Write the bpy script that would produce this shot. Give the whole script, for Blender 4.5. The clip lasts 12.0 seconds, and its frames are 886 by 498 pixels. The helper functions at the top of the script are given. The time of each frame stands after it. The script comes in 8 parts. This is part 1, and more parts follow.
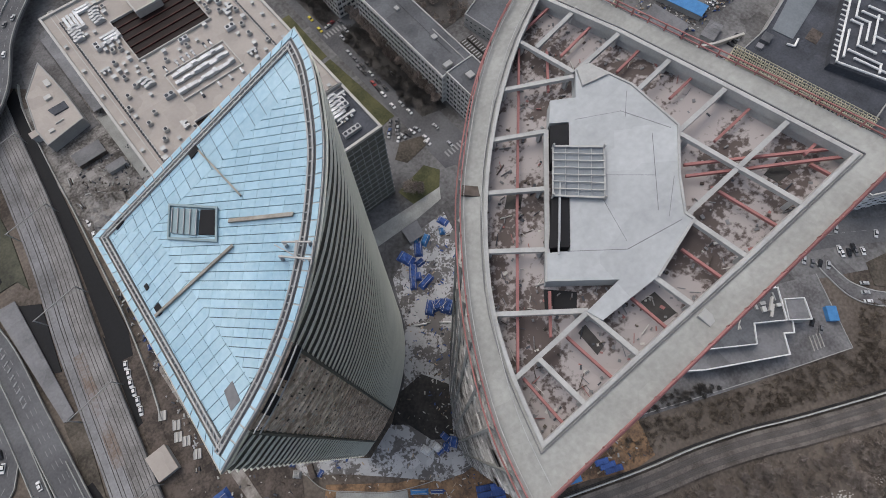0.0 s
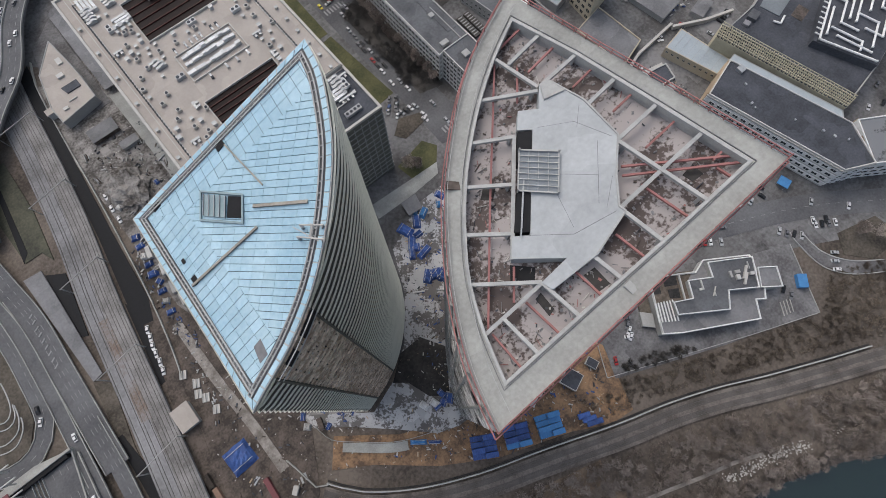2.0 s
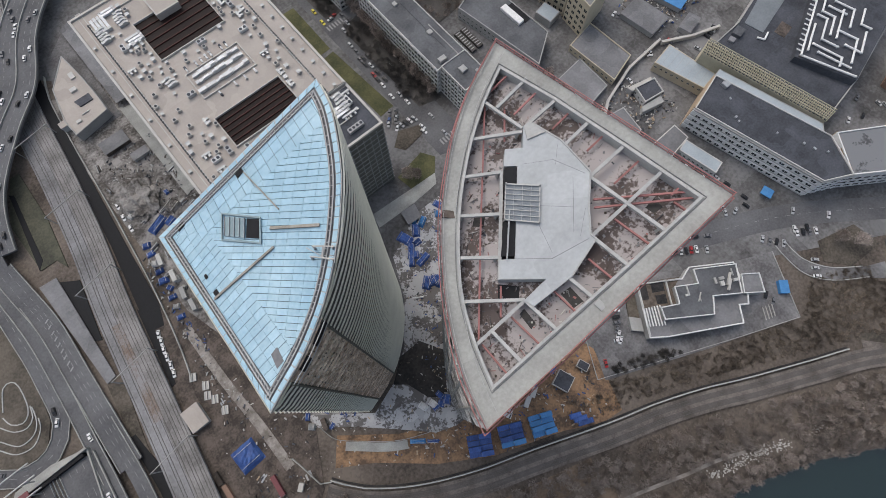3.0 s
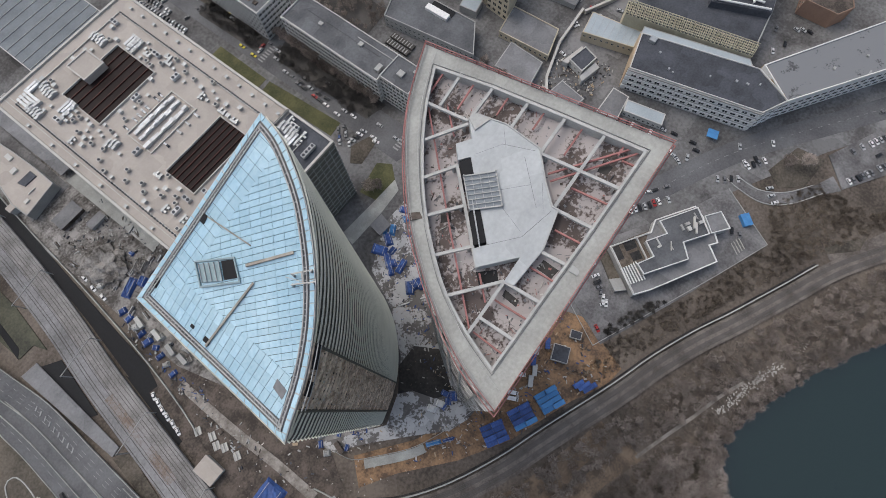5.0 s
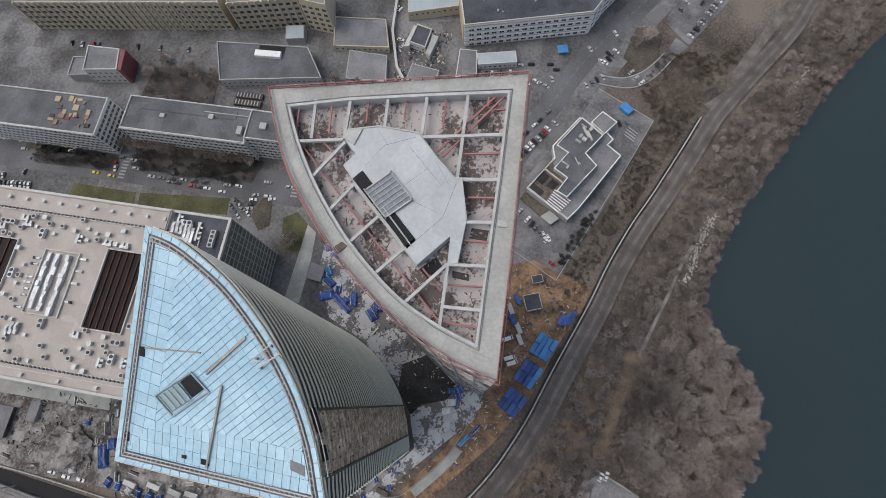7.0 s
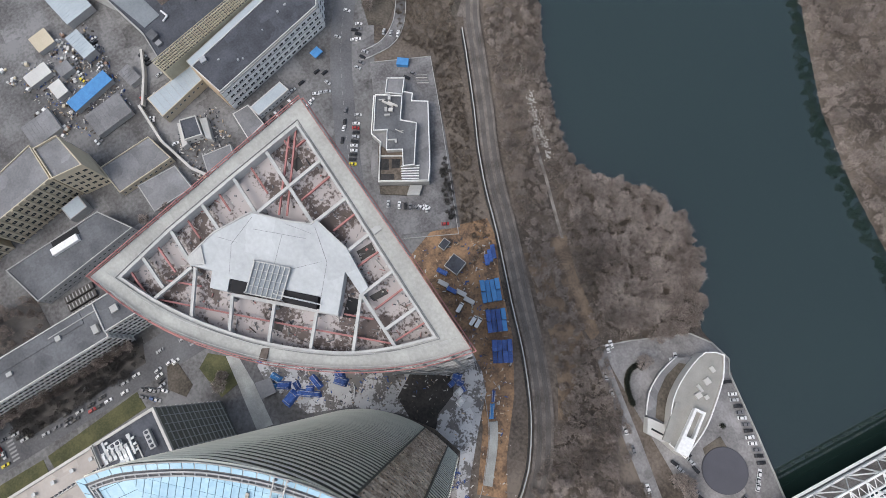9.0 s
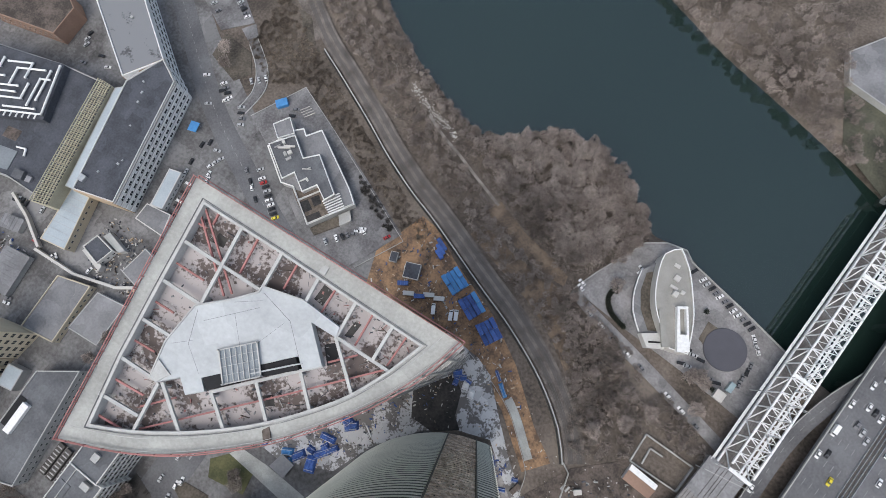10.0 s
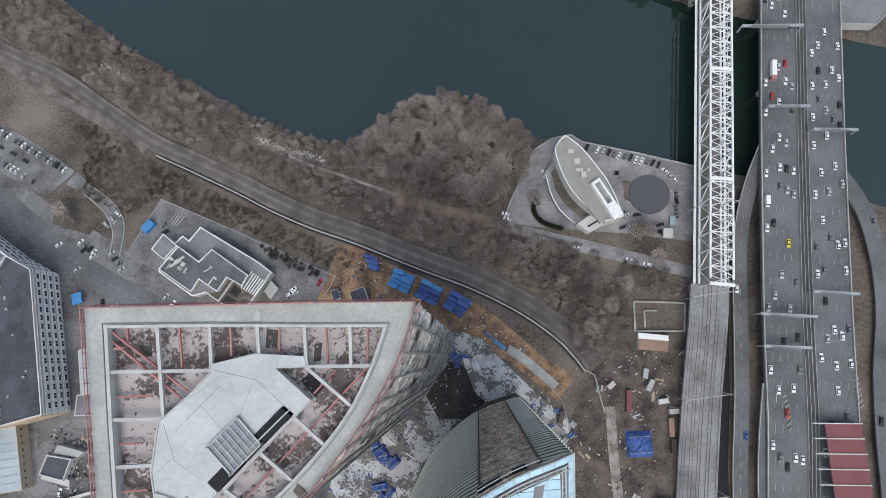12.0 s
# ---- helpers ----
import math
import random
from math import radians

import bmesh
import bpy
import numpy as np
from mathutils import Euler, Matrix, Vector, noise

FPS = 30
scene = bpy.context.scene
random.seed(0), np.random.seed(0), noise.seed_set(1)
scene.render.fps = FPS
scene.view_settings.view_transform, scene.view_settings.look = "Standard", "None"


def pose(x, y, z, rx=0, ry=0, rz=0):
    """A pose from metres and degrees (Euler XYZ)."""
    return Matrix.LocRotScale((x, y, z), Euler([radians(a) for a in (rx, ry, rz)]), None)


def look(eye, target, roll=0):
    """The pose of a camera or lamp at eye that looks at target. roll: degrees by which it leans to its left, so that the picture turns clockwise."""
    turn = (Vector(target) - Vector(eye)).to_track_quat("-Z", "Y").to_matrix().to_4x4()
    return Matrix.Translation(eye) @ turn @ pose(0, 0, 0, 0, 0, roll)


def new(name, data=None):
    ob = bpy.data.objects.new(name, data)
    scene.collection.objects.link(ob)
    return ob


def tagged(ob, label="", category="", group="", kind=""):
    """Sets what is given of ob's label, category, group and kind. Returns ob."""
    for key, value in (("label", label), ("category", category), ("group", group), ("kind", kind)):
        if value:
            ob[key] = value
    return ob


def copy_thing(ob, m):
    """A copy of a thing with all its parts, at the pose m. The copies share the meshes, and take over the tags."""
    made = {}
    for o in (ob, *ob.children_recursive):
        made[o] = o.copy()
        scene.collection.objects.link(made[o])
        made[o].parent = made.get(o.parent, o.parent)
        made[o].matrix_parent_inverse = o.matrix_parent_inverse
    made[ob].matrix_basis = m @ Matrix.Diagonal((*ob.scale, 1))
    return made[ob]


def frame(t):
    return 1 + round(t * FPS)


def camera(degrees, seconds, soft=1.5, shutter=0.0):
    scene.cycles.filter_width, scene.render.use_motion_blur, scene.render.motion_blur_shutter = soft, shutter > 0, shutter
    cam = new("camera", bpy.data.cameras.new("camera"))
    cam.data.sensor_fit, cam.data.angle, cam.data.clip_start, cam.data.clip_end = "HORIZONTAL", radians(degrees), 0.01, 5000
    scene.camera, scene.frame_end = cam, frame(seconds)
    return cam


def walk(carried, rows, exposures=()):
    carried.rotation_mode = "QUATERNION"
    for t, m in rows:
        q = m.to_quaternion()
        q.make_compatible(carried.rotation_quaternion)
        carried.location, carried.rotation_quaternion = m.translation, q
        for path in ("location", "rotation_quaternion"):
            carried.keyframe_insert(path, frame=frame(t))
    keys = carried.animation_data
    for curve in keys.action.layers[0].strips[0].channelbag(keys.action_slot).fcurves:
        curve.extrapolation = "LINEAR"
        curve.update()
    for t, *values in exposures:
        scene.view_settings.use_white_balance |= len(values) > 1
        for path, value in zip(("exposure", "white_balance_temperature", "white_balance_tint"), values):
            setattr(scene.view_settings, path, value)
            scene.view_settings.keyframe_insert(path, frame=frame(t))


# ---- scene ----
cam = camera(80.7, 12.0, soft=0.88)
PATH = [
    (0, -8.81, -1.74, 254.06, 20.78, 0.26, 139.82),
    (0.5, -9.11, -1.68, 256.29, 20.79, 0.30, 139.79),
    (1, -9.10, -1.31, 258.68, 19.86, 0.22, 139.77),
    (1.5, -8.75, 0.55, 264.39, 17.16, 0.33, 139.78),
    (2, -8.28, 2.52, 271.49, 17.16, 0.41, 139.75),
    (2.5, -8.33, 3.31, 278.13, 17.20, 0.36, 139.68),
    (3, -8.63, 2.93, 285.00, 17.23, 0.30, 139.67),
    (3.2, -8.76, 2.88, 285.87, 17.33, 0.28, 139.73),
    (4.8, -8.31, 4.12, 287.94, 17.14, 1.31, 129.48),
    (5, -7.70, 4.37, 288.10, 17.24, 1.30, 127.47),
    (5.5, -7.57, 4.89, 288.38, 17.13, 1.59, 123.28),
    (6, -7.33, 5.28, 288.89, 17.29, 2.07, 116.65),
    (6.5, -7.20, 5.58, 288.96, 16.93, 2.50, 109.25),
    (7, -7.25, 5.92, 289.56, 16.41, 2.98, 99.35),
    (7.2, -7.36, 6.17, 289.67, 16.17, 3.15, 95.34),
    (8.8, -6.94, 8.07, 291.33, 13.96, 3.64, 61.26),
    (9, -6.90, 8.09, 291.17, 13.81, 3.65, 57.73),
    (9.5, -6.62, 8.19, 291.52, 13.35, 3.62, 48.37),
    (10, -6.87, 8.15, 291.32, 12.58, 3.58, 33.93),
    (10.5, -5.87, 7.79, 291.71, 11.95, 3.59, 21.67),
    (11, -3.70, 5.98, 291.05, 11.50, 3.63, 10.11),
    (11.5, -1.66, 3.35, 290.67, 11.27, 3.65, 2.65),
    (12, 0.00, 0.00, 290.00, 11.39, 3.70, 0.00),
]
walk(cam, [(t, pose(x, y, z, rx, ry, rz)) for t, x, y, z, rx, ry, rz in PATH], exposures=[(0.0, 0.17, 6560, 9), (3.2, 0.26, 6560, 8.5), (7.2, 0.31, 6520, 8), (8.8, 0.65, 6460, 8), (10.3, 0.62, 6360, 7), (12.0, 0.52, 6250, 6)])

# ---- world and light: a grey overcast day ----
world = bpy.data.worlds.new("sky")
scene.world = world
world.use_nodes = True
wn = world.node_tree
sky = wn.nodes.new("ShaderNodeTexSky")
sky.sky_type, sky.sun_disc = "NISHITA", False
sky.sun_elevation, sky.sun_rotation = radians(56), radians(182)
sky.air_density, sky.dust_density, sky.ozone_density = 1.0, 4.0, 1.0
grey = wn.nodes.new("ShaderNodeHueSaturation")
grey.inputs["Saturation"].default_value = 0.75
wn.links.new(sky.outputs[0], grey.inputs["Color"])
wn.links.new(grey.outputs[0], wn.nodes["Background"].inputs["Color"])
wn.nodes["Background"].inputs["Strength"].default_value = 0.15
sun_data = bpy.data.lights.new("sun", "SUN")
sun_data.energy, sun_data.angle, sun_data.color = 0.6, radians(80), (1.0, 0.99, 0.97)
sun = new("sun", sun_data)
sun.matrix_world = look((0, 0, 500), (0.02 * 300, 0.559 * 300, 500 - 0.829 * 300))


# ---- materials ----
def material(name, base, second=None, rough=0.8, metal=0.0, scale=0.3, fine=4.0, bump=0.0, spread=0.5, random=0.0, centre=0.5, island=0.0, spec=0.3, cells=0.0, cell_scale=0.09):
    """A surface whose colour wanders between two tones at a large and a fine scale, with relief of the fine grain."""
    m = bpy.data.materials.new(name)
    m.use_nodes = True
    t, n = m.node_tree, m.node_tree.nodes
    p = n["Principled BSDF"]
    p.inputs["Roughness"].default_value = rough
    p.inputs["Metallic"].default_value = metal
    p.inputs["Specular IOR Level"].default_value = spec
    second = second or tuple(c * 0.6 for c in base)
    a, b = n.new("ShaderNodeTexNoise"), n.new("ShaderNodeTexNoise")
    a.inputs["Scale"].default_value, b.inputs["Scale"].default_value = scale, fine
    a.inputs["Detail"].default_value, b.inputs["Detail"].default_value = 6, 4
    geo = n.new("ShaderNodeNewGeometry")
    src = geo.outputs["Position"]
    t.links.new(src, a.inputs["Vector"])
    t.links.new(src, b.inputs["Vector"])
    mixv = n.new("ShaderNodeMath")
    mixv.operation = "MULTIPLY_ADD"
    mixv.inputs[1].default_value, mixv.inputs[2].default_value = 0.35, 0.0
    t.links.new(b.outputs["Fac"], mixv.inputs[0])
    add = n.new("ShaderNodeMath")
    add.operation = "MULTIPLY_ADD"
    add.inputs[1].default_value = 0.65
    t.links.new(a.outputs["Fac"], add.inputs[0])
    t.links.new(mixv.outputs[0], add.inputs[2])
    ramp = n.new("ShaderNodeValToRGB")
    ramp.color_ramp.elements[0].position = centre - spread * 0.35
    ramp.color_ramp.elements[1].position = centre + spread * 0.35
    ramp.color_ramp.elements[0].color, ramp.color_ramp.elements[1].color = (*second, 1), (*base, 1)
    t.links.new(add.outputs[0], ramp.inputs[0])
    out = ramp.outputs[0]
    for amount, node, socket in ((random, "ShaderNodeObjectInfo", "Random"), (island, "ShaderNodeNewGeometry", "Random Per Island")):
        if amount:
            src_node, hsv, rng = n.new(node), n.new("ShaderNodeHueSaturation"), n.new("ShaderNodeMapRange")
            rng.inputs[3].default_value, rng.inputs[4].default_value = 1 - amount, 1 + amount
            t.links.new(src_node.outputs[socket], rng.inputs[0])
            t.links.new(rng.outputs[0], hsv.inputs["Value"])
            t.links.new(out, hsv.inputs["Color"])
            out = hsv.outputs[0]
    if cells:
        vor, hsv, rng = n.new("ShaderNodeTexVoronoi"), n.new("ShaderNodeHueSaturation"), n.new("ShaderNodeMapRange")
        vor.distance, vor.inputs["Scale"].default_value = "CHEBYCHEV", cell_scale
        sep = n.new("ShaderNodeSeparateColor")
        t.links.new(src, vor.inputs["Vector"])
        t.links.new(vor.outputs["Color"], sep.inputs[0])
        rng.inputs[3].default_value, rng.inputs[4].default_value = 1 - cells, 1 + cells
        t.links.new(sep.outputs[0], rng.inputs[0])
        t.links.new(rng.outputs[0], hsv.inputs["Value"])
        t.links.new(out, hsv.inputs["Color"])
        out = hsv.outputs[0]
    t.links.new(out, p.inputs["Base Color"])
    if bump:
        bm_node = n.new("ShaderNodeBump")
        bm_node.inputs["Strength"].default_value, bm_node.inputs["Distance"].default_value = bump, 0.3
        t.links.new(b.outputs["Fac"], bm_node.inputs["Height"])
        t.links.new(bm_node.outputs[0], p.inputs["Normal"])
    return m


def plain(name, base, rough=0.6, metal=0.0, random=0.0):
    return material(name, base, tuple(c * 0.75 for c in base), rough, metal, 0.8, 6.0, 0.0, 0.6, random)


SOIL = material("winter_soil", (0.165, 0.138, 0.116), (0.052, 0.043, 0.036), 0.95, 0, 0.03, 0.6, 0.5, 0.34)
ASPHALT = material("asphalt", (0.18, 0.178, 0.18), (0.075, 0.072, 0.071), 0.9, 0, 0.04, 0.5, 0.0, 0.3, cells=0.2, cell_scale=0.06)
ROADTOP = material("worn_roadway", (0.148, 0.149, 0.156), (0.078, 0.078, 0.083), 0.85, 0, 0.05, 0.9, 0, 0.45)
QUAYPAVE = material("quay_paving", (0.27, 0.262, 0.262), (0.135, 0.13, 0.13), 0.9, 0, 0.09, 0.9, 0, 0.4, cells=0.14, cell_scale=0.14)
LOTGREY = material("pale_lot_asphalt", (0.2, 0.196, 0.2), (0.085, 0.082, 0.083), 0.9, 0, 0.07, 0.8, 0, 0.36, cells=0.12, cell_scale=0.12)
YARD = material("dusty_yard", (0.27, 0.257, 0.245), (0.07, 0.063, 0.058), 0.95, 0, 0.09, 0.7, 0.1, 0.25, cells=0.2, cell_scale=0.2)
CLAY = material("orange_clay", (0.31, 0.192, 0.11), (0.105, 0.073, 0.053), 0.95, 0, 0.12, 0.9, 0.2, 0.28)
SLABYARD = material("wet_concrete_yard", (0.42, 0.42, 0.425), (0.13, 0.122, 0.118), 0.7, 0, 0.11, 0.9, 0.0, 0.06, centre=0.495, cells=0.16, cell_scale=0.16)
LAWN = material("winter_lawn", (0.118, 0.116, 0.056), (0.056, 0.06, 0.03), 0.95, 0, 0.09, 1.0, 0.2, 0.35)
SCRUB = material("scrub_floor", (0.135, 0.117, 0.096), (0.045, 0.039, 0.032), 0.95, 0, 0.06, 0.8, 0.4, 0.34)
RAILBED = material("railway_ballast", (0.2, 0.186, 0.176), (0.085, 0.077, 0.072), 0.95, 0, 0.09, 1.2, 0.3, 0.3)
RAILIRON = plain("dull_rail_iron", (0.11, 0.1, 0.095), 0.6)
WATER = material("river_water", (0.0135, 0.027, 0.0225), (0.01, 0.021, 0.018), 0.06, 0, 0.012, 0.2, 0.0, 0.8, spec=1.0)
CONCRETE = material("pale_concrete", (0.405, 0.41, 0.388), (0.22, 0.218, 0.205), 0.85, 0, 0.12, 1.6, 0.1, 0.6, cells=0.05, cell_scale=0.25)
COREWHITE = material("white_core_slab", (0.46, 0.48, 0.49), (0.28, 0.29, 0.298), 0.8, 0, 0.1, 1.2, 0.1, 0.7, centre=0.44, cells=0.06, cell_scale=0.14)
WETFLOOR = material("puddled_floor", (0.325, 0.296, 0.29), (0.078, 0.06, 0.055), 0.6, 0, 0.12, 1.4, 0, 0.08, centre=0.47, cells=0.1, cell_scale=0.12)
REDSTEEL = plain("red_oxide_steel", (0.37, 0.17, 0.16), 0.75, 0.0, 0.2)
WHITEBEAM = material("white_beam", (0.47, 0.47, 0.46), (0.3, 0.3, 0.29), 0.7, 0, 0.4, 3.0, 0, 0.7)
SEAM = plain("dark_glazing_seam", (0.1, 0.125, 0.145), 0.6)
TAN = material("weathered_tan_board", (0.38, 0.355, 0.31), (0.24, 0.22, 0.19), 0.85, 0, 0.3, 2, 0, 0.5)
# near-black colour that mostly stands for shade inside openings and gaps
DARK = plain("near_black", (0.02, 0.02, 0.022), 0.9)
STEEL = material("galvanised_steel", (0.42, 0.44, 0.45), (0.27, 0.28, 0.29), 0.5, 0.35, 0.5, 4, 0, 0.8)
# blue base; its paler and deeper tones paint uneven sky reflections on panes
ROOFGLASS = material("sky_toned_roof_glass", (0.45, 0.62, 0.7), (0.31, 0.48, 0.585), 0.14, 0.0, 0.06, 0.9, 0, 0.4, random=0.07, spec=0.5)
FIN = material("olive_grey_fin", (0.84, 0.835, 0.72), (0.64, 0.635, 0.54), 0.55, 0.0, 0.1, 2.0, 0, 0.8)
FACADEGLASS = material("dark_facade_glass", (0.15, 0.155, 0.135), (0.085, 0.09, 0.075), 0.4, 0.0, 0.2, 2, 0, 0.8, spec=0.4)
BROWNFLOOR = material("raw_floor_edge", (0.72, 0.61, 0.5), (0.37, 0.28, 0.21), 0.9, 0, 0.3, 1.4, 0, 0.3, cells=0.3, cell_scale=0.8)
BEIGEROOF = material("beige_roof_felt", (0.42, 0.38, 0.345), (0.33, 0.298, 0.27), 0.9, 0, 0.08, 0.8, 0, 0.7, cells=0.07, cell_scale=0.1)
PALEBAND = material("pale_parapet", (0.5, 0.485, 0.455), (0.38, 0.365, 0.345), 0.8, 0, 0.2, 2, 0, 0.7)
BITUMEN = material("bitumen_roof", (0.085, 0.09, 0.105), (0.035, 0.038, 0.046), 0.85, 0, 0.08, 0.8, 0, 0.5, cells=0.16, cell_scale=0.1)
GREYROOF = material("grey_roof", (0.23, 0.23, 0.237), (0.12, 0.12, 0.125), 0.85, 0, 0.07, 0.8, 0, 0.6, cells=0.14, cell_scale=0.1)
SPOTROOF = material("stained_grey_roof", (0.185, 0.19, 0.2), (0.075, 0.076, 0.08), 0.85, 0, 0.12, 0.8, 0, 0.1, centre=0.38)
BLUEROOF = material("pale_blue_sheet_roof", (0.4, 0.45, 0.48), (0.28, 0.32, 0.35), 0.6, 0, 0.1, 1, 0, 0.7)
WHITEWALL = material("white_panel_wall", (0.55, 0.55, 0.53), (0.4, 0.39, 0.375), 0.85, 0, 0.1, 1, 0, 0.7)
GREYWALL = material("grey_panel_wall", (0.4, 0.4, 0.39), (0.27, 0.27, 0.26), 0.85, 0, 0.1, 1, 0, 0.7)
CREAMWALL = material("cream_wall", (0.52, 0.46, 0.35), (0.4, 0.35, 0.265), 0.85, 0, 0.1, 1, 0, 0.7)
BROWNWALL = material("tan_render_wall", (0.42, 0.33, 0.23), (0.34, 0.26, 0.18), 0.85, 0, 0.1, 1, 0, 0.7)
BRICK = material("old_brick_wall", (0.3, 0.2, 0.15), (0.2, 0.13, 0.1), 0.9, 0, 0.1, 1, 0, 0.7)
PANE = plain("window_pane", (0.045, 0.05, 0.055), 0.2)
WHITEPAINT = plain("white_paint", (0.78, 0.78, 0.77), 0.6)
LINEPAINT = plain("worn_road_paint", (0.32, 0.32, 0.32), 0.8)
REDROOF = material("dark_red_sheet", (0.2, 0.075, 0.08), (0.14, 0.05, 0.055), 0.7, 0, 0.1, 1, 0, 0.7)
MAROON = material("maroon_louvre", (0.014, 0.007, 0.007), (0.008, 0.004, 0.004), 0.6, 0, 0.1, 1, 0, 0.7, spec=0.15)
MAROONBAR = material("maroon_bar", (0.075, 0.024, 0.02), (0.03, 0.011, 0.01), 0.6, 0, 0.2, 1, 0, 0.4, spec=0.2)
BLUETARP = material("blue_tarpaulin", (0.06, 0.13, 0.36), (0.025, 0.05, 0.17), 0.5, 0, 0.4, 2, 0.3, 0.6, random=0.3)
BRIGHTBLUE = material("bright_blue_sheet", (0.08, 0.26, 0.52), (0.05, 0.17, 0.38), 0.5, 0, 0.4, 2, 0.2, 0.7, random=0.12)
TWIG = material("bare_twigs", (0.4, 0.345, 0.312), (0.17, 0.141, 0.125), 0.95, 0, 0.05, 0.5, 0, 0.34, random=0.22, island=0.35)
WALLGLASS = material("olive_curtain_wall", (0.15, 0.155, 0.128), (0.08, 0.083, 0.068), 0.45, 0.0, 0.08, 1.5, 0, 0.6, spec=0.4, cells=0.15, cell_scale=0.25)
TRACKROAD = material("oily_track_slab", (0.26, 0.26, 0.267), (0.135, 0.133, 0.134), 0.9, 0, 0.05, 0.8, 0, 0.4)
GRATE = plain("blue_grey_grate", (0.2, 0.23, 0.26), 0.4)
# near-black mud tone that also stands for shade in pits and openings
MUDSHADE = material("wet_mud_and_shade", (0.04, 0.036, 0.034), (0.009, 0.009, 0.009), 0.5, 0, 0.1, 0.8, 0.3, 0.3)
NETTING = material("dirty_safety_net", (0.52, 0.51, 0.49), (0.16, 0.15, 0.14), 0.95, 0, 0.14, 0.9, 0.2, 0.3, cells=0.35, cell_scale=0.35)
TRACKBED = material("grey_track_ballast", (0.27, 0.262, 0.257), (0.13, 0.124, 0.12), 0.95, 0, 0.09, 1.2, 0.2, 0.35)
BANKBED = material("brown_bank_ballast", (0.178, 0.156, 0.141), (0.085, 0.073, 0.065), 0.95, 0, 0.12, 1.2, 0.3, 0.3)
DULLGLASS = material("dull_green_glass", (0.3, 0.38, 0.4), (0.2, 0.27, 0.29), 0.3, 0, 0.4, 2, 0, 0.6)
PALEDIRT = material("pale_trodden_dirt", (0.32, 0.295, 0.27), (0.15, 0.132, 0.117), 0.95, 0, 0.2, 1.0, 0.1, 0.34)
LEDGE = material("olive_ledge", (0.13, 0.133, 0.11), (0.08, 0.082, 0.068), 0.6, 0, 0.1, 1.5, 0, 0.6)
RAWLEDGE = material("raw_brown_ledge", (0.6, 0.5, 0.41), (0.3, 0.225, 0.175), 0.9, 0, 0.2, 1.0, 0, 0.35)
HEDGE = material("dark_evergreen", (0.035, 0.042, 0.03), (0.018, 0.022, 0.016), 0.9, 0, 0.3, 2, 0, 0.6, island=0.3)
MIDBRUSH = material("grey_brown_brush", (0.35, 0.302, 0.27), (0.15, 0.127, 0.113), 0.95, 0, 0.05, 0.5, 0, 0.34, island=0.35)
TRACKTIE = material("worn_sleeper_track", (0.13, 0.118, 0.109), (0.066, 0.059, 0.054), 0.95, 0, 0.12, 1.6, 0.2, 0.4)
EARTH = material("damp_brown_earth", (0.2, 0.15, 0.108), (0.085, 0.066, 0.052), 0.95, 0, 0.12, 0.9, 0.2, 0.3)
YELLOWWALL = material("yellow_scaffold_boards", (0.47, 0.44, 0.33), (0.32, 0.295, 0.22), 0.8, 0, 0.2, 2, 0, 0.6)
BRUSH = material("dark_brush", (0.27, 0.226, 0.198), (0.115, 0.094, 0.081), 0.95, 0, 0.04, 0.5, 0, 0.34, island=0.35)
DRYGRASS = material("dry_grass", (0.205, 0.17, 0.137), (0.08, 0.065, 0.053), 0.95, 0, 0.04, 0.5, 0, 0.3, island=0.35)
SILVER = material("silver_duct_cladding", (0.6, 0.615, 0.63), (0.42, 0.435, 0.45), 0.45, 0.1, 0.4, 3, 0, 0.5, random=0.15)
ROOFSLATE = material("blue_grey_roof_felt", (0.2, 0.22, 0.235), (0.13, 0.145, 0.158), 0.85, 0, 0.08, 0.8, 0, 0.5)
STAINED = material("rust_stained_track", (0.25, 0.245, 0.247), (0.165, 0.125, 0.1), 0.95, 0, 0.08, 0.9, 0, 0.3)
VERGE = material("dull_green_verge", (0.1, 0.1, 0.072), (0.045, 0.045, 0.036), 0.95, 0, 0.07, 0.8, 0.3, 0.35)
DULLWHITE = material("dull_white_casing", (0.5, 0.505, 0.51), (0.33, 0.335, 0.34), 0.6, 0.1, 0.5, 3, 0, 0.6, random=0.25)
DARKROOF = material("dark_grey_roof_felt", (0.135, 0.14, 0.15), (0.07, 0.072, 0.078), 0.85, 0, 0.08, 0.8, 0, 0.5, cells=0.14, cell_scale=0.1)
TIEBED = material("dark_sleeper_track", (0.1, 0.093, 0.088), (0.05, 0.046, 0.043), 0.95, 0, 0.12, 1.6, 0.2, 0.4)
BARK = plain("bark", (0.09, 0.075, 0.065), 0.95)
RUST = material("rusty_ground", (0.13, 0.106, 0.091), (0.047, 0.039, 0.034), 0.95, 0, 0.12, 0.9, 0.1, 0.28)
SHIPROOF = material("weathered_deck", (0.32, 0.31, 0.285), (0.22, 0.215, 0.2), 0.85, 0, 0.15, 1.5, 0, 0.7)


# ---- mesh helpers ----
def part(name, bm, mat, parent=None, label=""):
    me = bpy.data.meshes.new(name)
    bm.to_mesh(me)
    bm.free()
    for one in mat if isinstance(mat, (list, tuple)) else (mat,):
        me.materials.append(one)
    ob = new(name, me)
    if parent:
        ob.parent = parent
    if label:
        ob["label"] = label
    return ob


def again(name, me, parent, m):
    ob = new(name, me)
    ob.parent = parent
    ob.matrix_basis = m
    return ob


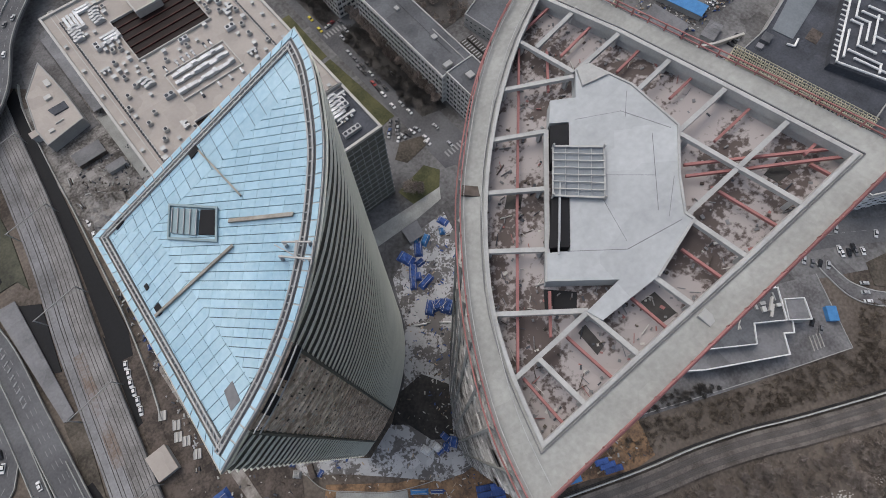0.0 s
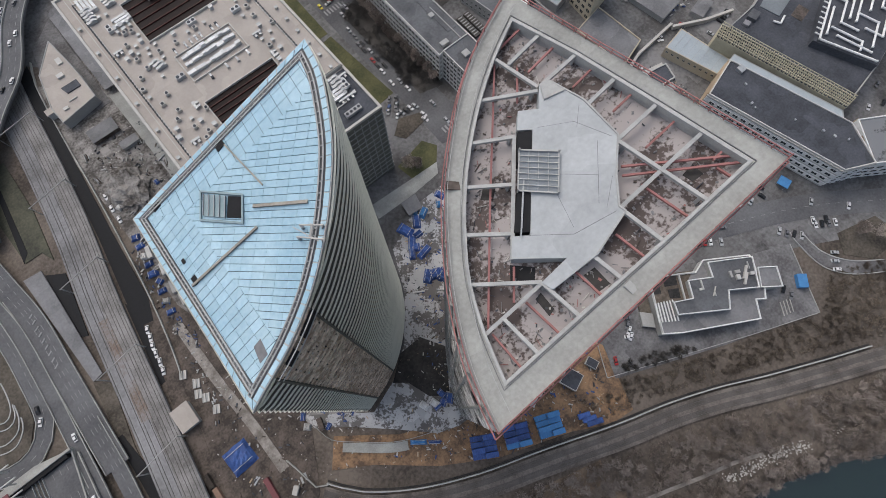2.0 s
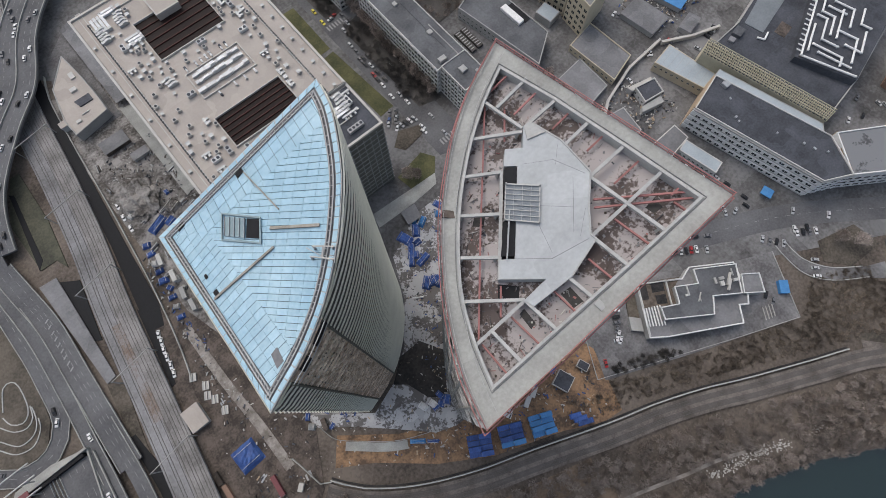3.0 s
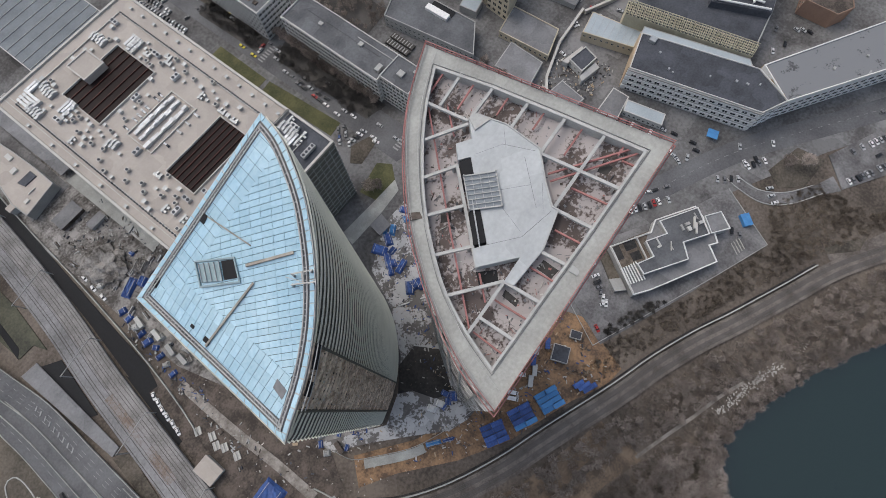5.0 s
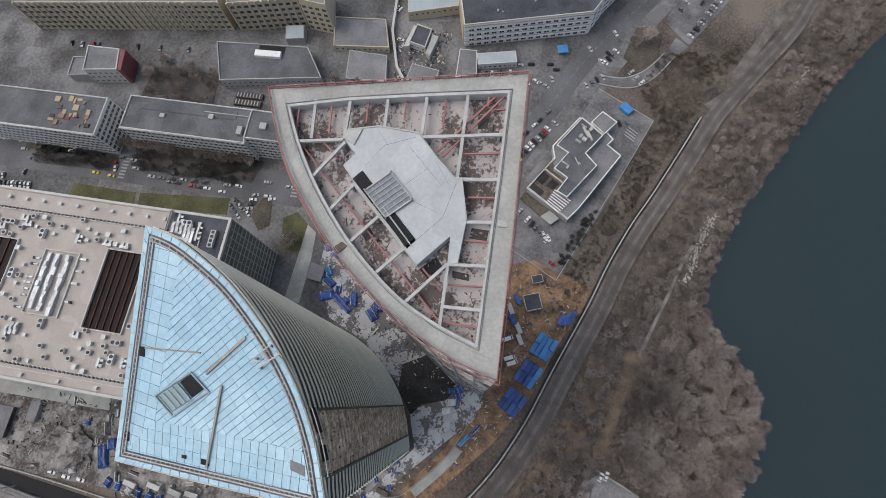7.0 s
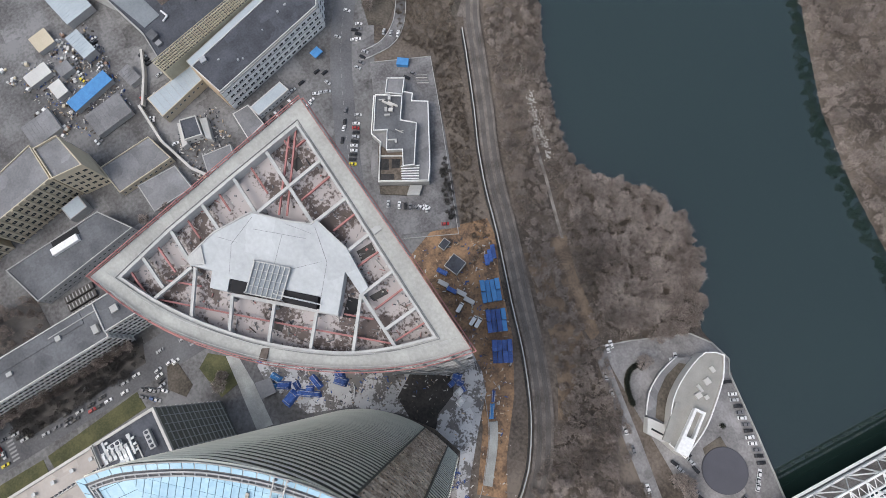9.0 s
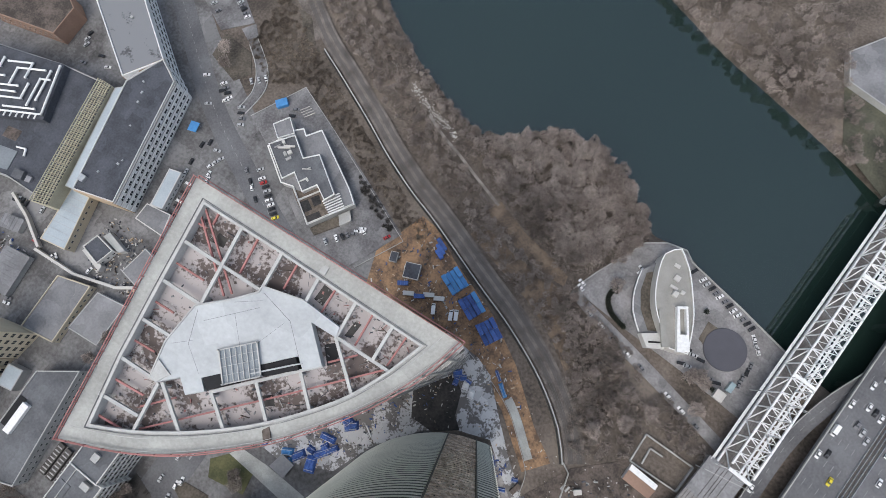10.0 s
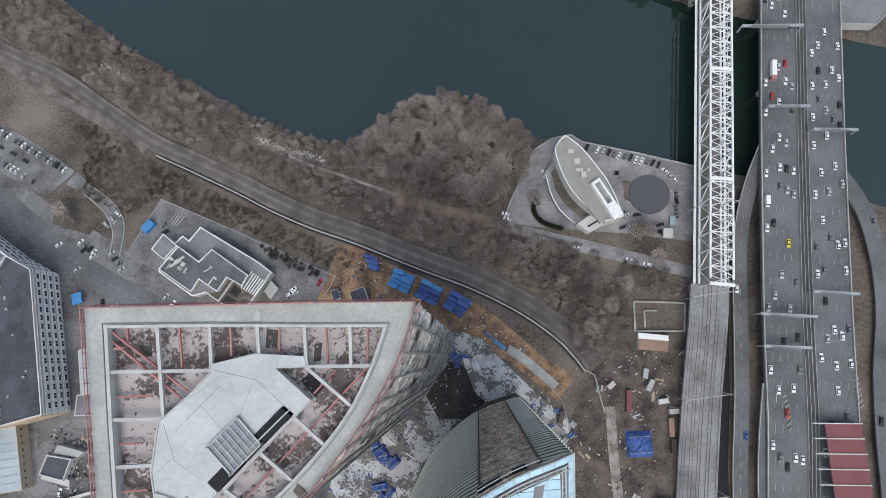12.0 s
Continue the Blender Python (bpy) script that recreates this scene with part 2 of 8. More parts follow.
def box_into(bm, x0, y0, z0, x1, y1, z1, m=None, mat=0):
    v = [bm.verts.new((x, y, z)) for z in (z0, z1) for y in (y0, y1) for x in (x0, x1)]
    if m:
        for one in v:
            one.co = m @ one.co
    for q in ((0, 2, 3, 1), (4, 5, 7, 6), (0, 1, 5, 4), (2, 6, 7, 3), (0, 4, 6, 2), (1, 3, 7, 5)):
        bm.faces.new([v[i] for i in q]).material_index = mat
    return bm


def prism_into(bm, pts, z0, z1, mat=0, topmat=None):
    """A solid over an outline; z0 and z1 are numbers or functions of x and y."""
    f0 = z0 if callable(z0) else (lambda x, y: z0)
    f1 = z1 if callable(z1) else (lambda x, y: z1)
    area = sum(a[0] * b[1] - b[0] * a[1] for a, b in zip(pts, pts[1:] + pts[:1]))
    pts = list(pts) if area > 0 else list(pts)[::-1]
    low = [bm.verts.new((x, y, f0(x, y))) for x, y in pts]
    top = [bm.verts.new((x, y, f1(x, y))) for x, y in pts]
    n = len(pts)
    bm.faces.new(low[::-1]).material_index = mat
    bm.faces.new(top).material_index = mat if topmat is None else topmat
    for i in range(n):
        j = (i + 1) % n
        bm.faces.new((low[i], low[j], top[j], top[i])).material_index = mat
    return bm


def prism(pts, z0, z1):
    return prism_into(bmesh.new(), pts, z0, z1)


def ring_into(bm, outer, inner, z0, z1):
    """A closed band between two outlines with the same number of corners."""
    f0 = z0 if callable(z0) else (lambda x, y: z0)
    f1 = z1 if callable(z1) else (lambda x, y: z1)
    rows = [[bm.verts.new((x, y, f(x, y))) for x, y in line] for line, f in ((outer, f0), (outer, f1), (inner, f1), (inner, f0))]
    n = len(outer)
    for i in range(n):
        j = (i + 1) % n
        for a, b in zip(rows, rows[1:] + rows[:1]):
            bm.faces.new((a[i], a[j], b[j], b[i]))
    return bm


def beam_into(bm, a, b, width, depth, mat=0):
    """A bar from a to b (its top's centre line), upright in section."""
    a, b = Vector(a), Vector(b)
    along = b - a
    side = Vector((along.y, -along.x, 0)).normalized() * width / 2
    if side.length < 1e-6:
        side = Vector((width / 2, 0, 0))
    up = Vector((0, 0, depth)) if abs(along.normalized().z) < 0.95 else Vector((0, depth, 0))
    v = [bm.verts.new(p + s * side - d * up) for p in (a, b) for d in (0, 1) for s in (-1, 1)]
    for q in ((0, 1, 3, 2), (4, 6, 7, 5), (0, 4, 5, 1), (2, 3, 7, 6), (0, 2, 6, 4), (1, 5, 7, 3)):
        bm.faces.new([v[i] for i in q]).material_index = mat
    return bm


def inset_line(pts, d):
    """A closed outline moved inwards by d."""
    area = sum(a[0] * b[1] - b[0] * a[1] for a, b in zip(pts, pts[1:] + pts[:1]))
    s, out, n = (1 if area > 0 else -1), [], len(pts)
    for i in range(n):
        p, q, r = Vector(pts[i - 1]), Vector(pts[i]), Vector(pts[(i + 1) % n])
        u, w = (q - p).normalized(), (r - q).normalized()
        nu, nw = Vector((-u.y, u.x)) * s, Vector((-w.y, w.x)) * s
        k = (nu + nw) / max(0.3, 1 + nu.dot(nw))
        out.append((q.x + k.x * d, q.y + k.y * d))
    return out


def ribbon_into(bm, line, w, z0, z1=None, mat=0):
    """A strip of width w along a line of (x, y) or (x, y, z); solid down to z0 below each point's height if z1 is given as a thickness."""
    pts = [Vector((p[0], p[1], p[2] if len(p) > 2 else z0)) for p in line]
    left, right = [], []
    for i, p in enumerate(pts):
        d = (pts[min(i + 1, len(pts) - 1)] - pts[max(i - 1, 0)])
        s = Vector((-d.y, d.x, 0)).normalized() * w / 2
        left.append(p + s), right.append(p - s)
    lv, rv = [bm.verts.new(p) for p in left], [bm.verts.new(p) for p in right]
    for i in range(len(pts) - 1):
        bm.faces.new((rv[i], rv[i + 1], lv[i + 1], lv[i])).material_index = mat
    if z1:
        ll, rl = [bm.verts.new(p - Vector((0, 0, z1))) for p in left], [bm.verts.new(p - Vector((0, 0, z1))) for p in right]
        for i in range(len(pts) - 1):
            bm.faces.new((lv[i], lv[i + 1], ll[i + 1], ll[i])).material_index = mat
            bm.faces.new((rl[i], rl[i + 1], rv[i + 1], rv[i])).material_index = mat
            bm.faces.new((ll[i], ll[i + 1], rl[i + 1], rl[i])).material_index = mat
        bm.faces.new((lv[0], ll[0], rl[0], rv[0])).material_index = mat
        bm.faces.new((lv[-1], rv[-1], rl[-1], ll[-1])).material_index = mat
    return bm


def smooth_line(pts, step=6.0):
    """Points along a soft curve through pts."""
    out = []
    n = len(pts)
    dim = len(pts[0])
    for i in range(n - 1):
        p0, p1, p2, p3 = (np.array(pts[max(0, min(n - 1, j))], float) for j in (i - 1, i, i + 1, i + 2))
        k = max(2, int(np.linalg.norm(p2 - p1) / step))
        for a in np.arange(k) / k:
            q = 0.5 * (2 * p1 + (p2 - p0) * a + (2 * p0 - 5 * p1 + 4 * p2 - p3) * a * a + (3 * p1 - p0 - 3 * p2 + p3) * a**3)
            out.append(tuple(float(v) for v in q))
    out.append(tuple(float(v) for v in pts[-1])[:dim])
    return out


def offset_line(line, d):
    out = []
    for i, p in enumerate(line):
        a, b = line[max(i - 1, 0)], line[min(i + 1, len(line) - 1)]
        dx, dy = b[0] - a[0], b[1] - a[1]
        k = math.hypot(dx, dy)
        out.append((p[0] - dy / k * d, p[1] + dx / k * d, *p[2:]))
    return out


def patch(name, pts, mat, z, label, category="ground"):
    """A flat, thin piece of the setting on the ground."""
    return tagged(part(name, prism(pts, z - 0.5, z), mat), label, category, kind="structure")


# ---- ground, river, roads ----
NEAR_BANK = [(-900, 900), (-450, 430), (-330, 280), (-260, 222), (-209, 187), (-138, 146), (-100, 130), (-80, 126), (-60, 136), (-45, 152), (-15, 156), (10, 148), (30, 130), (38, 126), (54, 128), (86, 117), (126, 106), (163, 99), (260, 72), (600, -30), (2500, -500)]
FAR_BANK = [(-600, 1100), (-350, 560), (-190, 385), (-110, 318), (-66, 289), (-27, 265), (18, 247), (59, 235), (110, 219), (160, 201), (260, 172), (600, 80), (2500, -350)]
RIVER = NEAR_BANK + FAR_BANK[::-1]


def river_depth(px_, py_):
    """Signed distance to the river's edge, positive in the river, for arrays of points."""
    inside = np.zeros(px_.shape, bool)
    dist = np.full(px_.shape, 1e9)
    for (ax, ay), (bx, by) in zip(RIVER, RIVER[1:] + RIVER[:1]):
        cross = ((ay > py_) != (by > py_)) & (px_ < (bx - ax) * (py_ - ay) / (by - ay + 1e-12) + ax)
        inside ^= cross
        t = np.clip(((px_ - ax) * (bx - ax) + (py_ - ay) * (by - ay)) / ((bx - ax) ** 2 + (by - ay) ** 2), 0, 1)
        dist = np.minimum(dist, np.hypot(px_ - ax - t * (bx - ax), py_ - ay - t * (by - ay)))
    return np.where(inside, dist, -dist)


def make_ground():
    gx = np.unique(np.r_[np.linspace(-4000, -420, 12), np.arange(-420, 340, 3.0), np.linspace(340, 4000, 12)])
    gy = np.unique(np.r_[np.linspace(-4000, -420, 12), np.arange(-420, 420, 3.0), np.linspace(420, 4000, 12)])
    xx, yy = np.meshgrid(gx, gy)
    d = river_depth(xx, yy)
    zz = np.where(d > 0, -5.5 - np.clip(d, 0, 12) * 0.3, np.clip(-5.5 - d * 0.6, -5.5, 0))
    n, m = len(gx), len(gy)
    verts = np.stack([xx.ravel(), yy.ravel(), zz.ravel()], 1)
    faces = [(j * n + i, j * n + i + 1, (j + 1) * n + i + 1, (j + 1) * n + i) for j in range(m - 1) for i in range(n - 1)]
    me = bpy.data.meshes.new("ground")
    me.from_pydata(verts.tolist(), [], faces)
    me.materials.append(SOIL)
    tagged(new("ground", me), "grey-brown bare winter ground around the river", "ground", kind="structure")
    tagged(part("river_water", prism([(-4000, -4000), (4000, -4000), (4000, 4000), (-4000, 4000)], -12, -5.0), WATER), "dark grey-green still river water", "water", kind="structure")


make_ground()


# ---- flat pieces of the setting ----
patch("city_asphalt", [(-420, -420), (64, -420), (70, -330), (40, -300), (62, -210), (66, -130), (50, -70), (-30, -20), (-80, 20), (-84, 45), (-140, 71), (-206, 60), (-262, 92), (-420, 200)], ASPHALT, 0.10, "patched grey asphalt between the city blocks", "pavement")
patch("street", [(-123, -420), (-103, -420), (-102, -112), (-124, -104)], ROADTOP, 0.22, "grey two-way city street", "road")
ROAD_N = smooth_line([(-90, -10, 0.3), (-135, 4, 0.3), (-190, 28, 0.3), (-235, 52, 0.3), (-290, 92, 0.3), (-345, 132, 0.3), (-430, 195, 0.3)])
tagged(part("road_north", ribbon_into(bmesh.new(), ROAD_N, 14, 0.3), ROADTOP), "grey side road past the factory", "road", kind="structure")
patch("lawn", [(-97.6, -259), (-89, -259), (-88.6, -216.6), (-97, -217)], LAWN, 0.32, "long strip of winter lawn along the street", "lawn")
patch("lawn", [(-99, -113), (-91, -104), (-75, -104), (-73, -117), (-94, -121)], LAWN, 0.32, "small winter lawn beside the site path", "lawn")
patch("lawn", [(-97.2, -214), (-101.6, -157), (-91, -156), (-89, -213)], LAWN, 0.32, "strip of winter lawn beside the business centre", "lawn")
patch("traffic_island", [(-106, -136), (-103, -130), (-88, -128), (-84, -134), (-93, -141)], SCRUB, 0.34, "bare brown oval traffic island", "island")
patch("site_path", [(-92, -105), (-75, -106), (-47, -108), (-45, -99), (-70, -98), (-88, -99)], CONCRETE, 0.34, "pale concrete site path", "path")
patch("villa_lot", [(-206, 57), (-188, 91), (-155, 77), (-139, 71), (-83, 46), (-101, 8), (-124, 14), (-142, 20), (-183, 46)], LOTGREY, 0.42, "pale grey asphalt lot round the institute", "pavement")
patch("car_park", [(-351, 164), (-334, 165), (-313, 151), (-270, 127), (-245, 110), (-261, 94), (-297, 112), (-342, 139)], LOTGREY, 0.6, "pale grey open car park", "car park")
patch("gate_path", [(-244, 110), (-233.5, 100.5), (-218.7, 89.5), (-210, 76.7), (-209.8, 61), (-212, 53), (-219, 54), (-215.6, 71), (-223.5, 84.6), (-237.6, 96), (-250, 102)], LOTGREY, 0.4, "pale winding gate path", "path")
for line in ([(-236, 102), (-218.7, 89.9), (-209.8, 76.9), (-209.5, 61), (-211.4, 53)], [(-238, 95.6), (-223.5, 84.2), (-216, 71), (-216.4, 57)]):
    tagged(part("kerb", ribbon_into(bmesh.new(), [(x, y, 0.75) for x, y in smooth_line(line, 2)], 0.45, 0, 0.6), WHITEBEAM), "pale kerb along the gate path", "kerb", kind="structure")
patch("lawn", [(-255, 77), (-231, 70), (-224, 80), (-234, 92), (-257, 94)], SCRUB, 0.3, "dull grass triangle behind the car park", "lawn")
patch("lawn", [(-226, 134), (-209, 118), (-201, 118), (-216, 134)], SCRUB, 0.34, "small grass patch at the wall's end", "lawn")
patch("clay_yard", [(-79, 62), (-66, 60), (-49, 50), (-14, 36), (11, 20), (35, -1), (52, -12), (42, -24), (17, -4), (-14, 12), (-36, 14), (-84, 12), (-90, 30)], CLAY, 0.36, "churned orange clay site yard", "yard")
patch("site_slab", [(-30, 14), (-8, 12), (2, 8), (17, -7), (34, -23), (47, -33), (48, -42), (20, -20), (2, -26), (-12, -36), (-30, -58), (-40, -80), (-66, -92), (-84, -92), (-74, -50), (-60, -44), (-40, -30), (-24, -14), (-14, 4)], SLABYARD, 0.46, "pale concrete site slab with dark wet patches", "yard")
# flat patch: the deep pit's shade goes into its near-black colour
patch("excavation", [(-28, -22), (-14, -2), (-6, -8), (-2, -20), (4, -25), (-8, -34), (-21, -34)], MUDSHADE, 0.5, "wet mud patch painted black for the depth of the pit", "pit")
SLAB_EDGE = smooth_line([(-24, 17, 1.1), (-6, 12, 1.1), (10, 6, 1.1), (23, -1, 1.1), (36, -12, 1.1), (46, -22, 1.1), (49, -34, 1.1)], 3)
tagged(part("site_ramp", ribbon_into(bmesh.new(), [p for p in SLAB_EDGE if 16 < p[0] < 44], 4.4, 0, 1.0), CONCRETE), "pale concrete ramp along the slab", "ramp", kind="structure")
tagged(part("slab_kerb", ribbon_into(bmesh.new(), [(p[0], p[1], 1.3) for p in offset_line(SLAB_EDGE, -2.6)], 0.3, 0, 1.2), GREYWALL), "thin grey kerb beside the slab", "kerb", kind="structure")
tagged(part("low_wall", ribbon_into(bmesh.new(), [(57, -8, 1.6), (62, -11, 1.6), (64.5, -24, 1.6), (66, -30, 1.6)], 0.6, 0, 1.5), CONCRETE), "low broken concrete wall on mud", "wall", kind="structure")
patch("west_yard", [(24, -300), (68, -300), (66, -130), (50, -74), (48, -34), (24, -24), (23, -82), (18, -118), (18, -270)], YARD, 0.2, "dusty littered construction yard", "yard")
patch("mall_terrace", [(30, -266), (20, -264), (22.6, -190), (29, -189)], CONCRETE, 0.6, "pale paved strip along the business centre", "pavement")
patch("mall_terrace", [(30, -340), (17.5, -345), (17.5, -268), (29, -268)], GREYROOF, 4.0, "olive-grey low terrace roof beside the business centre", "terrace")
patch("service_yard", [(30.5, -342), (50, -326), (56, -300), (60, -262), (31, -262)], LOTGREY, 0.34, "pale cluttered service yard", "yard")
patch("mud_strip", [(48, -34), (50, -74), (66, -130), (78, -132), (92, -80), (108, -20), (114, 10), (84, 12), (62, -8)], RUST, 0.24, "brown muddy strip between site and railway", "yard")
patch("quay_deck", [(15, 73), (21, 88), (35, 117), (45, 123), (56, 125), (62, 121), (94, 113), (124, 104), (128, 60), (112, 62), (84, 66), (50, 69)], QUAYPAVE, 0.3, "pale asphalt quay round the riverside house", "quay")
patch("quay_road", [(15, 74), (15, 69), (48, 58), (112, 42), (118, 40), (118, 47), (64, 62)], QUAYPAVE, 0.4, "narrow grey quay road", "road")
patch("far_shelf", [(84, 262), (150, 250), (140, 205), (130, 210), (100, 226)], VERGE, 0.2, "olive grass shelf on the far bank", "lawn")
QUAY = [(15, 73), (21, 88), (35, 117), (45, 123.5), (56, 125.5), (62, 121), (94, 113), (126, 104)]
tagged(part("quay_wall", ribbon_into(bmesh.new(), [(x, y, 0.9) for x, y in QUAY], 0.7, 0, 7), CONCRETE), "pale concrete quay wall along the river", "quay wall", kind="structure")

# ---- railway along the bank ----
RAIL = smooth_line([(-420, 262), (-318, 193), (-269, 168), (-232, 143), (-200, 122), (-175, 110), (-141, 93.5), (-119, 82), (-94, 71), (-69, 62), (-30, 46), (-2, 35), (25, 21), (46, 5), (57, -9)])
WALLED = [p for p in RAIL if p[0] > -200]
BED = offset_line(RAIL, 6.6)
tagged(part("railway_bed", ribbon_into(bmesh.new(), [(p[0], p[1], 1.2) for p in BED], 10.5, 1.2, 2), BANKBED), "brown ballast railway bed along the river bank", "railway", kind="structure")
tagged(part("retaining_wall", ribbon_into(bmesh.new(), [(p[0], p[1], 2.3) for p in WALLED], 0.55, 0, 3.0), WHITEBEAM), "pale concrete retaining wall beside the railway", "wall", kind="structure")
# dark ribbon paints the wall's shadow along its lower side
tagged(part("drain_channel", ribbon_into(bmesh.new(), [(p[0], p[1], 0.62) for p in offset_line(WALLED, -1.0)], 1.0, 0.6, 0.4), MUDSHADE), "dark strip painted for the retaining wall's shadow", "channel", kind="structure")
for d in (4.35, 8.95):
    tagged(part("sleeper_bed", ribbon_into(bmesh.new(), [(p[0], p[1], 1.26) for p in offset_line(RAIL, d)], 2.7, 0, 0.1), TRACKTIE), "dark sleeper track on the bank railway", "railway", kind="structure")
for d in (3.6, 5.1, 8.2, 9.7):
    tagged(part("rail", ribbon_into(bmesh.new(), [(p[0], p[1], 1.4) for p in offset_line(RAIL, d)], 0.16, 0, 0.2), RAILIRON), "steel rail on the bank railway", "rail", kind="structure")
DIRT = smooth_line([(-420, 252, 0.3), (-306, 186, 0.3), (-269, 163, 0.3), (-237, 145, 0.3), (-212, 131, 0.3), (-202, 122, 0.3)])
tagged(part("dirt_road", ribbon_into(bmesh.new(), DIRT, 6, 0.3, 0.5), BANKBED), "pale trodden dirt road beside the tracks", "track", kind="structure")

# ---- motorway, its bridge and ramps ----
MW = smooth_line([(213, 420, 11), (188, 200, 11), (180, 130, 11), (176.5, 98, 11), (169, 20, 10), (165.5, -35, 8), (163, -70, 5), (161.5, -99, 3)])
tagged(part("motorway", ribbon_into(bmesh.new(), MW, 44, 0, 1.6), ROADTOP), "wide grey motorway deck with many lanes", "road", kind="structure")
for d in (-21.6, -2.6, -0.9, 0.9, 2.6, 21.6):
    tagged(part("barrier", ribbon_into(bmesh.new(), [(p[0], p[1], p[2] + 0.9) for p in offset_line(MW, d)], 0.55 if abs(d) > 10 else 0.22, 0, 0.9), CONCRETE if abs(d) > 10 else STEEL), "grey motorway safety barrier", "barrier", kind="structure")
MEDIAN = [(p[0], p[1], p[2] + 0.14) for p in MW]
tagged(part("median_strip", ribbon_into(bmesh.new(), MEDIAN, 4.6, 0), TIEBED), "dark motorway median strip", "median", kind="structure")
RAMP_W = smooth_line([(160, 112, 9), (150, 88, 6), (143, 60, 4), (138.8, 20, 4), (135, -21, 4), (129.8, -65, 3), (129, -100, 2.2), (128.5, -135, 1.8), (128, -170, 1.5), (131, -200, 3), (131, -222, 6), (118, -257, 9.5), (91, -291, 10), (69, -313, 10), (51, -347, 10), (25, -376, 10), (-30, -425, 10)])
tagged(part("slip_road", ribbon_into(bmesh.new(), RAMP_W, 7.4, 0, 1.0), ROADTOP), "grey slip road beside the motorway", "road", kind="structure")
WIDER = [(p[0], p[1], p[2] + 0.05) for p in RAMP_W if -222 < p[1] < -78]
tagged(part("slip_road", ribbon_into(bmesh.new(), WIDER, 11.8, 0, 1.0), ROADTOP), "wide grey slip road beside the railway", "road", kind="structure")
SIDE = smooth_line([(147, -15, 8.4), (143, -42, 6.2), (140.6, -70, 4), (139.5, -105, 2.2), (138, -135, 1.9), (137.4, -170, 1.6), (140.4, -205, 1.6), (147, -245, 1.6), (160, -300, 1.6)])
tagged(part("slip_road", ribbon_into(bmesh.new(), SIDE, 6.4, 0, 1.0), ROADTOP), "narrow grey slip lane beside the motorway", "road", kind="structure")
FLYOVER = [(p[0], p[1], p[2] + 0.1) for p in RAMP_W if p[1] < -214]
tagged(part("flyover", ribbon_into(bmesh.new(), FLYOVER, 24, 0, 1.5), ROADTOP), "curved grey flyover deck", "road", kind="structure")
for d in (-11.8, 0, 11.8):
    tagged(part("barrier", ribbon_into(bmesh.new(), [(p[0], p[1], p[2] + 0.9) for p in offset_line(FLYOVER, d)], 0.5, 0, 1.0), CONCRETE), "pale flyover parapet", "barrier", kind="structure")
for p in FLYOVER[4::5]:
    tagged(part("flyover_pier", box_into(bmesh.new(), p[0] - 1.2, p[1] - 1.2, 0, p[0] + 1.2, p[1] + 1.2, p[2] - 1.4), CONCRETE), "grey concrete flyover pier", "pier", kind="structure")
for line in (offset_line(WIDER, 6.0), offset_line(WIDER, -6.0), offset_line(RAMP_W, -3.8)[:34], offset_line(SIDE, -3.4), offset_line(SIDE, 3.4)):
    tagged(part("barrier", ribbon_into(bmesh.new(), [(p[0], p[1], p[2] + 0.8) for p in line], 0.4, 0, 0.9), CONCRETE), "pale slip road kerb barrier", "barrier", kind="structure")
for k in range(9):
    m = pose(129.6 - k * 0.25, -142 - k * 4.0, 0, 0, 0, 30)
    tagged(part("chevron_marking", box_into(bmesh.new(), -1.3, -0.35, 1.5, 1.3, 0.35, 1.9, m), LINEPAINT), "worn chevron marking on the slip road", "marking", kind="structure")
portal = tagged(new("tunnel_portal"), "concrete tunnel portal swallowing the motorway", "portal")
part("lintel", box_into(bmesh.new(), 141, -101.4, 0.2, 184, -100.2, 6.2), CONCRETE, portal)
# no tunnel behind: its darkness is the box's black colour
part("mouth", box_into(bmesh.new(), 144, -100.3, 0.3, 181, -98.2, 5.4), DARK, portal, "black box painted for the shade in the tunnel mouth")
part("wing_wall", beam_into(bmesh.new(), (141.6, -100.4, 4.6), (146.6, -72, 5.6), 0.7, 4.6), CONCRETE, portal)
part("cover_slab", prism([(141, -101.3), (184, -101.3), (180, -106), (160, -106)], 0.1, 2.5), CONCRETE, portal)
RAMP_E = smooth_line([(196, 96, 9), (208, 76, 6), (213, 48, 4), (212, 20, 3), (206, -10, 3), (202, -40, 4), (199, -80, 4), (190, -140, 2)])
tagged(part("slip_road", ribbon_into(bmesh.new(), RAMP_E, 9, 0, 1.0), ROADTOP), "curved grey slip road under the motorway", "road", kind="structure")
LOOP = smooth_line([(215, -190, 1), (196, -222, 1), (165, -228, 1), (147, -205, 1), (144, -170, 1), (144.5, -145, 1.5), (147, -122, 1.5), (158, -110.4, 1.5), (172, -109.8, 1.5), (184, -117, 1.5), (205, -140, 1.5)])
tagged(part("loop_road", ribbon_into(bmesh.new(), [(p[0], p[1], 0.7) for p in LOOP], 8.4, 0, 0.6), ROADTOP), "grey looping slip road", "road", kind="structure")
patch("loop_green", [(149, -205), (148.5, -170), (149.5, -140), (151.5, -126), (159, -115), (171, -114), (184, -122), (205, -150), (190, -214)], SCRUB, 0.5, "dull brown grass inside the loop", "lawn")
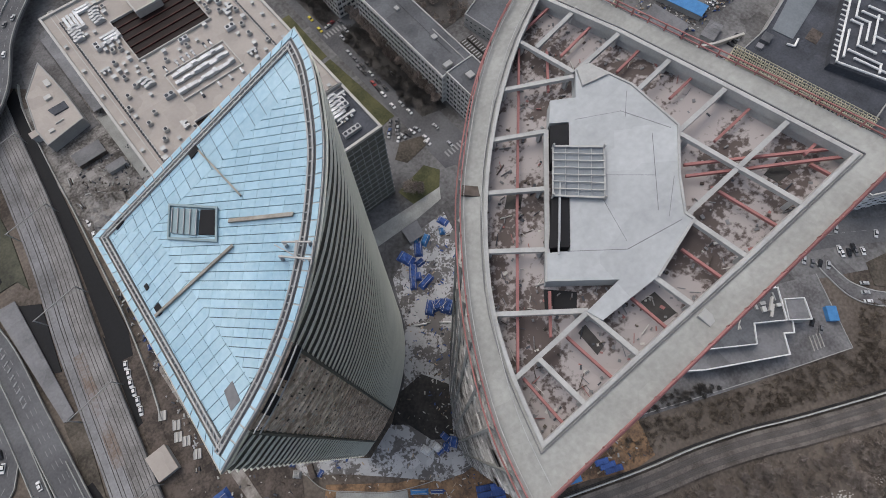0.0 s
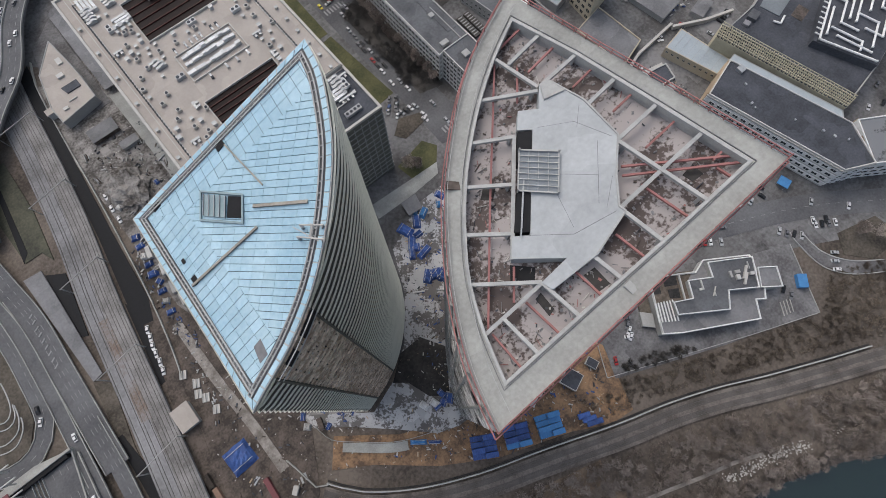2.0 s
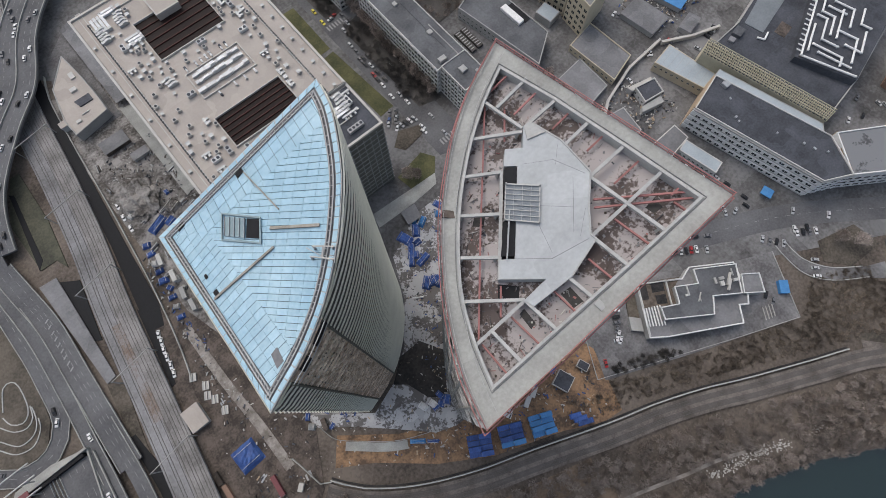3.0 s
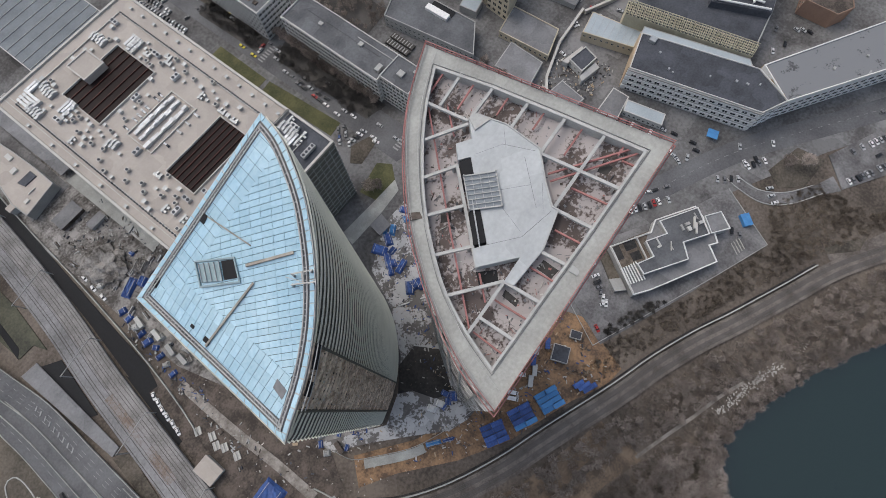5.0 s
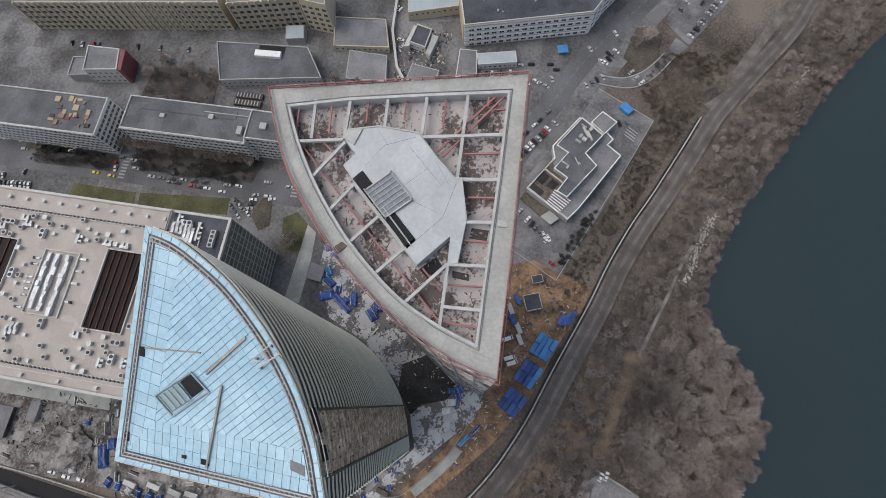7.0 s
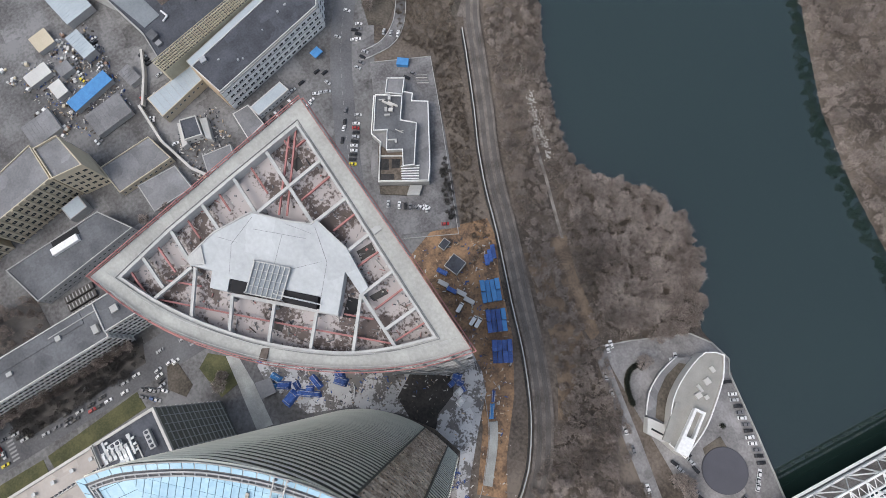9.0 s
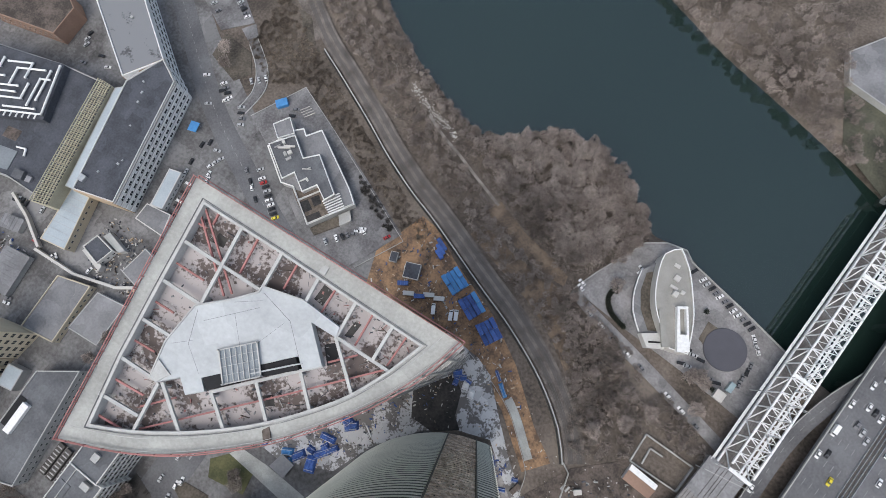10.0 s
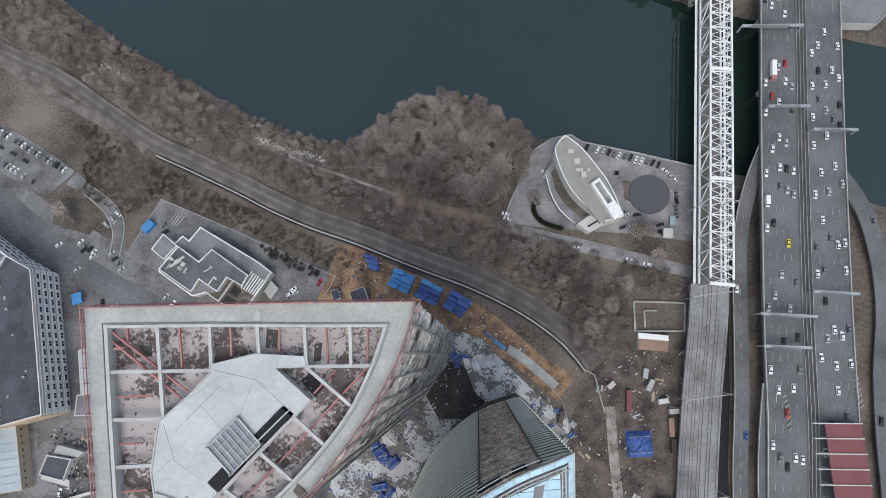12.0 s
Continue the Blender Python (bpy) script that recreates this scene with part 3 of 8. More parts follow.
for kerb in ([(168.4, -146), (163, -157), (158, -157.4), (156, -152.7), (156.7, -142), (159, -136.3), (163, -134.4), (168, -137.7), (169.7, -143.6)], [(156, -140), (157.7, -133.5), (162.3, -130.8), (168.4, -133.4), (173, -140)], [(155.5, -139), (156.8, -131), (161, -125.5), (169.3, -125.2), (176, -133.6)], [(155.5, -131.6), (157.2, -125.8), (163.7, -120.5), (172.3, -122.5), (178, -129.8)]):
    tagged(part("kerb", ribbon_into(bmesh.new(), [(x, y, 0.9) for x, y in smooth_line(kerb, 2)], 0.5, 0, 0.6), WHITEBEAM), "pale curved kerb in the loop", "kerb", kind="structure")
for d in (-4.4, 4.4):
    tagged(part("kerb", ribbon_into(bmesh.new(), [(p[0], p[1], 1.2) for p in offset_line(LOOP, d)], 0.4, 0, 0.8), CONCRETE), "pale kerb along the loop road", "kerb", kind="structure")
MCC = smooth_line([(146, 290, 12), (137.7, 205, 12), (129, 110, 12), (121, 30, 11), (114, -21, 7), (108, -69, 4), (101.5, -120, 2.5), (96, -160, 2), (88.6, -200, 2), (82, -250, 2), (77, -300, 2), (70, -345, 2), (50, -420, 2)])
for stretch in ([p for p in MCC if p[1] < 36], [p for p in MCC if p[1] > 208]):
    tagged(part("ring_railway_bed", ribbon_into(bmesh.new(), stretch, 19.5, 0, 1.6), TRACKROAD), "grey slab and ballast bed of the ring railway", "railway", kind="structure")
LOWER = [p for p in MCC if p[1] < 20]
tagged(part("track_ballast", ribbon_into(bmesh.new(), [(p[0], p[1], p[2] + 0.12) for p in offset_line(LOWER, -4.6)], 9.6, 0, 0.1), TRACKBED), "brown stained ballast under the tracks", "railway", kind="structure")
RUSTY = [p for p in MCC if -152 < p[1] < -88]
tagged(part("rust_stain", ribbon_into(bmesh.new(), [(p[0], p[1], p[2] + 0.2) for p in offset_line(RUSTY, 1.6)], 5.4, 0, 0.1), STAINED), "rusty stain strip between the tracks", "railway", kind="structure")
for d in (-8.4, -6.9, -4.6, -3.1, -0.8, 0.7, 3.6, 5.1, 8.6):
    line = [(p[0], p[1], p[2] + 0.3) for p in offset_line(MCC if abs(d) < 4 else LOWER, d)]
    tagged(part("rail", ribbon_into(bmesh.new(), line, 0.16, 0, 0.2), RAILIRON), "steel rail on the ring railway", "rail", kind="structure")
EDGE_WALL = smooth_line([(55, -318, 1.6), (60, -301, 1.6), (64, -263, 1.6), (68, -208, 1.6), (74, -149, 1.6), (80, -112, 1.6), (84, -96, 1.6)])
tagged(part("railway_wall", ribbon_into(bmesh.new(), EDGE_WALL, 0.6, 0, 2.4), CONCRETE), "pale edge wall of the railway cutting", "wall", kind="structure")
# flat black sheets: the cutting's and gaps' shade is only colour
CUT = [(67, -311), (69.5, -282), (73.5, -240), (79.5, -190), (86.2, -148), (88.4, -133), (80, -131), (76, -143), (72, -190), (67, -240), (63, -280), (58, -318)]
patch("cutting", CUT, DARK, 0.42, "black sheet painted for the shade in the railway cutting", "channel")
patch("cutting", [(87, -149), (94.2, -100), (91.6, -100), (83.8, -140)], DARK, 0.43, "black strip carrying on the cutting's painted shade", "channel")
patch("cutting", [(112, -190), (103, -184), (110, -146), (117, -150)], DARK, 0.44, "black sheet painted for the shaded gap beside the motorway", "channel")
patch("cutting", [(120, -123), (112, -119), (119, -84), (122, -54), (126, -57), (124, -90)], SCRUB, 0.44, "brown overgrown gap beside the motorway", "channel")
patch("pale_apron", [(122, -194), (112, -193), (113.5, -124), (119, -123)], GREYROOF, 1.6, "pale concrete apron beside the slip road", "pavement")
patch("muddy_verge", [(86.6, -148), (92.5, -104), (97, -72), (103, -36), (97, -36), (84, -100), (76, -143)], RUST, 0.34, "brown muddy verge with parked vans", "verge")

# black sheet paints the shade between railway bed and slip road
patch("shaded_gap", [(129.8, 24), (134.6, 24), (130.6, -21), (125.4, -60), (124.6, -92), (121, -92), (118.6, -67), (123.8, -21)], DARK, 0.5, "black sheet painted for the shaded gap beside the slip road", "channel")
patch("brown_gap", [(146, 31), (151, 31), (146.4, -5), (144, -18), (136, -66), (133.2, -66), (139.3, -9)], SCRUB, 0.5, "brown overgrown gap beside the slip road", "verge")

patch("verge", [(104.3, -266.9), (98.9, -266.6), (99.5, -228.5), (104.3, -194.8), (107.5, -202.8), (117.0, -203.0), (118.1, -238.9)], VERGE, 0.48, "dull green verge between viaduct and railway", "verge")
patch("verge_drain", [(109.9, -257.0), (107.5, -255.6), (113.3, -207.7), (117.6, -203.5)], DARK, 0.6, "flat black strip in the verge", "channel")

# lane markings: dashed white bars
for d in (-17.8, -14.2, -10.6, -7.0, 7.0, 10.6, 14.2, 17.8):
    bm = bmesh.new()
    line = [(p[0], p[1], p[2] + 0.06) for p in offset_line(MW, d)]
    for a, b in list(zip(line, line[1:]))[::2]:
        ribbon_into(bm, [a, tuple(0.45 * np.array(a) + 0.55 * np.array(b))], 0.16, 0)
    tagged(part("lane_marking", bm, LINEPAINT), "dashed white lane marking", "marking", kind="structure")
for line in ([(p[0], p[1], p[2] + 0.08) for p in offset_line(RAMP_W, 0)][:46], offset_line(WIDER, 2.0), offset_line(WIDER, -2.0), offset_line(FLYOVER, 4.2), offset_line(FLYOVER, 8.0), offset_line(FLYOVER, -4.2), offset_line(FLYOVER, -8.0), offset_line(ROAD_N, 0), [(p[0], p[1], 0.72) for p in LOOP]):
    bm = bmesh.new()
    dash = [(p[0], p[1], p[2] + 0.07) for p in line]
    for a, b in list(zip(dash, dash[1:])):
        ribbon_into(bm, [a, tuple(0.55 * np.array(a) + 0.45 * np.array(b))], 0.17, 0)
    tagged(part("lane_marking", bm, LINEPAINT), "worn dashed lane marking", "marking", kind="structure")
for spot, n in (((153.5, -18), 8), ((188, -2), 10)):
    for k in range(n):
        m = pose(spot[0] + k * 0.12, spot[1] - k * 2.6, 0, 0, 0, 35)
        z = 8.4 if spot[0] < 170 else 9.3
        tagged(part("chevron_marking", box_into(bmesh.new(), -1.3, -0.25, z - 1, 1.3, 0.25, z + 0.3, m), LINEPAINT), "white chevron marking on the motorway", "marking", kind="structure")

# ---- towers: shared outlines ----


def roof_r(x, y):
    return 184.1 - 0.272 * x + 0.155 * y


def roof_l(x, y):
    return 176.2 - 0.485 * x + 0.151 * y


def bars(parent, name, lines, zf, width, depth, mat, label=""):
    for a, b in lines:
        part(name, beam_into(bmesh.new(), (*a, zf(*a)), (*b, zf(*b)), width, depth), mat, parent, label)


def lowered(f, d):
    return lambda x, y: f(x, y) - d


# ---- the unfinished tower ----
R_ARC = smooth_line([(-63.8, -46.0), (-53.3, -42.0), (-45.2, -37.3), (-38.2, -31.7), (-31.7, -25.6), (-25.5, -18.0), (-19.8, -9.6), (-14.8, 0.3), (-11.9, 10.0)], 2.5)
R_OUT = R_ARC + [(-30.0, 9.4), (-49.0, 8.6), (-67.8, 7.8), (-66.5, -10.0), (-65.1, -28.0)]
IN_ARC = smooth_line([(-60.6, -41.2), (-53.4, -37.9), (-47.0, -34.0), (-41.8, -30.2), (-36.4, -25.6), (-31.8, -20.9), (-27.3, -15.5), (-23.5, -10.0), (-19.9, -2.4), (-17.2, 5.6)], 2.5)
IN_ARC = [IN_ARC[round(i * (len(IN_ARC) - 1) / (len(R_ARC) - 1))] for i in range(len(R_ARC))]
for i in range(1, len(IN_ARC) - 1):
    if IN_ARC[i] == IN_ARC[i - 1]:
        IN_ARC[i] = tuple((np.array(IN_ARC[i]) + np.array(IN_ARC[i + 1])) / 2)
R_IN = IN_ARC + [(-32.2, 5.4), (-48.2, 5.3), (-64.6, 4.9), (-63.6, -11.0), (-62.4, -27.4)]
R_GRID = [((-53.4, -37.7), (-54.2, -27.6)), ((-54.1, -34.7), (-62.0, -34.9)), ((-54.3, -27.4), (-62.4, -27.2)), ((-46.0, -33.6), (-53.7, -27.1)), ((-39.8, -28.6), (-45.5, -23.8)),
          ((-34.0, -23.1), (-39.7, -17.6)), ((-28.5, -16.8), (-34.0, -11.4)), ((-23.6, -9.9), (-31.9, -2.4)), ((-20.0, -2.2), (-31.8, -2.3)), ((-23.9, -2.2), (-24.1, 5.5)),
          ((-31.8, -2.3), (-32.2, 5.4)), ((-39.9, -0.7), (-40.3, 5.4)), ((-56.8, -19.1), (-63.0, -19.2)), ((-55.5, -11.2), (-63.6, -11.2)), ((-55.4, -11.0), (-56.6, 5.2)),
          ((-64.0, -3.1), (-47.8, -2.9)), ((-47.8, -2.9), (-48.2, 5.4)), ((-45.7, -23.9), (-31.1, -8.2))]
R_RED = [((-54.2, -38.2), (-34.6, -17.3)), ((-34.6, -17.3), (-20.8, -2.1)), ((-55.1, -33.4), (-50.6, -28.4)), ((-55.4, -38.8), (-62.0, -38.9)), ((-55.7, -31.3), (-62.6, -31.6)),
         ((-58.2, -23.4), (-63.0, -23.6)), ((-59.1, -15.4), (-63.6, -15.5)), ((-57.7, -7.3), (-64.0, -7.4)), ((-53.2, -7.7), (-65.4, 3.4)), ((-52.2, -6.5), (-64.8, 4.4)),
         ((-53.0, -2.5), (-53.6, 5.0)), ((-62.2, 1.0), (-64.4, 0.9)), ((-61.6, 2.2), (-61.8, 4.7)), ((-44.9, -0.4), (-45.2, 5.2)), ((-36.8, -0.2), (-36.9, 5.4)),
         ((-28.3, -1.8), (-28.6, 5.3)), ((-21.2, -1.6), (-21.0, 5.4)), ((-30.8, -7.3), (-26.9, -3.0))]
CORE = [(-49.0, -26.7), (-51.4, -24.4), (-54.5, -27.6), (-56.0, -27.1), (-57.0, -20.2), (-56.0, -11.8), (-51.1, -7.1), (-47.8, -3.2), (-47.9, -2.0), (-40.2, 0.1), (-32.2, -0.4), (-31.7, -2.4), (-37.0, -2.6), (-31.1, -8.3), (-33.6, -11.0), (-35.7, -9.2), (-48.2, -22.4), (-46.5, -24.2)]


def make_tower_r():
    t = tagged(new("unfinished_tower"), "unfinished concrete office tower with open sloping roof frame", "tower")
    part("core_wall", prism(inset_line(R_OUT, 1.4), 0, lowered(roof_r, 8)), FACADEGLASS, t, "dark recessed facade")
    part("roof_floor", prism(inset_line(R_OUT, 1.0), lowered(roof_r, 3.0), lowered(roof_r, 2.2)), WETFLOOR, t, "grey floor with dark puddles")
    part("roof_ring", ring_into(bmesh.new(), R_OUT, R_IN, lowered(roof_r, 1.3), roof_r), CONCRETE, t, "pale concrete ring slab")
    part("ring_kerb", ring_into(bmesh.new(), [p for p in R_IN], inset_line(R_IN, 0.5), lowered(roof_r, 0.9), lambda x, y: roof_r(x, y) + 0.35), WHITEBEAM, t, "pale edge beam")
    pipe_line = inset_line(R_IN, -0.35)
    for a, b in zip(pipe_line, pipe_line[1:] + pipe_line[:1]):
        part("edge_pipe", beam_into(bmesh.new(), (*a, roof_r(*a) + 0.14), (*b, roof_r(*b) + 0.14), 0.13, 0.2), GREYROOF, t, "dark hose along the edge beam")
    part("ring_wall", ring_into(bmesh.new(), inset_line(R_IN, -0.1), inset_line(R_IN, 0.25), lowered(roof_r, 2.3), lowered(roof_r, 1.0)), WHITEBEAM, t)
    part("core_slab", prism(CORE, lowered(roof_r, 5.8), lambda x, y: roof_r(x, y) + 0.25), COREWHITE, t, "white concrete core slab")
    # day joints of the slab, cut as shallow dark strips
    for a, b, w in (((-53.3, -18.6), (-55.2, -12.2), 0.12), ((-53.3, -13.3), (-46.2, -5.6), 0.08), ((-45.5, -13.6), (-49.3, -9.1), 0.07), ((-40.3, -4.6), (-47.0, -2.9), 0.14), ((-34.6, -10.2), (-40.3, -4.6), 0.1), ((-49.0, -22.0), (-53.4, -18.4), 0.07), ((-50.6, -7.4), (-46.4, -4.2), 0.08), ((-43.0, -11.0), (-41.0, -5.4), 0.06), ((-55.9, -20.0), (-53.0, -17.4), 0.08)):
        part("slab_joint", beam_into(bmesh.new(), (*a, roof_r(*a) + 0.27), (*b, roof_r(*b) + 0.27), w * 0.75, 0.1), GREYROOF, t)
    # kerb along the slab's rim, and the stair head block
    for a, b in zip(CORE[3:9], CORE[4:10]):
        part("slab_kerb", beam_into(bmesh.new(), (*a, roof_r(*a) + 0.42), (*b, roof_r(*b) + 0.42), 0.28, 0.5), WHITEBEAM, t)
    part("stair_head", prism([(-54.4, -27.4), (-55.8, -26.9), (-56.2, -23.6), (-53.0, -24.9)], lowered(roof_r, 0.1), lambda x, y: roof_r(x, y) + 0.6), WHITEBEAM, t, "pale sheet over the stair head")
    # floor openings left in the bays, their shade painted as dark flat patches
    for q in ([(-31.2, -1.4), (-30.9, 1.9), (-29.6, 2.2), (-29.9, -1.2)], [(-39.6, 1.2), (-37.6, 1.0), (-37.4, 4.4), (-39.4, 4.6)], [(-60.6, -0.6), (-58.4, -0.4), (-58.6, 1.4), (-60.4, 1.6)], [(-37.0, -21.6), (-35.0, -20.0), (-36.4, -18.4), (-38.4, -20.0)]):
        part("floor_opening", prism(q, lowered(roof_r, 2.8), lowered(roof_r, 2.15)), MUDSHADE, t, "dark patch painted for the shade in a floor opening")
    bars(t, "roof_beam", R_GRID, lambda x, y: roof_r(x, y) + 0.1, 0.62, 0.6, WHITEBEAM)
    bars(t, "steel_beam", R_RED, lowered(roof_r, 0.9), 0.34, 0.4, REDSTEEL, "red oxide steel beam")
    for a, b in R_GRID[:17]:
        for s in (0.08, 0.92):
            x, y = a[0] + (b[0] - a[0]) * s, a[1] + (b[1] - a[1]) * s
            z = roof_r(x, y)
            part("column", box_into(bmesh.new(), x - 0.28, y - 0.28, z - 2.25, x + 0.28, y + 0.28, z - 0.45), WHITEBEAM, t)
    # shafts, as solid black blocks painted for deep shade, and the steel grating beside them
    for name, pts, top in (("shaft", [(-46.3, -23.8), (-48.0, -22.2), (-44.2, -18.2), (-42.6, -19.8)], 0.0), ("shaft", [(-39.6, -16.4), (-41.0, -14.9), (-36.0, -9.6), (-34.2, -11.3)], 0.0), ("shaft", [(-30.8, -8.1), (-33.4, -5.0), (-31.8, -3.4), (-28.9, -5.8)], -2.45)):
        part(name, prism(pts, lowered(roof_r, 2.15), lambda x, y, top=top: roof_r(x, y) + 0.36 + top), DARK, t, "black block painted for the shade in an open shaft")
    g0, gu, gv = Vector((-44.1, -21.1)), Vector((-3.9, 4.9)), Vector((4.9, 5.1))
    grate = part("grating", prism([tuple(g0), tuple(g0 + gu), tuple(g0 + gu + gv), tuple(g0 + gv)], lambda x, y: roof_r(x, y) + 0.5, lambda x, y: roof_r(x, y) + 0.62), GRATE, t, "steel grating over a shaft")
    for k in range(8):
        a, b = g0 + gv * k / 7, g0 + gv * k / 7 + gu
        part("bar", beam_into(bmesh.new(), (*a, roof_r(*a) + 1.0), (*b, roof_r(*b) + 1.0), 0.13 if k % 7 else 0.26, 0.16), WHITEBEAM, grate)
    for k in range(5):
        a, b = g0 + gu * k / 4, g0 + gu * k / 4 + gv
        part("bar", beam_into(bmesh.new(), (*a, roof_r(*a) + 0.9), (*b, roof_r(*b) + 0.9), 0.08 if k % 4 else 0.24, 0.12), WHITEBEAM if k % 4 == 0 else STEEL, grate)
    for p in (g0, g0 + gu, g0 + gv, g0 + gu + gv):
        z = roof_r(p.x, p.y)
        part("post", box_into(bmesh.new(), p.x - 0.12, p.y - 0.12, z + 0.2, p.x + 0.12, p.y + 0.12, z + 1.5), WHITEBEAM, grate)
    # narrow ladders in the shaft beside the slab
    for s in (0.0, 0.5, 1.0):
        a, b = (-41.2 + s * 1.2, -16.8 + s * 1.1), (-35.4 + s * 1.2, -10.9 + s * 1.1)
        part("rail_bar", beam_into(bmesh.new(), (*a, roof_r(*a) + 0.9), (*b, roof_r(*b) + 0.9), 0.2, 0.2), STEEL, t)
    # red safety fence along the rim
    n = len(R_OUT)
    for i in range(n):
        a, b = R_OUT[i], R_OUT[(i + 1) % n]
        for h in (0.45, 1.15):
            part("fence_rail", beam_into(bmesh.new(), (*a, roof_r(*a) + h), (*b, roof_r(*b) + h), 0.14, 0.14), REDSTEEL, t)
        k = max(1, int(math.dist(a, b) / 2.5))
        for j in range(k):
            x, y = a[0] + (b[0] - a[0]) * j / k, a[1] + (b[1] - a[1]) * j / k
            z = roof_r(x, y)
            part("fence_post", box_into(bmesh.new(), x - 0.09, y - 0.09, z, x + 0.09, y + 0.09, z + 1.2), REDSTEEL, t)
    # outer red catch rail and the dirty net below it
    OUTER = inset_line(R_OUT, -0.6)
    for i in range(n):
        a, b = OUTER[i], OUTER[(i + 1) % n]
        part("catch_rail", beam_into(bmesh.new(), (*a, roof_r(*a) - 1.4), (*b, roof_r(*b) - 1.4), 0.2, 0.2), REDSTEEL, t)
    # storeys
    rnd = random.Random(5)
    for k in range(46):
        z = 3.8 + k * 4.0
        f = lambda x, y, z=z: min(z, roof_r(x, y) - 1.6)  # noqa: E731
        part("floor_slab", ring_into(bmesh.new(), R_OUT, inset_line(R_OUT, 1.8), lowered(f, 0.45), f), NETTING, t)
        if k % 2:
            for _ in range(12):
                i = rnd.randrange(len(R_ARC) - 1)
                p, q = np.array(R_ARC[i]), np.array(R_ARC[i + 1])
                if z > roof_r(*p) - 6:
                    continue
                part("net_panel", beam_into(bmesh.new(), (*p, z + 4.1), (*q, z + 4.1), 0.2, 4.2), NETTING, t, "grey hanging safety net")
    for i in range(0, len(R_ARC) - 1, 2):
        p = R_ARC[i]
        part("facade_column", box_into(bmesh.new(), p[0] - 0.25, p[1] - 0.25, 0, p[0] + 0.25, p[1] + 0.25, roof_r(*p) - 1.7), CONCRETE, t)
    # a hatch, and a rusty plate standing in for a dark gap in the ring
    for x, y, w, l, r, mat in ((-40.2, 6.9, 1.3, 1.7, 4, GREYWALL), (-33.2, -24.4, 1.5, 3.4, 44, RUST)):
        m = pose(x, y, roof_r(x, y), 0, 0, r)
        part("hatch", box_into(bmesh.new(), -w / 2, -l / 2, -0.3, w / 2, l / 2, 0.2, m), mat, t, "worn plate on the roof ring")
    # thin white hand rails on the ring
    for d in (0.5, 2.9):
        rail = inset_line(R_OUT, d)
        for i in range(len(R_ARC) - 1):
            a, b = rail[i], rail[i + 1]
            part("hand_rail", beam_into(bmesh.new(), (*a, roof_r(*a) + 0.7), (*b, roof_r(*b) + 0.7), 0.09, 0.09), WHITEBEAM, t)
    return t


make_tower_r()


def roof_debris():
    """Formwork boards, rebar and dust left on the open top floor."""
    rnd = random.Random(31)
    bm = bmesh.new()
    placed = 0
    while placed < 360:
        x, y = rnd.uniform(-64, -18), rnd.uniform(-40, 5)
        if not inside_of(x, y, R_IN) or inside_of(x, y, CORE) or rnd.random() > 0.35 + 0.65 * (x + 64) / 46:
            continue
        placed += 1
        long = rnd.random() < 0.35
        a, c = (rnd.uniform(0.3, 0.9), rnd.uniform(0.03, 0.06)) if long else (rnd.uniform(0.08, 0.3), rnd.uniform(0.06, 0.2))
        z = roof_r(x, y) - 2.22
        m = pose(x, y, z, 8.8, 15.2, 0) @ pose(0, 0, 0, 0, 0, rnd.uniform(0, 180))
        box_into(bm, -a, -c, 0, a, c, rnd.uniform(0.06, 0.35), m, mat=rnd.choice((0, 1, 2, 2, 3, 3, 4, 4, 4, 4, 1)))
    tagged(part("roof_debris", bm, [REDSTEEL, PALEBAND, BITUMEN, RUST, GREYROOF]), "scattered boards, rebar and scraps on the open top floor", "debris", kind="stuff")


def inside_of(x, y, poly):
    odd = False
    for (ax, ay), (bx, by) in zip(poly, poly[1:] + poly[:1]):
        if (ay > y) != (by > y) and x < (bx - ax) * (y - ay) / (by - ay) + ax:
            odd = not odd
    return odd


roof_debris()

# ---- the glass-roofed tower ----
L_ARC = smooth_line([(-33.4, -72.5), (-31.7, -65.2), (-28.6, -58.6), (-23.6, -50.4), (-17.2, -43.1), (-11.0, -37.4), (-2.4, -31.3), (7.6, -26.6), (16.8, -23.9), (21.6, -22.4)], 2.4)
L_OUT = L_ARC + [(21.3, -42.0), (21.2, -61.0), (21.0, -80.0), (3.0, -77.6), (-15.2, -75.1)]


def clip(poly, a, b):
    """The part of a polygon on the left of the line from a to b."""
    out = []
    for i, p in enumerate(poly):
        q = poly[(i + 1) % len(poly)]
        sp = (b[0] - a[0]) * (p[1] - a[1]) - (b[1] - a[1]) * (p[0] - a[0])
        sq = (b[0] - a[0]) * (q[1] - a[1]) - (b[1] - a[1]) * (q[0] - a[0])
        if sp >= 0:
            out.append(p)
        if sp * sq < 0:
            s = sp / (sp - sq)
            out.append((p[0] + (q[0] - p[0]) * s, p[1] + (q[1] - p[1]) * s))
    return out


def clip_all(poly, region):
    for a, b in zip(region, region[1:] + region[:1]):
        poly = clip(poly, a, b)
        if len(poly) < 3:
            return []
    return poly


def area_of(poly):
    return 0.5 * sum(a[0] * b[1] - b[0] * a[1] for a, b in zip(poly, poly[1:] + poly[:1]))


def ccw(poly):
    return poly if area_of(poly) > 0 else poly[::-1]


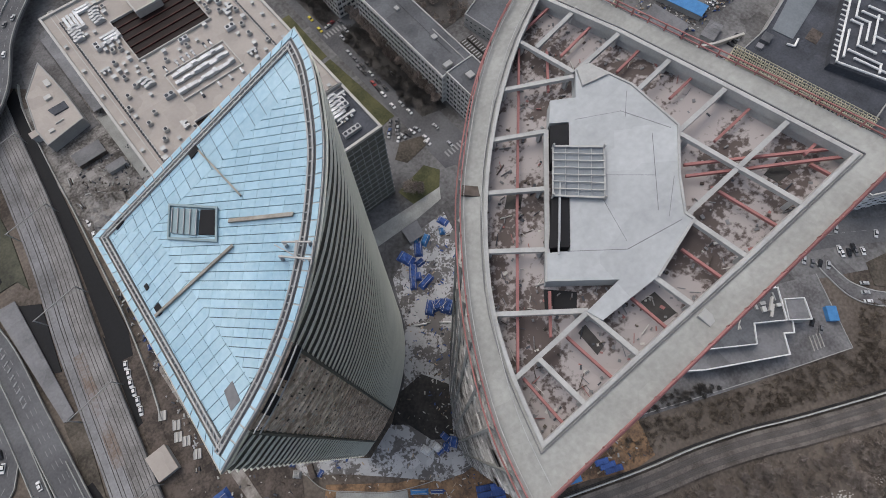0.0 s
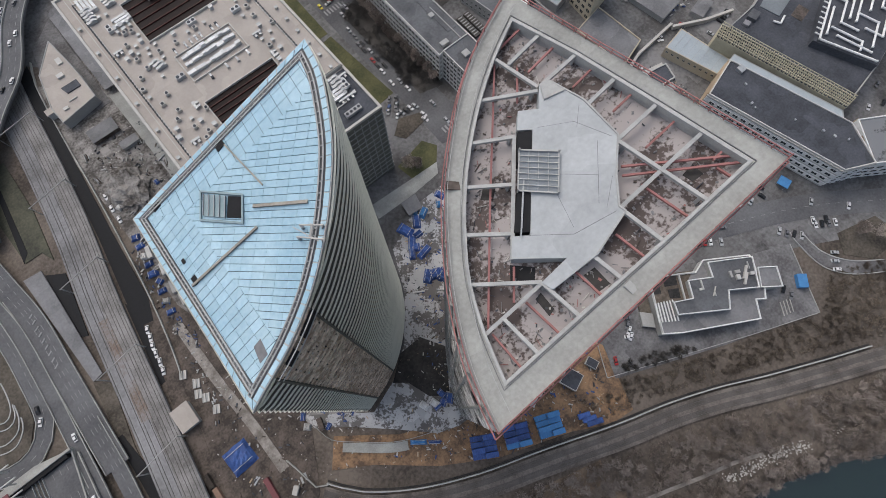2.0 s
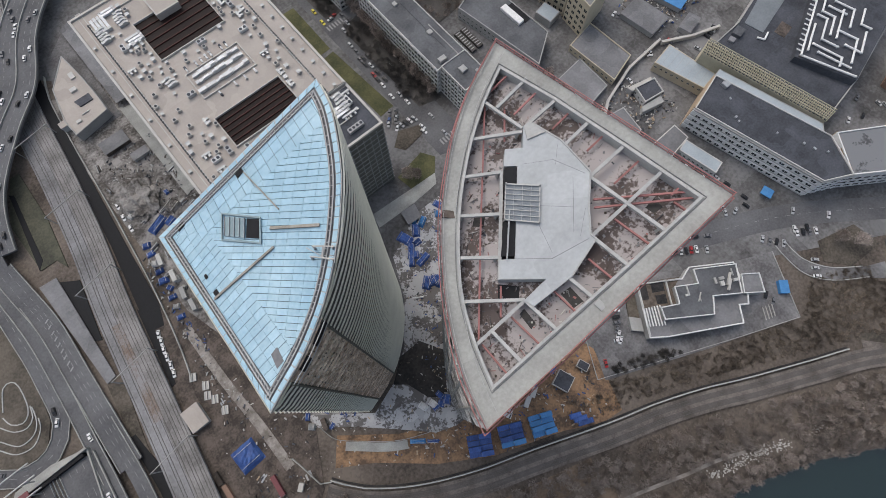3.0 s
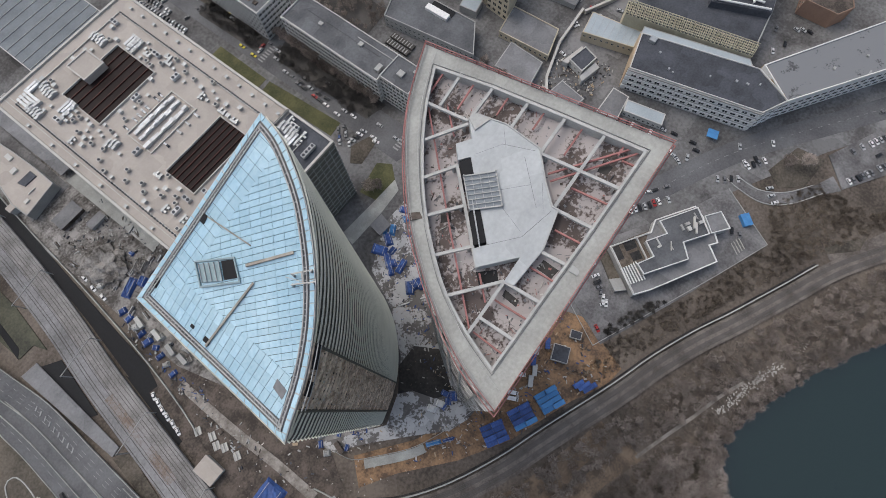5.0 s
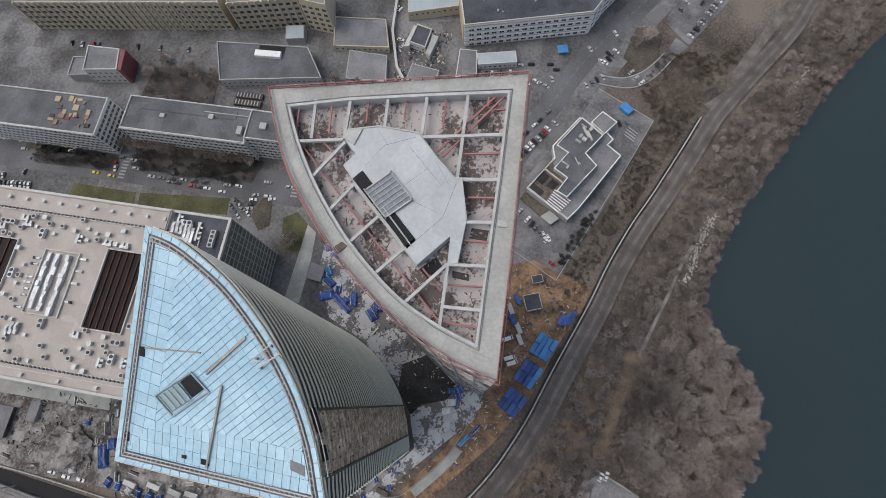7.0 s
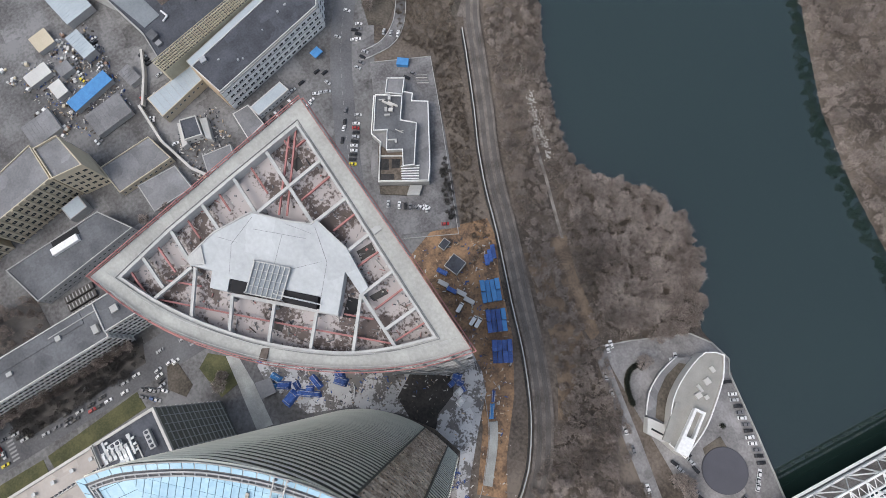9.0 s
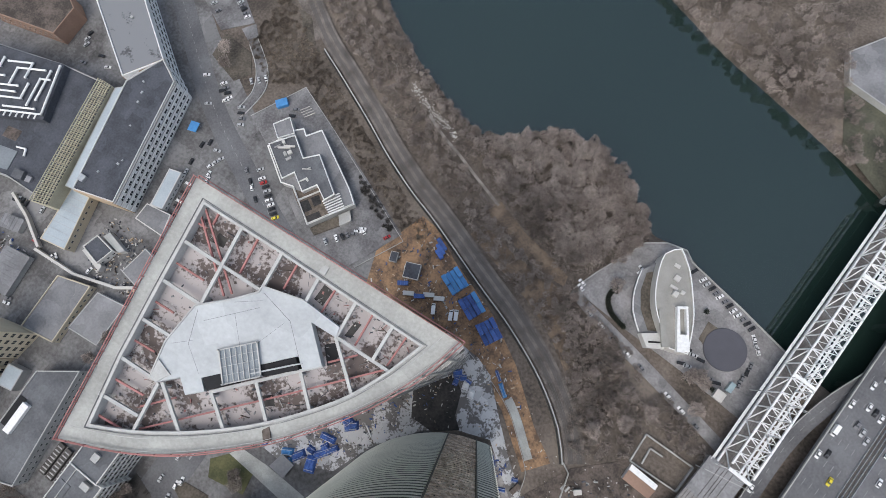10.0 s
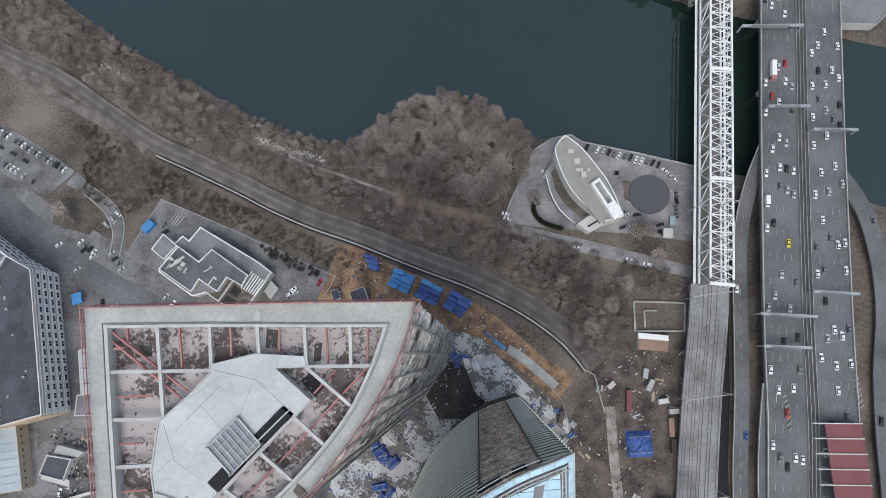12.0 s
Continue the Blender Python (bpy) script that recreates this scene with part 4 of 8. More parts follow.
def make_tower_l():
    t = tagged(new("glass_tower"), "tall tower with sloping pale-blue glass roof and banded facade", "tower")
    part("core_wall", prism(inset_line(L_OUT, 0.12), 0, lowered(roof_l, 2)), WALLGLASS, t, "olive-grey curtain wall")
    part("roof_deck", prism(inset_line(L_OUT, 0.5), lowered(roof_l, 2), lowered(roof_l, 0.5)), SEAM, t)
    part("rim", ring_into(bmesh.new(), inset_line(L_OUT, -0.15), inset_line(L_OUT, 1.3), lowered(roof_l, 1.5), lowered(roof_l, 0.15)), PALEBAND, t, "pale metal roof rim")
    glass = [(-80, -120), (80, -120), (80, 20), (-80, 20)]
    edge = ccw(L_OUT)
    for a, b in zip(edge, edge[1:] + edge[:1]):
        nx, ny = -(b[1] - a[1]) / math.dist(a, b) * 3.0, (b[0] - a[0]) / math.dist(a, b) * 3.0
        glass = clip(glass, (a[0] + nx, a[1] + ny), (b[0] + nx, b[1] + ny))
    hip_a, hip_b = [(-31.0, -62.8), (-10.1, -65.8), (0.7, -67.4), (12.4, -69.3)], [(12.4, -69.3), (9.9, -62.0), (8.9, -49.0), (8.8, -20.0)]
    main = clip(clip(glass, (-31.0, -62.8), (12.4, -69.0)), (9.2, -66.0), (8.8, -20.0))
    main = ccw(main)
    strip_a = clip(glass, (12.4, -69.0), (-31.0, -62.8))
    strip_a = ccw(clip(strip_a, (21.0, -80.0), (9.22, -68.5)) or strip_a)
    side_b = clip(clip(glass, (8.8, -20.0), (9.2, -66.0)), (9.22, -68.5), (21.0, -80.0))
    strip_b = ccw(side_b)

    def panels(region, origin, u, v, du, dv, gap=0.14, end=0.05):
        u, v = np.array(u) / np.linalg.norm(u), np.array(v) / np.linalg.norm(v)
        # each pane's corners are walked the same way round as the region's
        flip = u[0] * v[1] - u[1] * v[0] < 0
        for i in range(-40, 40):
            for j in range(-25, 25):
                o = np.array(origin) + u * du * i + v * dv * j
                q = [tuple(o + u * gap / 2 + v * end / 2), tuple(o + u * (du - gap / 2) + v * end / 2), tuple(o + u * (du - gap / 2) + v * (dv - end / 2)), tuple(o + u * gap / 2 + v * (dv - end / 2))]
                q = clip_all(q[::-1] if flip else q, region)
                if len(q) >= 3 and abs(area_of(q)) > 0.03:
                    part("glass_panel", prism(q, lowered(roof_l, 0.4), lowered(roof_l, 0.2)), ROOFGLASS, t)

    panels(convex(main), (8.9, -49.0), (0.74, 0.67), (-0.67, 0.74), 1.55, 3.0, 0.13, 0.035)
    panels(convex(strip_a), (-25.5, -63.5), (-0.99, 0.145), (-0.145, -0.99), 2.7, 2.9, 0.1, 0.07)
    panels(convex(strip_b), (8.9, -49.0), (0.02, 1.0), (1.0, -0.02), 2.15, 3.0, 0.12, 0.04)
    # maintenance rails inside the rim, with ties like a ladder
    for d, w in ((1.9, 0.28), (2.75, 0.28)):
        line = inset_line(L_OUT, d)
        for a, b in zip(line, line[1:] + line[:1]):
            part("rail", beam_into(bmesh.new(), (*a, roof_l(*a) + 0.25), (*b, roof_l(*b) + 0.25), w, 0.3), WHITEBEAM, t)
    l1, l2 = inset_line(L_OUT, 1.9), inset_line(L_OUT, 2.75)
    for i in range(len(l1)):
        a0, a1, b0, b1 = (np.array(v) for v in (l1[i], l1[(i + 1) % len(l1)], l2[i], l2[(i + 1) % len(l2)]))
        k = max(1, int(np.linalg.norm(a1 - a0) / 1.3))
        for j in range(k):
            p, q = a0 + (a1 - a0) * j / k, b0 + (b1 - b0) * j / k
            part("tie", beam_into(bmesh.new(), (*p, roof_l(*p) + 0.1), (*q, roof_l(*q) + 0.1), 0.22, 0.2), STEEL, t)
    gutter = ring_into(bmesh.new(), inset_line(L_OUT, 1.35), inset_line(L_OUT, 3.0), lowered(roof_l, 0.9), lowered(roof_l, 0.35))
    part("gutter", gutter, GREYROOF, t, "grey gutter walk")
    # rim cladding panels
    line = inset_line(L_OUT, 0.1)
    inner = inset_line(L_OUT, 1.25)
    for i in range(len(line)):
        a0, a1, b0, b1 = (np.array(v) for v in (line[i], line[(i + 1) % len(line)], inner[i], inner[(i + 1) % len(inner)]))
        k = max(1, round(np.linalg.norm(a1 - a0) / 2.6))
        for j in range(k):
            s0, s1 = (j + 0.05) / k, (j + 0.95) / k
            q = [tuple(a0 + (a1 - a0) * s0), tuple(a0 + (a1 - a0) * s1), tuple(b0 + (b1 - b0) * s1), tuple(b0 + (b1 - b0) * s0)]
            part("rim_panel", prism(q, lowered(roof_l, 0.14), lambda x, y: roof_l(x, y) + 0.05), ROOFGLASS, t)
    # plant hatch, walkways and small openings; black slabs paint the shade in the openings
    part("hatch_frame", ring_into(bmesh.new(), [(3.5, -68.9), (-3.6, -59.0), (0.2, -53.8), (7.6, -63.4)], [(3.5, -68.3), (-3.1, -59.0), (0.25, -54.5), (7.1, -63.45)], lowered(roof_l, 0.3), lambda x, y: roof_l(x, y) + 0.4), DULLGLASS, t)
    part("hatch_cover", prism([(3.3, -67.2), (-0.4, -62.2), (2.6, -58.6), (6.2, -63.5)], lowered(roof_l, 0.2), lambda x, y: roof_l(x, y) + 0.35), DULLGLASS, t, "grey-green translucent hatch cover")
    part("hatch_opening", prism([(-0.8, -61.8), (-3.0, -58.9), (-0.2, -55.4), (2.2, -58.4)], lowered(roof_l, 0.2), lowered(roof_l, -0.12)), DARK, t, "black slab painted for the shade in the open hatch")
    for k in range(5):
        a, b = (3.3 - k * 0.9, -67.2 + k * 1.25), (6.2 - k * 0.9, -63.5 + k * 1.25)
        part("hatch_bar", beam_into(bmesh.new(), (*a, roof_l(*a) + 0.7), (*b, roof_l(*b) + 0.7), 0.14, 0.3), STEEL, t)
    for a, b, w in (((-3.7, -54.9), (-12.8, -45.4), 0.7), ((17.6, -53.6), (-1.7, -50.7), 0.5), ((-7.0, -71.6), (-8.0, -56.6), 0.32)):
        part("walkway", beam_into(bmesh.new(), (*a, roof_l(*a) + 0.45), (*b, roof_l(*b) + 0.4), w, 0.5), TAN, t, "weathered tan roof walkway")
    for x, y, w, l in ((-6.1, -72.6, 2.2, 1.4), (16.4, -54.2, 1.3, 2.2), (14.3, -76.4, 2.2, 1.2), (16.2, -60, 0.8, 1.2)):
        part("vent_opening", prism([(x - w / 2, y - l / 2), (x + w / 2, y - l / 2), (x + w / 2, y + l / 2), (x - w / 2, y + l / 2)], lowered(roof_l, 0.3), lambda x, y: roof_l(x, y) + 0.1), DARK, t, "black slab painted for the shade in a vent")
    part("missing_panel", prism([(11.6, -32.4), (13.8, -32.2), (14.6, -28.6), (12.2, -28.8)], lowered(roof_l, 0.3), lowered(roof_l, 0.1)), GREYROOF, t, "grey temporary panel")
    # facade bands: glazed, and a stretch still bare
    bare = [i for i, p in enumerate(L_ARC) if -1.5 < p[0] < 16.8]
    i0, i1 = bare[0], bare[-1]
    raw = [(p[0], p[1], roof_l(*p) - 2.1) for p in offset_line(L_ARC[i0 : i1 + 1], 0.05)]
    part("raw_wall", ribbon_into(bmesh.new(), raw, 0.4, 0, min(r[2] for r in raw) - 1), BROWNFLOOR, t, "bare patchy brown wall")
    hole_rnd = random.Random(77)
    for k in range(50):
        z = 2.5 + k * 3.6
        f = lambda x, y, z=z: min(z, roof_l(x, y) - 1.2)  # noqa: E731
        seg_a, seg_b, seg_c = L_ARC[: i0 + 1], L_ARC[i0 : i1 + 1], L_ARC[i1:] + L_OUT[len(L_ARC) :] + L_ARC[:1]
        for name, seg, mat, deep in (("floor_band", seg_a, FIN, 0.4), ("raw_floor_edge", seg_b, BROWNFLOOR, 0.45), ("floor_band", seg_c, FIN, 0.4)):
            if min(f(*p) for p in seg) < max(f(*p) for p in seg) and max(f(*p) for p in seg) < z - 3.6:
                continue
            out = 0.42 if mat is FIN else 0.36
            line = [(p[0], p[1], f(*p)) for p in offset_line(seg, out)]
            part(name, ribbon_into(bmesh.new(), line, 0.4 if mat is FIN else 0.34, 0, deep), mat, t)
            line = [(p[0], p[1], f(*p) - 0.3) for p in offset_line(seg, out / 2)]
            part("ledge", ribbon_into(bmesh.new(), line, out, 0, 0.15), LEDGE if mat is FIN else RAWLEDGE, t)
            if mat is not FIN:
                # brackets, torn sheeting; dark boxes paint bracket shadows and open holes between bare floors
                row = bmesh.new()
                face = offset_line(seg, 0.2)
                for a, b in zip(face, face[1:]):
                    for s in (0.15, 0.48, 0.82):
                        if hole_rnd.random() < 0.45:
                            continue
                        x, y = a[0] + (b[0] - a[0]) * s, a[1] + (b[1] - a[1]) * s
                        top = min(f(x, y), roof_l(x, y) - 3)
                        w, h = hole_rnd.uniform(0.12, 0.5), hole_rnd.uniform(0.4, 1.6)
                        turn = math.degrees(math.atan2(b[1] - a[1], b[0] - a[0]))
                        box_into(row, -w / 2, -0.3, -0.5 - h, w / 2, 0.3, -0.5, pose(x, y, top, 0, 0, turn), mat=hole_rnd.choice((0, 1, 1, 2, 2, 3)))
                part("bracket_row", row, [DARK, RUST, PALEBAND, BROWNWALL], t, "bracket shadows and holes painted dark, brackets and torn sheeting")
    for i in (i0, i1):
        p = L_ARC[i]
        part("edge_column", box_into(bmesh.new(), p[0] - 0.25, p[1] - 0.4, 0, p[0] + 0.35, p[1] + 0.8, roof_l(*p) - 1.3), LEDGE, t)
    # open top storey below the rim, its shade painted as black bands; pale handrail
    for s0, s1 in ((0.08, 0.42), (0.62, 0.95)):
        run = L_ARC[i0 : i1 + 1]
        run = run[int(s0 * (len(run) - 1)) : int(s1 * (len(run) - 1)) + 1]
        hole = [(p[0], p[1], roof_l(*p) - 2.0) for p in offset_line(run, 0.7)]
        part("open_storey", ribbon_into(bmesh.new(), hole, 0.9, 0, 2.6), DARK, t, "black band painted for the shade in the open top storey")
    rail = [(p[0], p[1], roof_l(*p) - 1.5) for p in offset_line(L_ARC[i0 : i1 + 1], 1.3)]
    part("hand_rail", ribbon_into(bmesh.new(), rail, 0.22, 0, 0.3), WHITEBEAM, t, "pale hand rail at the open storey")
    rail = [(p[0], p[1], roof_l(*p) - 4.8) for p in offset_line(L_ARC[i0 : i1 + 1], 1.2)]
    part("hand_rail", ribbon_into(bmesh.new(), rail, 0.2, 0, 0.3), WHITEBEAM, t)
    # maintenance cradle on the rails
    c = tagged(new("roof_crane"), "white steel maintenance crane on the roof rails", "crane")
    for a, b, w in (((-8.6, -42.6), (-12.2, -38.6), 0.28), ((-6.8, -41.2), (-10.6, -36.4), 0.28), ((-10.6, -40.6), (-8.6, -38.8), 0.4), ((-12.6, -38.2), (-10.0, -35.8), 0.2), ((-7.4, -43.4), (-9.6, -37.0), 0.14)):
        part("arm", beam_into(bmesh.new(), (*a, roof_l(*a) + 1.7), (*b, roof_l(*b) + 1.3), w, 0.3), PALEBAND, c)
    for x, y in ((-8.8, -42.2), (-11.9, -38.9), (-7.0, -41.0), (-10.3, -36.8)):
        z = roof_l(x, y)
        part("leg", box_into(bmesh.new(), x - 0.3, y - 0.3, z - 0.1, x + 0.3, y + 0.3, z + 1.1), STEEL, c)
    return t


def convex(poly):
    """The outline without repeated points, walked to the left."""
    out = []
    for p in poly:
        if not out or math.dist(p, out[-1]) > 0.05:
            out.append(p)
    return ccw(out)


make_tower_l()


# ---- buildings ----
def window_mesh(w, h, mat_frame, name):
    """A window unit: frame, mullion and two panes, facing -y, its sill at the origin."""
    bm = bmesh.new()
    box_into(bm, -w / 2, -0.08, 0, w / 2, 0.25, h, mat=0)
    for s in (-1, 1):
        c = s * w / 4
        box_into(bm, c - w / 4 + 0.12, -0.12, 0.14, c + w / 4 - 0.07, -0.05, h - 0.14, mat=1)
    me = bpy.data.meshes.new(name)
    bm.to_mesh(me)
    bm.free()
    me.materials.append(mat_frame)
    me.materials.append(PANE)
    return me


WIN_STRIP = window_mesh(2.3, 2.0, WHITEPAINT, "window")
WIN_GREY = window_mesh(3.4, 1.9, WHITEWALL, "window")
WIN_FACT = window_mesh(3.0, 1.8, WHITEPAINT, "window")
WIN_CREAM = window_mesh(2.6, 2.3, CREAMWALL, "window")
WIN_SMALL = window_mesh(1.5, 1.4, WHITEWALL, "window")


def windows(b, a, c, me, pitch, storeys, z0, dz, skip=()):
    """Rows of windows on the wall from a to c (outside on the right-hand side)."""
    a, c = Vector(a), Vector(c)
    along = c - a
    n = max(1, int(along.length / pitch))
    turn = math.degrees(math.atan2(along.y, along.x))
    for j in range(storeys):
        if j in skip:
            continue
        for i in range(n):
            p = a + along * (i + 0.5) / n
            again("window", me, b, pose(p.x, p.y, z0 + j * dz, 0, 0, turn))


def bands(b, pts, zs, depth, height, mat, name="band"):
    for z in zs:
        part(name, ring_into(bmesh.new(), inset_line(pts, -depth), inset_line(pts, 0.05), z, z + height), mat, b)


def fins(b, a, c, pitch, h):
    """Upright white fins between the windows of a wall."""
    a, c = Vector(a), Vector(c)
    n = max(1, int((c - a).length / pitch))
    turn = math.degrees(math.atan2((c - a).y, (c - a).x))
    me = bpy.data.meshes.new("fin")
    bm = box_into(bmesh.new(), -0.16, -0.5, 0.2, 0.16, 0.05, h)
    bm.to_mesh(me)
    bm.free()
    me.materials.append(WHITEPAINT)
    for i in range(n + 1):
        p = a + (c - a) * i / n
        again("fin", me, b, pose(p.x, p.y, 0, 0, 0, turn))


def building(name, label, pts, h, wall, roof, category="building", parapet=0.8, rim=None):
    b = tagged(new(name), label, category)
    pts = ccw(pts)
    part("wall", prism(pts, 0, h), wall, b)
    part("roof", prism(inset_line(pts, 0.55), h, h + 0.15), roof, b)
    part("parapet", ring_into(bmesh.new(), inset_line(pts, -0.1), inset_line(pts, 0.5), h - 0.1, h + parapet), rim or wall, b)
    return b


def roof_boxes(b, spots, z, mat=None):
    for x, y, w, l, h in spots:
        part("roof_box", box_into(bmesh.new(), x - w / 2, y - l / 2, z, x + w / 2, y + l / 2, z + h), mat or GREYWALL, b)


def rect(x0, y0, x1, y1):
    return [(x0, y0), (x1, y0), (x1, y1), (x0, y1)]


# the large business centre
def make_mall():
    h = 62.0
    pts = rect(-71.4, -270, 16, -118)
    b = tagged(new("business_centre"), "large beige flat-roofed business centre with dark skylights", "building")
    part("wall", prism(pts, 0, h), FACADEGLASS, b, "dark glass curtain wall")
    part("roof", prism(inset_line(pts, 0.6), h, h + 0.2), BEIGEROOF, b)
    part("parapet", ring_into(bmesh.new(), inset_line(pts, -0.2), inset_line(pts, 1.0), h - 0.3, h + 1.2), PALEBAND, b, "pale stone parapet")
    inner = rect(-61, -262, 9, -130)
    part("inner_kerb", ring_into(bmesh.new(), inner, inset_line(inner, 0.5), h + 0.1, h + 1.0), PALEBAND, b)
    block = None
    for k in range(66):
        for x in (-61.2, 9.2):
            spot = pose(x, -261 + k * 2.0, h + 0.2)
            if block:
                again("ballast_block", block.data, b, spot)
            else:
                block = part("ballast_block", box_into(bmesh.new(), -0.45, -0.4, 0, 0.45, 0.4, 1.0), DARKROOF, b)
                block.matrix_world = spot
    part("edge_walk", ring_into(bmesh.new(), rect(8.6, -272, 11.4, -119), inset_line(rect(8.6, -272, 11.4, -119), 0.4), h + 0.1, h + 0.5), PALEBAND, b)
    for q in (rect(-46, -246, -9, -218), rect(-48, -172, -11, -153)):
        sk = part("skylight", prism(q, h + 0.1, h + 0.3), MAROON, b, "dark maroon glazed skylight")
        part("frame", ring_into(bmesh.new(), inset_line(q, -0.5), q, h + 0.1, h + 1.4), PALEBAND, sk)
        x0, y0, x1, y1 = q[0][0], q[0][1], q[2][0], q[2][1]
        for k in range(1, 6):
            y = y0 + (y1 - y0) * k / 6
            part("louvre", beam_into(bmesh.new(), (x0, y, h + 0.8), (x1, y, h + 0.8), 0.45, 0.5), MAROONBAR, sk)
    part("penthouse", box_into(bmesh.new(), -34, -254, h, -21, -240, h + 4), BEIGEROOF, b)
    part("penthouse_rim", ring_into(bmesh.new(), rect(-34.2, -254.2, -20.8, -239.8), rect(-33.4, -253.4, -21.6, -240.6), h + 3.6, h + 4.6), PALEBAND, b)
    part("plant_screen", ring_into(bmesh.new(), rect(-44, -203, -13, -185), rect(-43.4, -202.4, -13.6, -185.6), h + 0.1, h + 1.1), PALEBAND, b)
    # the lower north-east wing with its plant deck
    wing = rect(-71, -146, -51, -119.4)
    part("plant_deck", prism(wing, h + 0.2, h + 0.5), BITUMEN, b, "dark recessed plant deck")
    part("wing_wall", ring_into(bmesh.new(), rect(-71.4, -148, -50, -147), rect(-71.0, -147.8, -50.4, -147.2), h, h + 2.0), PALEBAND, b)
    # curtain-wall mullions on the street corner
    for k in range(14):
        z = 3 + k * 4.2
        part("transom", ring_into(bmesh.new(), inset_line(pts, -0.35), inset_line(pts, 0.05), z, z + 0.5), GREYWALL, b)
    for i in range(22):
        x = -71 + i * 4
        part("mullion", box_into(bmesh.new(), x - 0.12, -118.02, 2, x + 0.12, -117.6, 60), STEEL, b)
    for i in range(38):
        y = -270 + i * 4
        part("mullion", box_into(bmesh.new(), -72.4, y - 0.12, 2, -71.98, y + 0.12, 60), STEEL, b)


make_mall()


def fan_unit(label, w, l, h, fans, body):
    u = tagged(new("cooling_unit"), label, "cooling unit", "roof plant")
    part("body", box_into(bmesh.new(), -w / 2, -l / 2, 0.35, w / 2, l / 2, h), body, u)
    for x in (-w / 2 + 0.2, w / 2 - 0.2):
        part("skid", box_into(bmesh.new(), x - 0.12, -l / 2, 0, x + 0.12, l / 2, 0.36), STEEL, u)
    for k in range(fans):
        bm = bmesh.new()
        bmesh.ops.create_cone(bm, cap_ends=True, segments=12, radius1=min(w, l / fans) * 0.36, radius2=min(w, l / fans) * 0.33, depth=0.3)
        bmesh.ops.translate(bm, verts=bm.verts, vec=(0, -l / 2 + (k + 0.5) * l / fans, h + 0.1))
        part("fan", bm, BITUMEN, u, "dark round fan")
    return u


def duct(label, l, w, bends):
    d = tagged(new("air_duct"), label, "air duct", "roof plant")
    part("run", box_into(bmesh.new(), -l / 2, -w / 2, 0.5, l / 2, w / 2, 0.5 + w), STEEL, d)
    for s in range(bends):
        x = -l / 2 + (s + 0.5) * l / bends
        part("branch", box_into(bmesh.new(), x - w / 2, w / 2, 0.5, x + w / 2, w / 2 + 1.6, 0.3 + w), STEEL, d)
        part("foot", box_into(bmesh.new(), x - 0.1, -w / 2, 0, x + 0.1, w / 2, 0.5), GREYWALL, d)
    return d


def cowl(label, w, h, mat):
    c = tagged(new("roof_vent"), label, "vent", "roof plant")
    part("base", box_into(bmesh.new(), -w / 2, -w / 2, 0, w / 2, w / 2, h), mat, c)
    part("cap", box_into(bmesh.new(), -w * 0.62, -w * 0.62, h + 0.15, w * 0.62, w * 0.62, h + 0.4), STEEL, c)
    part("neck", box_into(bmesh.new(), -w * 0.3, -w * 0.3, h, w * 0.3, w * 0.3, h + 0.16), BITUMEN, c)
    return c


